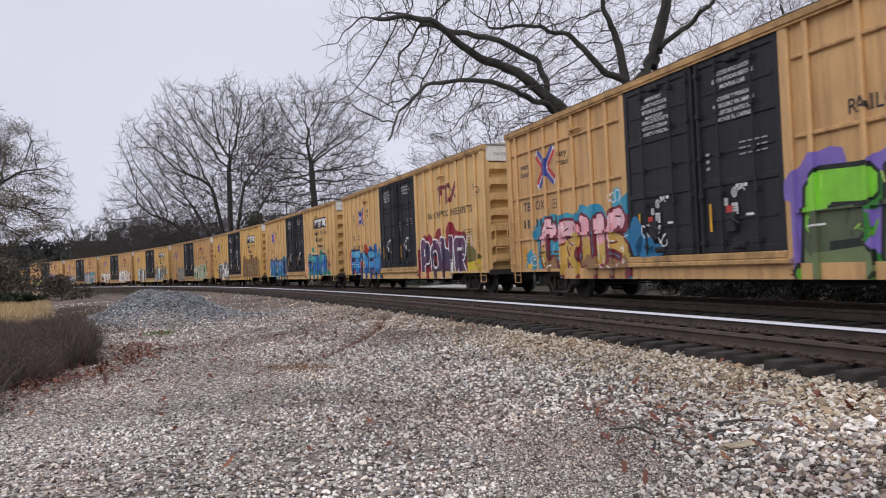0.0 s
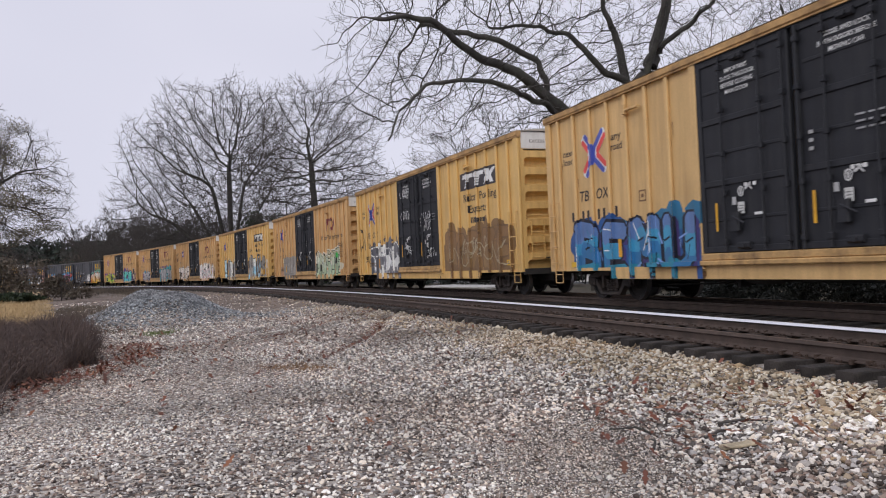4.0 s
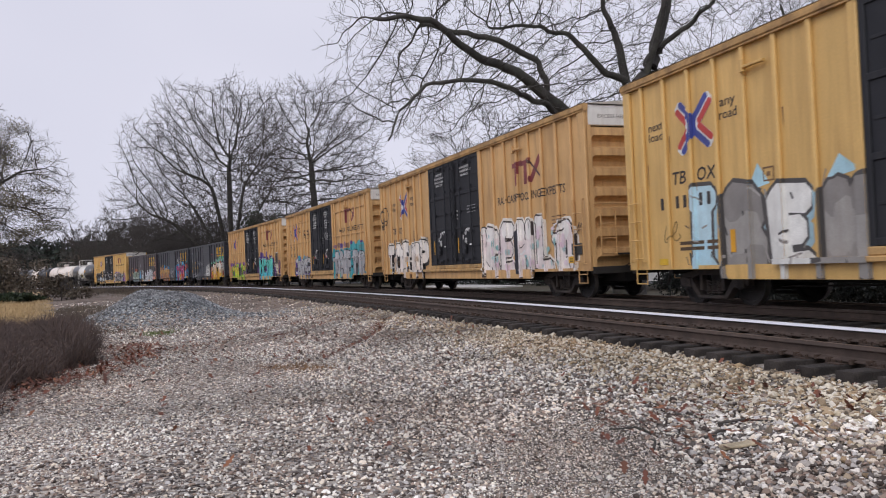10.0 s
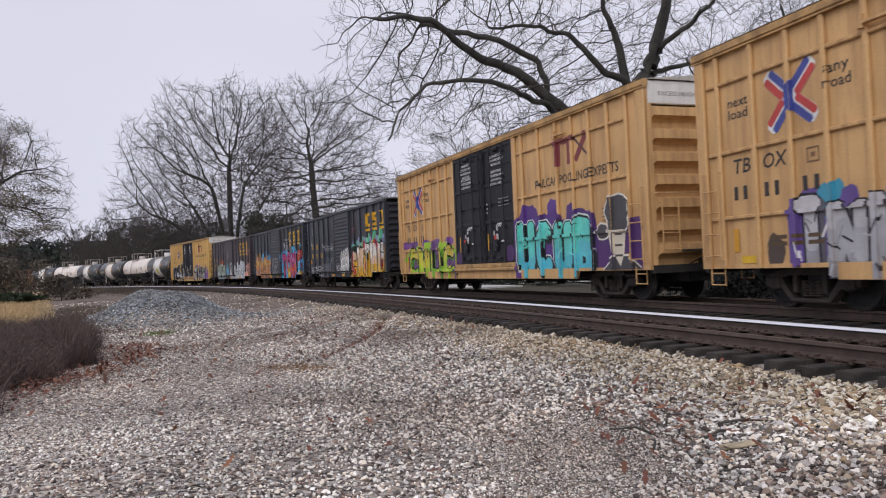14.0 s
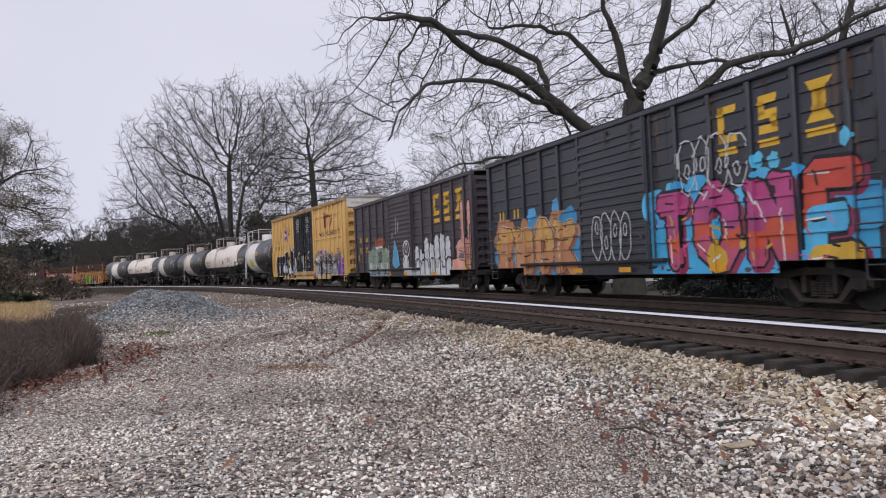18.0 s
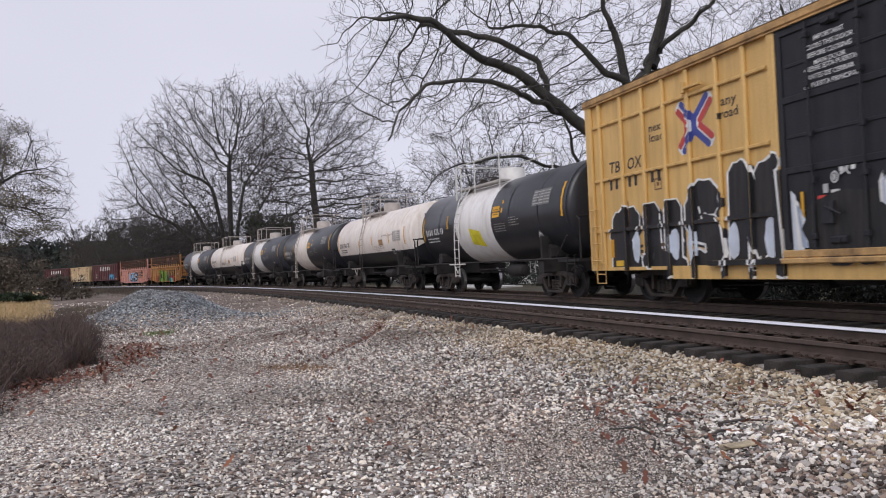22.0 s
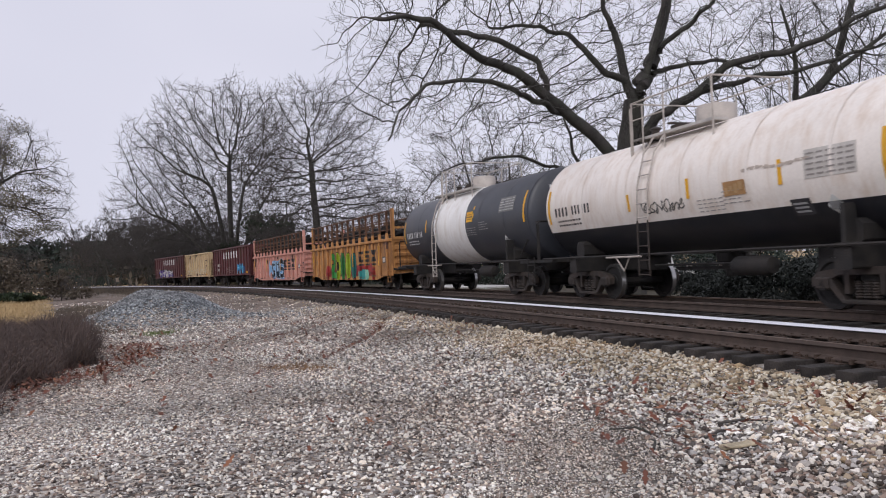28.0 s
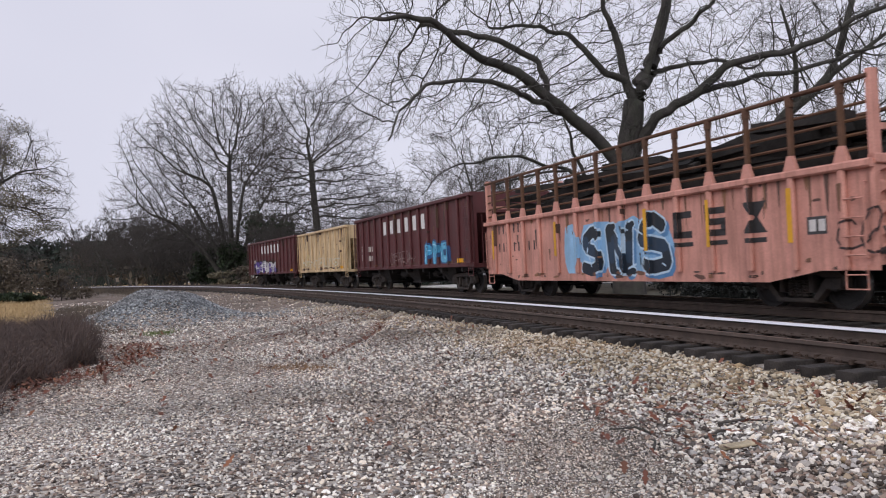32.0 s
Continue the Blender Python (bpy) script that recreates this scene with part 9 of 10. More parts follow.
# the great oak across the line: trunk and main limbs are led, all else grows
OAK = (9.2, 38.2, -0.78)
oak_cfg = dict(levels=5, kids=[5, 5, 5, 5, 4], spread=(26, 62), ratio=(0.48, 0.74), rise=0.02, wiggle=0.16, rmin=0.0055)
oak = Wood(7)
tree = thing("oak_tree", None, None, "great bare oak with spreading mossy limbs", "tree", "trees beyond the line")
limbs = [([(9.0, 38.2, -0.9), (9.1, 38.2, 2.0), (9.4, 38.4, 5.4), (9.7, 38.4, 8.7), (10.7, 38.8, 10.5), (11.4, 39.0, 12.5), (12.4, 39.6, 16.5)], 0.82, 0.10),
         ([(9.0, 38.1, 3.6), (8.7, 37.9, 5.6), (6.1, 36.9, 8.0), (3.7, 35.8, 9.7), (1.8, 34.3, 10.4), (-0.2, 32.8, 11.4), (-2.2, 31.6, 11.2)], 0.46, 0.06),
         ([(5.8, 36.9, 8.0), (4.4, 35.7, 8.4), (2.7, 34.3, 8.9), (0.2, 32.8, 8.8), (-1.4, 31.9, 7.6), (-2.0, 31.4, 6.1)], 0.20, 0.03),
         ([(5.2, 36.4, 8.8), (4.7, 36.3, 10.5), (2.9, 35.8, 11.2), (0.9, 35.8, 11.8), (-1.5, 35.4, 12.6)], 0.20, 0.03),
         ([(9.7, 38.3, 8.4), (9.1, 38.3, 11.6), (8.4, 37.8, 13.2), (7.6, 37.2, 16.0)], 0.30, 0.06),
         ([(9.5, 38.3, 9.6), (8.0, 37.8, 10.4), (6.6, 37.3, 11.7), (4.8, 36.8, 12.1), (2.4, 35.8, 11.9)], 0.24, 0.04),
         ([(10.9, 38.8, 11.0), (12.2, 37.8, 12.1), (13.2, 36.8, 12.9), (14.4, 35.7, 14.6)], 0.20, 0.05),
         ([(9.6, 38.3, 6.2), (10.6, 37.9, 7.7), (12.3, 37.3, 8.8), (14.0, 36.8, 10.0), (16.9, 35.8, 10.3), (19.3, 34.8, 11.6), (22.5, 33.5, 12.4)], 0.36, 0.06),
         ([(12.0, 37.3, 8.6), (15.3, 37.8, 9.5), (19.0, 38.3, 10.2), (22.8, 38.8, 11.3)], 0.22, 0.05),
         ([(10.4, 38.7, 9.9), (11.6, 39.3, 10.4), (14.0, 39.8, 10.9), (16.5, 40.8, 10.8), (19.1, 41.8, 12.1)], 0.20, 0.04),
         ([(9.9, 38.5, 9.0), (11.2, 38.0, 12.8), (11.0, 37.4, 16.0)], 0.26, 0.07)]
guides = []
for pts, r0, r1 in limbs:
    c = smooth_line(pts, 7)
    jit = oak.rng.normal(0, 0.10, c.shape)
    jit[0] = 0
    guides.append((c + jit, r0 * (1.0 if r0 > 0.7 else 0.8)))
aims = np.concatenate([dome(oak.rng, 4600, (9.2, 37.4, 8.6), (15.2, 6.0, 9.0), -0.12, 0.55),
                       dome(oak.rng, 1300, (0.3, 33.6, 10.4), (5.6, 3.0, 4.2), -0.9, 0.0),
                       dome(oak.rng, 800, (17.0, 37.0, 9.0), (7.5, 4.0, 3.6), -0.8, 0.0)])
colonise(oak, guides, aims, 0.32, 2.4, 0.5, tip=0.0115, power=2.08, jitter=0.26, twigs=1, twig_len=0.75, fine=1, cap=0.5)
oak.put(tree, m_bark, m_bark)
# moss and thin sprouts low on the trunk
sp = Wood(8)
for i in range(30):
    sp.grow((9.4 + sp.rng.uniform(-0.5, 0.6), 38.0, sp.rng.uniform(4.5, 8.5)), (sp.rng.uniform(-1, 1), -0.4, 0.5), sp.rng.uniform(1, 2.2), 0.018, 3,
            dict(levels=4, kids=[4], spread=(20, 60), ratio=(0.4, 0.7), rise=0.05, wiggle=0.2, rmin=0.008))
tagged(part("sprout_growth", sp.mesh("sprout_growth", m_twig), None, tree), kind="stuff")

# its neighbour, further along
oak2 = Wood(17)
tree = thing("oak_tree", None, None, "bare leaning oak with a mossy trunk", "tree", "trees beyond the line")
for pts, r0, r1 in (([(16.2, 42.0, -0.85), (16.6, 42.0, 3.0), (17.4, 41.9, 6.0), (18.4, 41.9, 8.1), (21.0, 41.8, 10.3), (22.2, 41.7, 13.5), (23.2, 41.7, 17.1)], 0.45, 0.08),
                    ([(20.6, 41.8, 10.0), (22.7, 41.3, 11.5), (25.2, 40.7, 13.3)], 0.18, 0.05), ([(17.6, 41.9, 6.6), (21.0, 42.4, 7.9), (24.5, 42.9, 8.6), (28.5, 43.0, 10.5)], 0.22, 0.05),
                    ([(19.2, 41.9, 8.7), (19.0, 41.2, 11.2), (18.2, 40.8, 14.0)], 0.16, 0.05)):
    c = smooth_line(pts)
    rad = np.linspace(1, 0, len(c)) ** 0.8 * (r0 - r1) + r1
    oak2.limb(c, rad, 10)
    sprout(oak2, c, rad, 12, 3.0, oak_cfg, 2, 0.4)
oak2.put(tree, m_bark, m_bark)

# an arching low branch of a thinner tree between
low = Wood(23)
tree = thing("small_tree", None, None, "slender bare tree with an arching low branch", "tree", "trees beyond the line")
guides = []
for pts, r0 in (([(8.6, 45.2, -0.85), (8.7, 45.0, 3.0), (8.4, 45.0, 5.6), (7.6, 44.8, 7.6), (7.2, 44.6, 9.6)], 0.20),
                ([(8.5, 45.0, 5.2), (7.6, 44.9, 6.2), (6.3, 44.9, 6.5), (4.6, 44.4, 7.1), (2.3, 43.9, 6.8), (0.6, 43.5, 6.5), (-1.2, 42.9, 5.0)], 0.12),
                ([(7.6, 44.9, 6.2), (4.6, 44.0, 5.9), (1.8, 43.6, 5.0), (-0.6, 43.2, 4.6)], 0.08)):
    c = smooth_line(pts)
    guides.append((c + np.concatenate([[(0, 0, 0)], low.rng.normal(0, 0.10, (len(c) - 1, 3))]), r0))
colonise(low, guides, np.concatenate([dome(low.rng, 900, (4.2, 44.4, 6.8), (6.4, 2.6, 3.6), -0.9), dome(low.rng, 300, (8.5, 45.0, 8.5), (4.0, 3.0, 3.5), -0.8)]),
         0.30, 2.4, 0.5, tip=0.013, power=2.3, jitter=0.25, twigs=1, twig_len=0.6, fine=1, cap=0.2)
low.put(tree, m_bark, m_bark)


def bare_tree(name, label, x, y, height, stems, seed, cfg, r0, spread=0.25, lean=(0, 0)):
    """A bare tree of one or several stems."""
    w = Wood(seed)
    z = ground_at(x, y) - 0.1
    for i in range(stems):
        a = 2 * math.pi * i / stems + w.rng.uniform(-0.3, 0.3)
        d = np.array([math.cos(a) * spread + lean[0], math.sin(a) * spread + lean[1], 1.0])
        d /= np.linalg.norm(d)
        w.grow((x + 0.5 * math.cos(a) * (stems > 1), y + 0.5 * math.sin(a) * (stems > 1), z), d, height * w.rng.uniform(0.72, 0.82), r0 * w.rng.uniform(0.8, 1.1), 0, cfg)
    t = thing(name, None, None, label, "tree", "trees beyond the line")
    w.put(t, m_bark, m_twig)
    return t


up = dict(levels=5, kids=[15, 6, 4, 4, 3], spread=(20, 46), ratio=(0.46, 0.66), dome=0.60, rise=0.03, wiggle=0.05, rmin=0.009, thin=0.72)
wide = dict(levels=5, kids=[10, 7, 5, 4, 3], spread=(30, 60), ratio=(0.46, 0.68), rise=0.03, wiggle=0.11, rmin=0.011, thin=0.8)
up["from"], wide["from"] = 0.20, 0.18
_z = ground_at(-34.5, 126) - 0.2
stems = []
for dx, dy, h in ((-3.2, 0.5, 10), (-1.4, -0.8, 13), (0.0, 0.3, 15), (1.4, -0.4, 13), (3.0, 0.6, 11), (-5.0, -0.5, 8.5), (4.6, -0.3, 8)):
    stems.append(([(-34.0 + dx * 0.7 * k + dx * 0.9 * k * k + 0.2 * dx, 126 + dy * k, _z + h * 1.25 * k) for k in np.linspace(0, 1, 12)], 0.50))
crown_tree("tulip_tree", "tall bare tree of several rising stems", 31, stems,
           lambda g: np.concatenate([dome(g, 3300, (-37.2, 126, 13.0), (14.0, 8.5, 19.6), -0.42, 0.3), dome(g, 1500, (-30.5, 126, 15.0), (8.5, 7.0, 18.0), -0.5, 0.25),
                                     dome(g, 700, (-45.0, 126, 11.0), (9.0, 6.0, 8.0), -0.75)]), m_bark, m_twig,
           step=0.62, reach=5.5, kill=0.85, tip=0.030, power=2.3, jitter=0.15, twigs=2, twig_len=1.7, cap=0.42)
_z = ground_at(-15.6, 97) - 0.2
crown_tree("oak_tree", "broad bare oak with a straight trunk", 34,
           [([(-15.6 + 0.25 * math.sin(k * 5), 97, _z + 15.5 * k) for k in np.linspace(0, 1, 14)], 0.62)],
           lambda g: np.concatenate([dome(g, 3000, (-16.0, 97, 12.6), (9.0, 7.5, 12.4), -0.72, 0.3), dome(g, 1200, (-10.5, 97, 8.5), (8.0, 6.0, 6.5), -0.8)]), m_bark, m_twig,
           step=0.5, reach=4.2, kill=0.72, tip=0.024, power=2.3, jitter=0.24, droop=0.03, twigs=2, twig_len=1.2, cap=0.5)
bare_tree("small_tree", "bare twiggy tree in the middle distance", 4.5, 66, 13.5, 3, 35, dict(wide, levels=4, rmin=0.008), 0.16, 0.3)
bare_tree("small_tree", "bare twiggy tree in the middle distance", 8.5, 72, 13, 2, 36, dict(wide, levels=4, rmin=0.008), 0.16, 0.25)
bare_tree("small_tree", "bare twiggy tree in the middle distance", -5.5, 108, 15, 3, 37, dict(wide, levels=4), 0.18, 0.3)
for i, (x, y, h) in enumerate(((-88, 196, 17), (-80, 188, 16), (-71, 178, 17), (-62, 170, 16), (-54, 160, 15), (-76, 205, 18), (-96, 210, 15), (-50, 165, 15), (-58, 172, 13), (-64, 190, 14), (-46, 150, 12), (-72, 200, 12), (-42, 140, 11), (-55, 150, 9), (-27, 125, 10), (-24, 118, 9), (-12, 120, 11), (2, 110, 10))):
    bare_tree("small_tree", "bare small tree in the thicket beyond the line", x, y, h, 3, 40 + i, dict(wide, levels=4, kids=[6, 6, 5, 3], rmin=0.026), 0.20, 0.35)


# ---- leaves
def leaf_material(name, tones, rough=0.7):
    m = bpy.data.materials.new(name)
    m.use_nodes = True
    n, l = m.node_tree.nodes, m.node_tree.links
    g = n.new("ShaderNodeNewGeometry")
    r_ = n.new("ShaderNodeValToRGB")
    el = r_.color_ramp.elements
    while len(el) < len(tones):
        el.new(0.5)
    for i, c in enumerate(tones):
        el[i].position, el[i].color = i / (len(tones) - 1), (*c, 1)
    l.new(g.outputs["Random Per Island"], r_.inputs["Fac"])
    no = n.new("ShaderNodeTexNoise")
    no.inputs["Scale"].default_value = 0.7
    l.new(g.outputs["Position"], no.inputs["Vector"])
    mr = n.new("ShaderNodeMapRange")
    mr.inputs["To Min"].default_value = 0.55
    mr.inputs["To Max"].default_value = 1.4
    l.new(no.outputs["Fac"], mr.inputs["Value"])
    sc = n.new("ShaderNodeVectorMath")
    sc.operation = "SCALE"
    l.new(r_.outputs["Color"], sc.inputs[0])
    l.new(mr.outputs["Result"], sc.inputs["Scale"])
    l.new(sc.outputs["Vector"], n["Principled BSDF"].inputs["Base Color"])
    n["Principled BSDF"].inputs["Roughness"].default_value = rough
    return m


m_pine = leaf_material("pine_needles", [(0.026, 0.038, 0.030), (0.038, 0.052, 0.038), (0.020, 0.030, 0.025)])
m_brush = leaf_material("winter_brush", [(0.095, 0.070, 0.052), (0.145, 0.110, 0.080), (0.070, 0.064, 0.045), (0.16, 0.12, 0.085)])
m_green = leaf_material("evergreen_leaves", [(0.018, 0.032, 0.014), (0.035, 0.055, 0.022), (0.012, 0.020, 0.010)])
m_olive = leaf_material("late_leaves", [(0.15, 0.13, 0.085), (0.20, 0.17, 0.11), (0.10, 0.09, 0.065)])
m_deadgrass = leaf_material("dead_weeds", [(0.065, 0.045, 0.042), (0.10, 0.068, 0.058), (0.045, 0.034, 0.033), (0.15, 0.10, 0.075), (0.08, 0.055, 0.05)])
m_straw = leaf_material("straw_grass", [(0.42, 0.30, 0.15), (0.52, 0.38, 0.20), (0.34, 0.24, 0.12)])
m_litter = leaf_material("fallen_oak_leaves", [(0.13, 0.040, 0.024), (0.19, 0.065, 0.035), (0.08, 0.030, 0.02), (0.30, 0.12, 0.055)])


def leaf_cloud(rng, centres, radii, per, size):
    """Small flat leaves scattered through uneven lumps."""
    k = len(centres) * per
    c = np.repeat(np.asarray(centres, float), per, 0)
    r_ = np.repeat(np.asarray(radii, float), per, 0)
    d = rng.normal(0, 1, (k, 3))
    d /= np.linalg.norm(d, axis=1)[:, None]
    p = c + d * r_ * (rng.uniform(0, 1, (k, 1)) ** 0.45)
    u = rng.normal(0, 1, (k, 3))
    u /= np.linalg.norm(u, axis=1)[:, None]
    w = np.cross(u, rng.normal(0, 1, (k, 3)))
    w /= np.linalg.norm(w, axis=1)[:, None]
    s = size * rng.uniform(0.6, 1.4, (k, 1))
    v = np.stack([p - u * s, p + w * s * 0.5, p + u * s, p - w * s * 0.5], 1).reshape(-1, 3)
    return v, np.arange(k * 4).reshape(k, 4)


def shrub(name, label, category, x, y, w, h, material, seed, leaf=0.25, lumps=14, per=120, twig=True, deep=None, kind=""):
    rng = np.random.default_rng(seed)
    z = ground_at(x, y)
    deep = deep or w * 0.7
    cs, rs = [], []
    for i in range(lumps):
        a, q = rng.uniform(0, 2 * np.pi), np.sqrt(rng.uniform(0, 1))
        t = rng.uniform(0.12, 0.85)
        cs.append((x + np.cos(a) * q * w / 2 * (1.1 - 0.5 * t), y + np.sin(a) * q * deep / 2 * (1.1 - 0.5 * t), z + h * t))
        k = rng.uniform(0.14, 0.26)
        rs.append((w * k, deep * k, h * k * 0.8))
    t = thing(name, None, None, label, category, kind=kind)
    v, f = leaf_cloud(rng, cs, rs, per, leaf)
    part("foliage", big_mesh("foliage", v, f, material), None, t)
    if twig:
        wd = Wood(seed + 1)
        for i in range(6):
            d = np.array([rng.uniform(-0.5, 0.5), rng.uniform(-0.5, 0.5), 1.0])
            wd.grow((x + rng.uniform(-0.2, 0.2) * w, y, z - 0.05), d / np.linalg.norm(d), h * 0.8, 0.04 + 0.004 * h, 1, dict(levels=4, kids=[5, 5, 4, 3], spread=(25, 60), ratio=(0.4, 0.7), rise=0.05, wiggle=0.15, rmin=0.012))
        tagged(part("stem_growth", wd.mesh("stem_growth", m_twig), None, t), kind="stuff")
    return t


# dark twiggy trees behind the far end of the train
for i, (x, y, h) in enumerate(((-72, 172, 11), (-66, 166, 14), (-60, 161, 16), (-55, 156, 15), (-50, 150, 13), (-47, 147, 12))):
    bare_tree("small_tree", "dense dark bare tree in the thicket beyond the line", x, y, h, 3, 300 + i, dict(wide, levels=4, kids=[6, 7, 5, 4], rmin=0.024), 0.2, 0.42)
# evergreen and ivy at the feet of the tall trees
shrub("magnolia_tree", "dark evergreen tree at the foot of bare trees", "tree", -27.5, 124, 8.0, 11.5, m_green, 61, 0.30, 24, 260)
shrub("holly_bush", "dark evergreen bush among trunks", "bush", -33.5, 124, 5.0, 8, m_green, 62, 0.26, 14, 240)
shrub("holly_bush", "dark evergreen bush among trunks", "bush", -40.0, 135, 6, 7, m_green, 63, 0.28, 14, 220)
# brown thicket along the far side of the line
for i, (x, y, w, h) in enumerate(((-88, 205, 14, 8), (-76, 195, 12, 9), (-66, 182, 12, 8), (-57, 165, 10, 7), (-49, 152, 9, 6), (-43, 141, 8, 5), (-36, 130, 8, 4.5), (-30, 119, 7, 3.4), (-23, 110, 7, 3.0), (-17, 104, 7, 3.0),
                                  (-10, 100, 8, 3.2), (-100, 215, 16, 10), (-114, 228, 18, 11), (-3, 95, 8, 3.0))):
    shrub("thicket", "tangle of brown winter brush beyond the line", "brush", x, y, w, h, m_brush if i % 3 else m_green if y < 150 else m_pine, 70 + i, 0.22, 12, 100, kind="stuff")
shrub("azalea_bush", "light olive bush beside the far line", "bush", -60, 178, 5, 4, m_olive, 88, 0.25, 10, 140)
shrub("azalea_bush", "light olive bush beside the far line", "bush", -31.5, 113, 4.5, 2.6, m_olive, 89, 0.18, 10, 160)
# pine wood on the skyline
rng = np.random.default_rng(90)
cs, rs = [], []
for i in range(110):
    a = np.radians(np.interp(i, [0, 109], [-37, -14]) + rng.uniform(-0.2, 0.2))
    dist = rng.uniform(260, 330)
    h = rng.uniform(14, 18.5) * (0.75 if i > 70 else 1.0)
    x, y = dist * np.sin(a), dist * np.cos(a)
    for k in range(9):
        t = k / 8
        cs.append((x + rng.uniform(-2.6, 2.6), y + rng.uniform(-2.6, 2.6), -0.7 + h * (0.12 + 0.80 * t * rng.uniform(0.7, 1.0))))
        rs.append((4.4 * (1.0 - t * 0.55), 4.4 * (1.0 - t * 0.55), h * 0.12))
v, f = leaf_cloud(rng, cs, rs, 42, 0.85)
tagged(new("pine_wood", big_mesh("pine_wood", v, f, m_pine)), "dark pine wood on the skyline", "woods", kind="stuff")
# bare woods that close the distance all round
w = Wood(95)
for i in range(70):
    a = np.radians(rng.uniform(-20, 60) if i < 45 else rng.uniform(60, 330))
    dist = rng.uniform(150, 300)
    h = rng.uniform(11, 18)
    w.grow((dist * np.sin(a), dist * np.cos(a), -0.9), np.array([0, 0, 1.0]), h, 0.22, 1, dict(levels=3, kids=[5, 8, 6, 4], spread=(25, 55), ratio=(0.42, 0.65), rise=0.05, wiggle=0.1, rmin=0.05))
tagged(new("far_woods", w.mesh("far_woods", m_twig)), "bare winter woods in the distance", "woods", kind="stuff")
cs, rs = [], []
for i in range(260):
    a = np.radians(rng.uniform(-24, 336))
    dist = rng.uniform(170, 300)
    cs.append((dist * np.sin(a), dist * np.cos(a), rng.uniform(0, 4)))
    rs.append((9, 9, rng.uniform(2, 4)))
v, f = leaf_cloud(rng, cs, rs, 90, 0.8)
tagged(new("far_brush", big_mesh("far_brush", v, f, m_brush)), "brown winter brush in the distance", "brush", kind="stuff")

# ---- the near side of the line, to the left of the gravel
_z = ground_at(-46.5, 74) - 0.2
t = crown_tree("willow_oak", "half-leafed tree with drooping olive foliage", 97,
               [([(-46.5 + e * 4.0 * k * k, 74 + f * k, _z + 11 * k) for k in np.linspace(0, 1, 10)], 0.36) for e, f in ((-1, 0.3), (0.25, -0.5), (1.1, 0.4))],
               lambda g: dome(g, 2600, (-46.5, 74, 7.8), (11.6, 8.0, 11.0), -0.42, 0.25), m_bark, m_twig,
               step=0.45, reach=4.0, kill=0.65, tip=0.018, power=2.3, jitter=0.18, droop=0.10, twigs=2, twig_len=1.0, cap=0.4)
cs = []
for i in range(300):
    q = math.sqrt(rng.uniform(0, 1))
    a_ = rng.uniform(0, 2 * math.pi)
    z_ = rng.uniform(4.5, 17.0)
    k_ = 10.8 * (1.0 - 0.55 * abs(z_ - 7.5) / 12)
    cs.append((-46.5 + math.cos(a_) * q * k_, 74 + math.sin(a_) * q * k_ * 0.8, z_))
v, f = leaf_cloud(rng, cs, [(1.4, 1.3, 0.6)] * len(cs), 220, 0.075)
tagged(part("foliage", big_mesh("foliage", v, f, m_olive), None, t), kind="stuff")
for i, (x, y, ww, h) in enumerate(((-40.6, 70, 5, 4.4), (-42, 66, 8, 6.0), (-47, 75, 9, 7.0), (-53, 84, 9, 7.2), (-65, 98, 12, 6.5))):
    shrub("thicket", "tangle of red-brown winter brush at the field edge", "brush", x, y, ww, h, m_brush, 100 + i, 0.12, 16, 260, kind="stuff")
shrub("thicket", "tangle of red-brown winter brush at the field edge", "brush", -34.6, 63, 6.4, 4.3, m_brush, 109, 0.10, 18, 260, kind="stuff")
shrub("thicket", "low red-brown winter brush at the field edge", "brush", -31.0, 64, 4.5, 2.2, m_brush, 108, 0.10, 12, 200, kind="stuff")
shrub("holly_bush", "low dark green bush at the field edge", "bush", -33.6, 60, 5.0, 0.8, m_green, 110, 0.14, 14, 260, twig=False)


def blades(name, label, n, place, hmin, hmax, material, seed, lean=0.25, wid=0.006):
    """Stalks of grass or weed, three-sided at the foot and drawn to a point."""
    rng = np.random.default_rng(seed)
    x, y = place(rng, n)
    z = ground_z(x, y)
    h = rng.uniform(hmin, hmax, len(x)) * (0.72 + 0.2 * np.sin(x * 1.9 + 0.8 * np.sin(y * 1.3)) * np.sin(y * 1.55 + x) + 0.15 * np.sin(x * 5.3 + 2 * np.sin(y * 3.1)))
    a = rng.uniform(0, 2 * np.pi, len(x))
    dx, dy = rng.normal(0, lean, len(x)) * h, rng.normal(0, lean, len(x)) * h
    px, py = np.cos(a) * wid, np.sin(a) * wid
    p0 = np.stack([x - px, y - py, z], -1)
    p1 = np.stack([x + px, y + py, z], -1)
    p2 = np.stack([x + dx * 0.5 + px * 0.8, y + dy * 0.5 + py * 0.8, z + h * 0.62], -1)
    p3 = np.stack([x + dx * 0.5 - px * 0.8, y + dy * 0.5 - py * 0.8, z + h * 0.62], -1)
    p4 = np.stack([x + dx + px * 0.3, y + dy + py * 0.3, z + h], -1)
    p5 = np.stack([x + dx - px * 0.3, y + dy - py * 0.3, z + h], -1)
    v = np.stack([p0, p1, p2, p3, p4, p5], 1).reshape(-1, 3)
    i = np.arange(len(x))[:, None] * 6
    f = np.concatenate([i + np.array([0, 1, 2, 3]), i + np.array([3, 2, 4, 5])], 0)
    return tagged(new(name, big_mesh(name, v, f, material)), label, "weeds", kind="stuff")


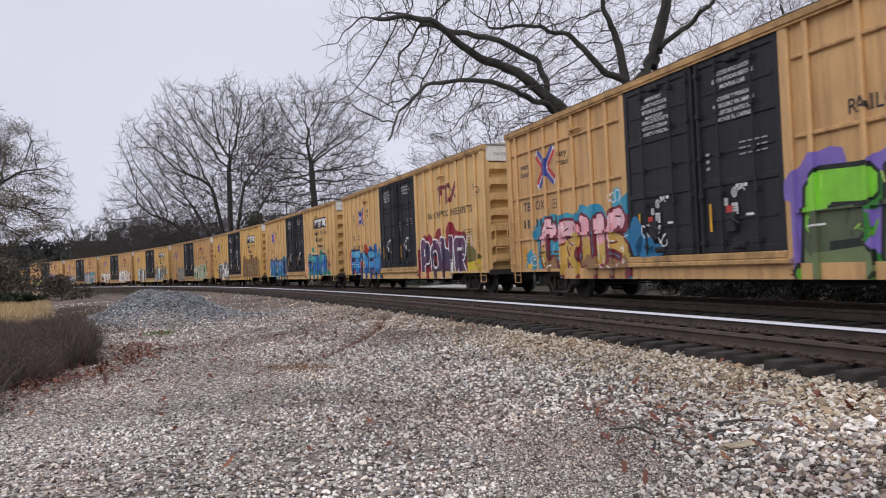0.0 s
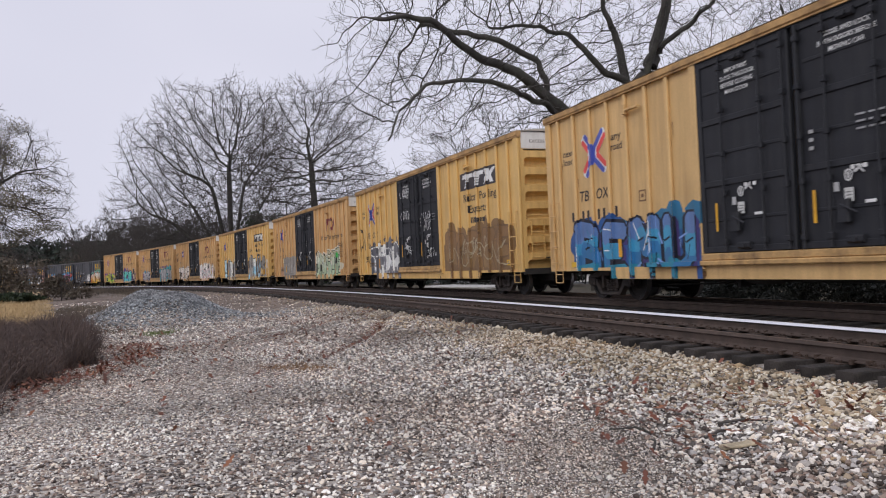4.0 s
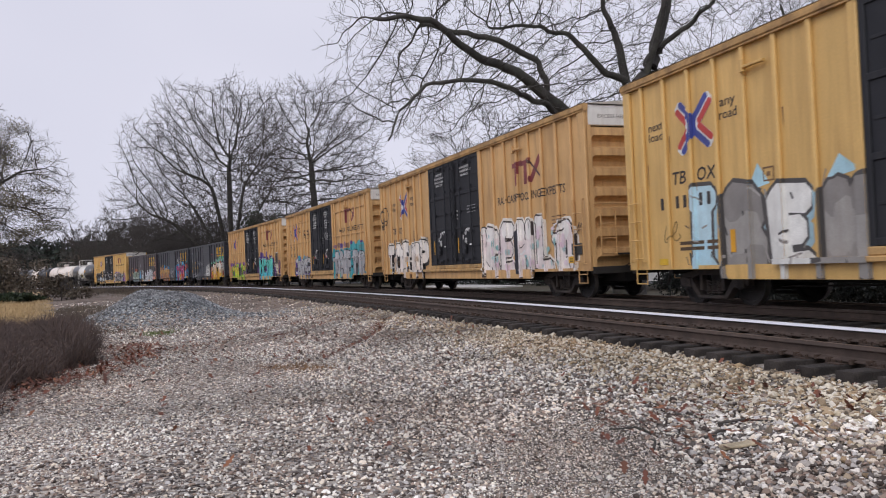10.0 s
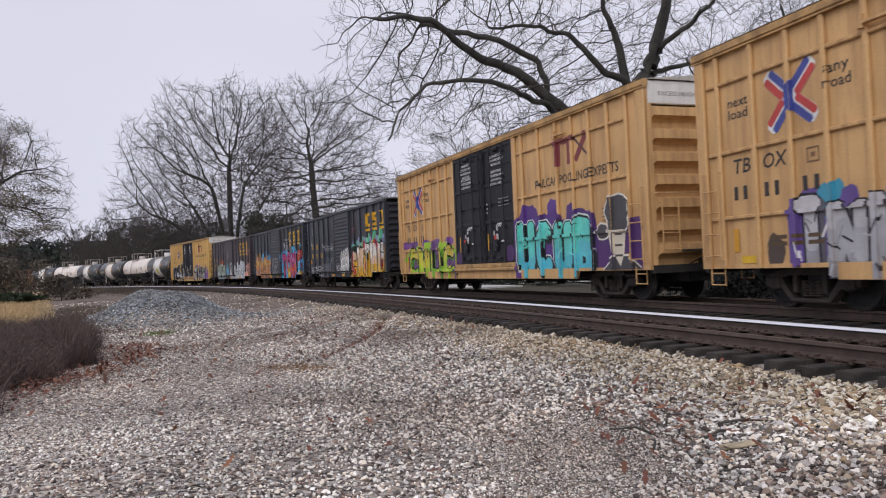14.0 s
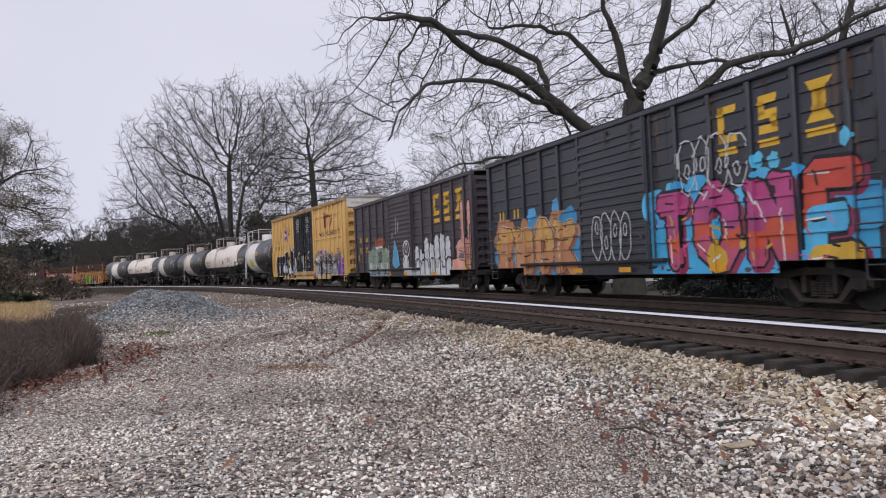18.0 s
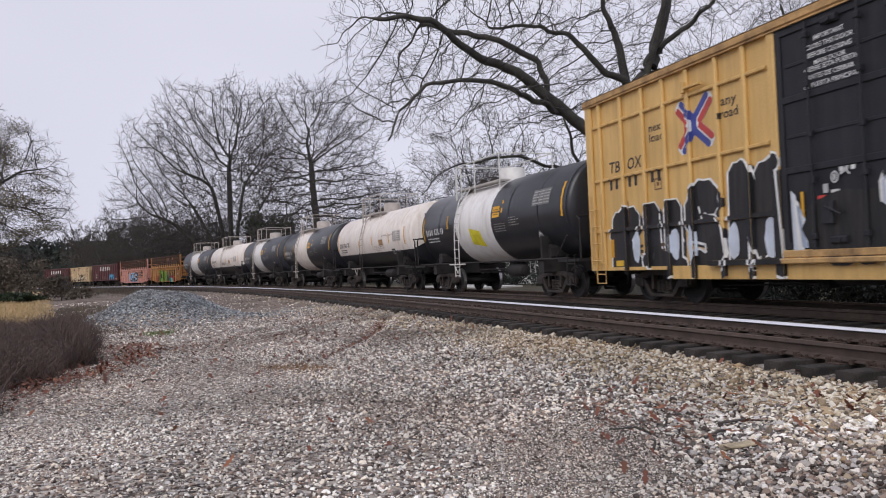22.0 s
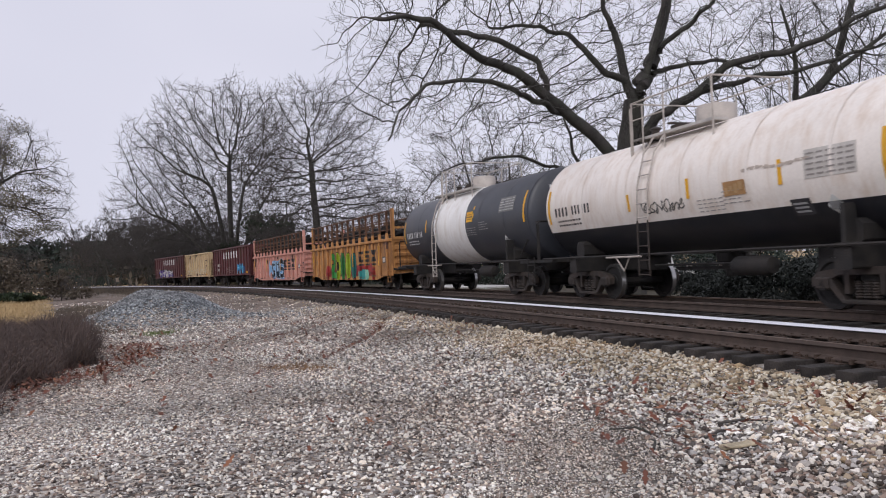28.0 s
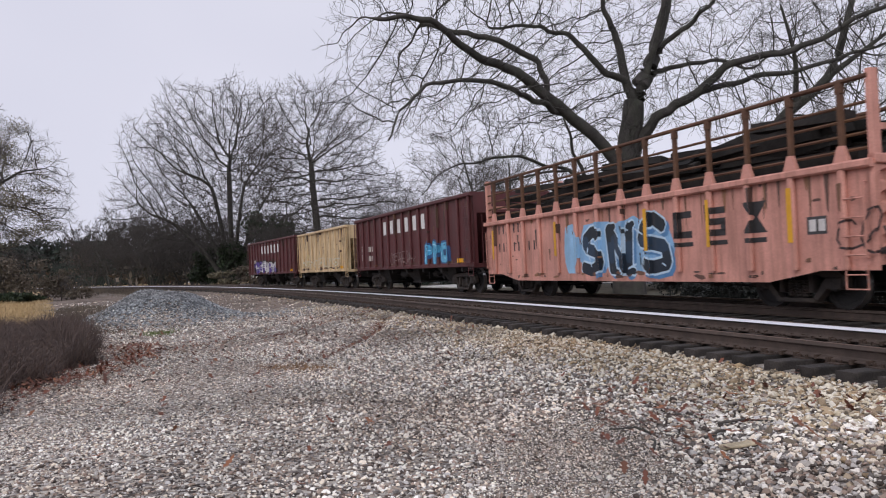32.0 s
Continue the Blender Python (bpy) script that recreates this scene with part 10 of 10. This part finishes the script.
def weed_bed(rng, n):
    y = rng.uniform(8.2, 22.5, n)
    edge = np.interp(y, [8.2, 9.9, 14.1, 18, 22, 27], [-5.3, -5.9, -6.6, -8.3, -10.6, -13.6]) + 0.25 * np.sin(y * 2.3) + rng.normal(0, 0.12, n)
    x = edge - np.abs(rng.normal(0, 1.0, n)) * rng.uniform(0.2, 3.4, n)
    return x, y


blades("dead_weeds", "dense bed of dark brown dead weeds", 52000, weed_bed, 0.18, 0.72, m_deadgrass, 120, 0.55, 0.0038)
blades("weed_stalks", "tall thin stalks of dead weeds", 2600, weed_bed, 0.45, 0.95, m_deadgrass, 118, 0.16, 0.0042)
rng_w = np.random.default_rng(119)
wx_, wy_ = weed_bed(rng_w, 1500)
v, f = leaf_cloud(rng_w, np.stack([wx_, wy_, ground_z(wx_, wy_) + rng_w.uniform(0.15, 0.5, 1500)], -1), np.full((1500, 3), 0.16), 14, 0.016)
tagged(new("weed_seed_heads", big_mesh("weed_seed_heads", v, f, m_deadgrass)), "withered seed heads of dead weeds", "weeds", kind="stuff")
blades("dead_grass", "dark matted dead grass under the weeds", 22000, weed_bed, 0.05, 0.3, m_deadgrass, 121, 0.5, 0.008)


def straw_bed(rng, n):
    y = rng.uniform(21, 75, n)
    x = -0.4 - y * 0.5 + 0.5 * np.sin(y * 0.9) - np.abs(rng.normal(0, 1, n)) * (2 + (y - 21) * 0.28)
    return x, y


blades("straw_grass", "pale straw-coloured grass field", 30000, straw_bed, 0.10, 0.32, m_straw, 122, 0.4, 0.012)


def verge(rng, n):
    s = rng.uniform(30, 130, n)
    x, y, _ = line(s, TRACK_GAP + 3.2 + np.abs(rng.normal(0, 1.6, n)))
    return x, y


blades("verge_weeds", "brown weeds along the ballast", 15000, verge, 0.10, 0.5, m_brush, 123, 0.3, 0.012)



def field_edge(rng, n):
    y = rng.uniform(21, 44, n)
    return -y * (0.49 - 0.035 * np.abs(rng.normal(0, 1, n))) + rng.normal(0, 0.3, n), y


blades("edge_weeds", "ragged brown weeds between the field and the gravel", 6000, field_edge, 0.04, 0.24, m_brush, 124, 0.5, 0.008)

cs, rs = [], []
for s in np.arange(-58, 60, 1.1):
    for k in range(3):
        x, y, _ = line(s + rng.uniform(-0.5, 0.5), -16.0 + rng.uniform(-1.2, 0.6))
        cs.append((float(x), float(y), -0.5 + rng.uniform(0, 1.9)))
        rs.append((0.9, 0.9, 0.55))
v, f = leaf_cloud(rng, cs, rs, 220, 0.10)
tagged(new("hedge", big_mesh("hedge", v, f, m_pine)), "dark overgrown hedge beyond the road", "hedge", kind="stuff")

# dark brush close behind the line
cs, rs = [], []
for s in np.arange(-42, -7, 0.5):
    for k in range(4):
        x, y, _ = line(s + rng.uniform(-0.3, 0.3), -6.6 + rng.uniform(-1.0, 0.5))
        cs.append((float(x), float(y), -0.62 + rng.uniform(0, 1.25)))
        rs.append((0.6, 0.6, 0.34))
v, f = leaf_cloud(rng, cs, rs, 330, 0.06)
# leaf tones set near black to match the dark band beneath the cars
m_hedge = leaf_material("dark_hedge", [(0.014, 0.018, 0.016), (0.022, 0.027, 0.024), (0.010, 0.013, 0.012)])
tagged(new("low_hedge", big_mesh("low_hedge", v, f, m_hedge)), "low dark evergreen hedge behind the track", "hedge", kind="stuff")


# ---------------------------------------------------------------- loose stone
m_stone, _ = gravel_material("ballast_stone", GRAVEL_TONES, 0.05)
m_blue, _ = gravel_material("crushed_blue_stone", BLUE_TONES, 0.05)
m_buff, _ = gravel_material("buff_ballast", BUFF_TONES, 0.05)
# a chip: an uneven six-pointed block
chip_v = np.array([(1, 0, 0), (-1, 0, 0), (0, 1, 0), (0, -1, 0), (0, 0, 1), (0, 0, -1)], float)
gold = (1 + 5 ** 0.5) / 2
cob_v = np.array([(-1, gold, 0), (1, gold, 0), (-1, -gold, 0), (1, -gold, 0), (0, -1, gold), (0, 1, gold), (0, -1, -gold), (0, 1, -gold), (gold, 0, -1), (gold, 0, 1), (-gold, 0, -1), (-gold, 0, 1)]) / 1.9
cob_f = np.array([(0, 11, 5), (0, 5, 1), (0, 1, 7), (0, 7, 10), (0, 10, 11), (1, 5, 9), (5, 11, 4), (11, 10, 2), (10, 7, 6), (7, 1, 8),
                  (3, 9, 4), (3, 4, 2), (3, 2, 6), (3, 6, 8), (3, 8, 9), (4, 9, 5), (2, 4, 11), (6, 2, 10), (8, 6, 7), (9, 8, 1)])
chip_f = np.array([(0, 2, 4), (2, 1, 4), (1, 3, 4), (3, 0, 4), (2, 0, 5), (1, 2, 5), (3, 1, 5), (0, 3, 5)])


def stones(name, label, x, y, size, material, seed, sink=0.15, cobble=False):
    """Angular stones, each dented and turned at random, bedded in the ground."""
    rng = np.random.default_rng(seed)
    n = len(x)
    z = ground_z(x, y)
    base, faces = (cob_v, cob_f) if cobble else (chip_v, chip_f)
    k = len(base)
    v = base[None] * rng.uniform(0.78, 1.2, (n, k, 1)) + rng.normal(0, 0.20 if cobble else 0.26, (n, k, 3))
    v = v * (np.asarray(size)[:, None, None] * rng.uniform(0.65, 1.3, (n, 1, 3)) * np.array([1, 1, 0.66]))
    a = rng.uniform(0, 2 * np.pi, n)
    b = rng.normal(0, 0.5, n)
    ca, sa, cb, sb = np.cos(a)[:, None], np.sin(a)[:, None], np.cos(b)[:, None], np.sin(b)[:, None]
    X, Y, Z = v[..., 0], v[..., 1], v[..., 2]
    Y, Z = Y * cb - Z * sb, Y * sb + Z * cb
    X, Y = X * ca - Y * sa, X * sa + Y * ca
    v = np.stack([X + np.asarray(x)[:, None], Y + np.asarray(y)[:, None], Z + (z + np.asarray(size) * (0.5 - sink))[:, None]], -1)
    f = (np.arange(n)[:, None, None] * k + faces[None]).reshape(-1, 3)
    return tagged(new(name, big_mesh(name, v.reshape(-1, 3), f, material, not cobble)), label, "gravel", kind="stuff")


rng = np.random.default_rng(200)


# places in a fan ahead of the camera, so stones fill only its view
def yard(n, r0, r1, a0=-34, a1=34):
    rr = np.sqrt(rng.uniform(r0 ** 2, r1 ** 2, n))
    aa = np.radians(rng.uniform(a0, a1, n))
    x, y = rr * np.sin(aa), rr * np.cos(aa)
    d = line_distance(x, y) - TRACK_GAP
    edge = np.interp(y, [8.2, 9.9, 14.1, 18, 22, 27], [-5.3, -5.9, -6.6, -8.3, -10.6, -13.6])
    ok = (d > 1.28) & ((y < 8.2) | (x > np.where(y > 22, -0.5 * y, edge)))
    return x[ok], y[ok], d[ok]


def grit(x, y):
    """1 in the patches of fine grit, placed to fit the camera's view."""
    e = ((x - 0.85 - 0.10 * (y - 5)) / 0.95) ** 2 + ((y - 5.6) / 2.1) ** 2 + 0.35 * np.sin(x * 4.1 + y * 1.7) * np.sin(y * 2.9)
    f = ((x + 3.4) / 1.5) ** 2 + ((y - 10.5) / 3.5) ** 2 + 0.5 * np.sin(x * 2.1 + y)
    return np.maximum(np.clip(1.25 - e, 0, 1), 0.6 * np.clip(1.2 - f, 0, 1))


# rings round the camera: stones fewer and larger with distance from it
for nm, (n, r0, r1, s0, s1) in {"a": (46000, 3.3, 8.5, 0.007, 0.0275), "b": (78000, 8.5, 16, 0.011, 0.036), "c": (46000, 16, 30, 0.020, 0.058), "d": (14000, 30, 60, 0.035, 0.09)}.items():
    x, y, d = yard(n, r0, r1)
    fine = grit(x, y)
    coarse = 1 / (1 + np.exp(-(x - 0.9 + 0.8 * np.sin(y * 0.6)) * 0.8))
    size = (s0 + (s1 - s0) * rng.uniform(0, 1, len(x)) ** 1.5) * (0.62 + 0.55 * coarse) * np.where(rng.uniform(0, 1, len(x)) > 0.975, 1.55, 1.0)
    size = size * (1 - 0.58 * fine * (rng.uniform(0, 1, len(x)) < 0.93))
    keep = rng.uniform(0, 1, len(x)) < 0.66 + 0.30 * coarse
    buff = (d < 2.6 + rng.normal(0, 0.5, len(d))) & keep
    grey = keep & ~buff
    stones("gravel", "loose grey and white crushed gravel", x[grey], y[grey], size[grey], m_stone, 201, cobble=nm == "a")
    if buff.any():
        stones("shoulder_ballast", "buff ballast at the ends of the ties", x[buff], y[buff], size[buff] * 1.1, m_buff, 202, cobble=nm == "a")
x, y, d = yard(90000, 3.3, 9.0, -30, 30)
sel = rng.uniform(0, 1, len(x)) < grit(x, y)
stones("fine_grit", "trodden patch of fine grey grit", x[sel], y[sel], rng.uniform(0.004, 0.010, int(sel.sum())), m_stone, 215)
# ballast between the ties and the tracks
s_ = rng.uniform(-22, 70, 30000)
o_ = rng.uniform(-2.2, TRACK_GAP + 1.25, 30000)
bx_, by_, _ = line(s_, o_)
sel = rng.uniform(0, 1, 30000) < np.exp(-np.clip(s_ + 10, 0, 200) / 45)
stones("track_ballast", "dark dirty ballast between the ties", bx_[sel], by_[sel], rng.uniform(0.018, 0.038, int(sel.sum())), gravel_material("dirty_ballast", [tuple(0.42 * c for c in t) for t in BUFF_TONES], 0.05)[0], 203)
es_ = np.random.default_rng(205).uniform(-24, 60, 9000)
ex_, ey_, _ = line(es_, TRACK_GAP + np.random.default_rng(206).uniform(0.8, 1.28, 9000))
stones("tie_end_ballast", "brown ballast packed between the tie ends", ex_, ey_, np.random.default_rng(207).uniform(0.018, 0.042, 9000), gravel_material("brown_ballast", [tuple(0.62 * c for c in t) for t in BUFF_TONES], 0.05)[0], 208)
# the heap
hx_, hy_ = -9.95 + rng.normal(0, 0.95, 12000) + np.where(np.arange(12000) < 900, rng.uniform(0, 3.2, 12000), 0), 27.1 + rng.normal(0, 1.25, 12000)
stones("stone_heap", "heap of crushed blue-grey stone", hx_, hy_, rng.uniform(0.025, 0.06, 12000), m_blue, 204)

# fallen leaves, drifts of them and single ones
x, y, d = yard(420, 3.4, 26)
# more leaves in the middle distance, added to speckle the pale gravel dark
x2_, y2_, d2_ = yard(520, 11, 26, -24, 2)
x, y = np.concatenate([x, x2_]), np.concatenate([y, y2_])
lx_ = np.concatenate([x, -5.6 + rng.normal(0, 0.32, 900), np.where(np.arange(150) < 110, 1.75, 3.2) + rng.normal(0, 0.5, 150), -3.2 + rng.normal(0, 1.2, 120)])
ly_ = np.concatenate([y, rng.uniform(8.5, 17, 900), np.where(np.arange(150) < 110, 6.9, 7.2) + rng.normal(0, 0.65, 150), 14 + rng.normal(0, 2.5, 120)])
lx_[len(x):len(x) + 900] -= np.clip((ly_[len(x):len(x) + 900] - 14) * 0.35, 0, 3)
# leaves strung along the ruts, added to draw them as dark lines
for x0, y0, slope, ya, yb in RUTS:
    k_ = rng.uniform(ya + 1, yb - 2, 190)
    lx_ = np.concatenate([lx_, x0 + slope * (k_ - y0) + 0.12 * np.sin(k_ * 0.8) + rng.normal(0, 0.09, 190)])
    ly_ = np.concatenate([ly_, k_])
lz_ = ground_z(lx_, ly_)
turn_ = rng.uniform(0, 2 * math.pi, len(lx_))
long_, lift_ = rng.uniform(0.03, 0.075, len(lx_)), rng.uniform(0.05, 0.085, len(lx_))
lean_, curl_ = rng.normal(0, 0.35, len(lx_)), rng.uniform(0.0, 0.5, len(lx_))
LOBES = ((-1, 0), (-0.55, 0.30), (-0.30, 0.18), (0.05, 0.55), (0.25, 0.25), (0.60, 0.42), (1, 0), (0.55, -0.40), (0.22, -0.22), (0.0, -0.52), (-0.32, -0.16), (-0.6, -0.28))
v = np.stack([np.stack([lx_ + long_ * (p * np.cos(turn_) - q * np.sin(turn_)), ly_ + long_ * (p * np.sin(turn_) + q * np.cos(turn_)),
                        lz_ + lift_ + long_ * (lean_ * p + curl_ * (abs(p) + abs(q) - 0.5))], -1) for p, q in LOBES], 1).reshape(-1, 3)
f = np.arange(len(v)).reshape(-1, len(LOBES))
tagged(new("fallen_leaves", big_mesh("fallen_leaves", v, f, m_litter)), "scattered red-brown fallen oak leaves", "leaves", kind="stuff")
# a tuft of dry grass, a green weed, sticks
blades("dry_tuft", "flattened tuft of dry brown grass in the gravel", 420, lambda g, n: (-2.35 + g.normal(0, 0.26, n), 12.2 + g.normal(0, 0.2, n)), 0.02, 0.07, leaf_material("dry_tuft_brown", [(0.20, 0.11, 0.05), (0.28, 0.16, 0.08)]), 210, 0.9, 0.008)
blades("green_weed", "small patch of green weeds in the gravel", 260, lambda g, n: (-7.6 + g.normal(0, 0.25, n), 20.9 + g.normal(0, 0.35, n)), 0.03, 0.12, leaf_material("green_weeds", [(0.10, 0.13, 0.04), (0.15, 0.19, 0.06)]), 211, 0.6, 0.010)
for x0, y0, a0, L in ((1.98, 6.15, 0.5, 0.42), (1.65, 6.5, 2.4, 0.36), (1.55, 6.05, 1.2, 0.3), (2.2, 6.5, -0.3, 0.5), (-4.3, 11.0, 0.2, 0.25)):
    z0 = ground_at(x0, y0) + 0.03
    thing("stick", MB().tube([(x0, y0, z0), (x0 + L * 0.4 * math.cos(a0), y0 + L * 0.4 * math.sin(a0), z0 + 0.035), (x0 + L * math.cos(a0 + 0.2), y0 + L * math.sin(a0 + 0.2), z0 + 0.005)], [0.012, 0.010, 0.005], 6), m_bark,
          "crooked dead stick lying on the gravel", "stick", "sticks on the gravel")
thing("wood_slab", MB().box(-0.13, 0.13, -0.045, 0.045, 0, 0.02, 0, 0.006), mat("pale_weathered_wood", (0.42, 0.35, 0.24), 0.9, 0, 0.3, 12, 0.2, 60), "flat pale slab of weathered wood on the gravel", "wood", at=pose(2.12, 5.85, ground_at(2.12, 5.85) + 0.02, 4, -3, 12))

# ---------------------------------------------------------------- movement
SPEED = 11.022
MOVERS = []           # (car, its middle along the line at the start, half the distance between its trucks)


def car_pose(sc, half):
    ax, ay, _ = line(sc - half)
    bx, by, _ = line(sc + half)
    return pose(float(ax + bx) / 2, float(ay + by) / 2, 0.0, 0, 0, math.degrees(math.atan2(float(ay - by), float(ax - bx))))


def motions():
    times = [0.0, 1 / 30] + [0.5 * i for i in range(1, 64)] + [32 - 1 / 30, 32.0]
    for car, sc, half in MOVERS:
        walk(car, [(t, car_pose(sc - SPEED * t, half)) for t in times])
    # wheels roll while their truck passes before the camera
    for wheel, x, sw in ROLLING:
        t0, t1 = max(0.0, (sw - 30.0) / SPEED), min(32.0, (sw + 22.0) / SPEED)
        if t1 <= t0:
            continue
        f0, f1 = math.ceil(t0 * FPS), math.floor(t1 * FPS)
        turn = lambda k: pose(x, 0, 0.455, 0, math.degrees(SPEED * (k - f0) / FPS / 0.455), 0)
        rows = [(k / FPS, turn(k)) for k in range(f0, f1 + 1)]
        if f0 > 0:
            rows = [(0.0, turn(f0))] + rows
        if f1 < 960:
            rows.append((32.0, turn(f1)))
        walk(wheel, rows)


ROLLING = []          # (wheelset, its place in its truck, its place along the line at the start)
for car, mid, half in TRAIN:
    MOVERS.append((car, mid, half))
    for wheel, x in WHEELS:
        if wheel.parent.parent == car:
            ROLLING.append((wheel, x, mid - wheel.parent.matrix_basis.translation.x - x))
motions()
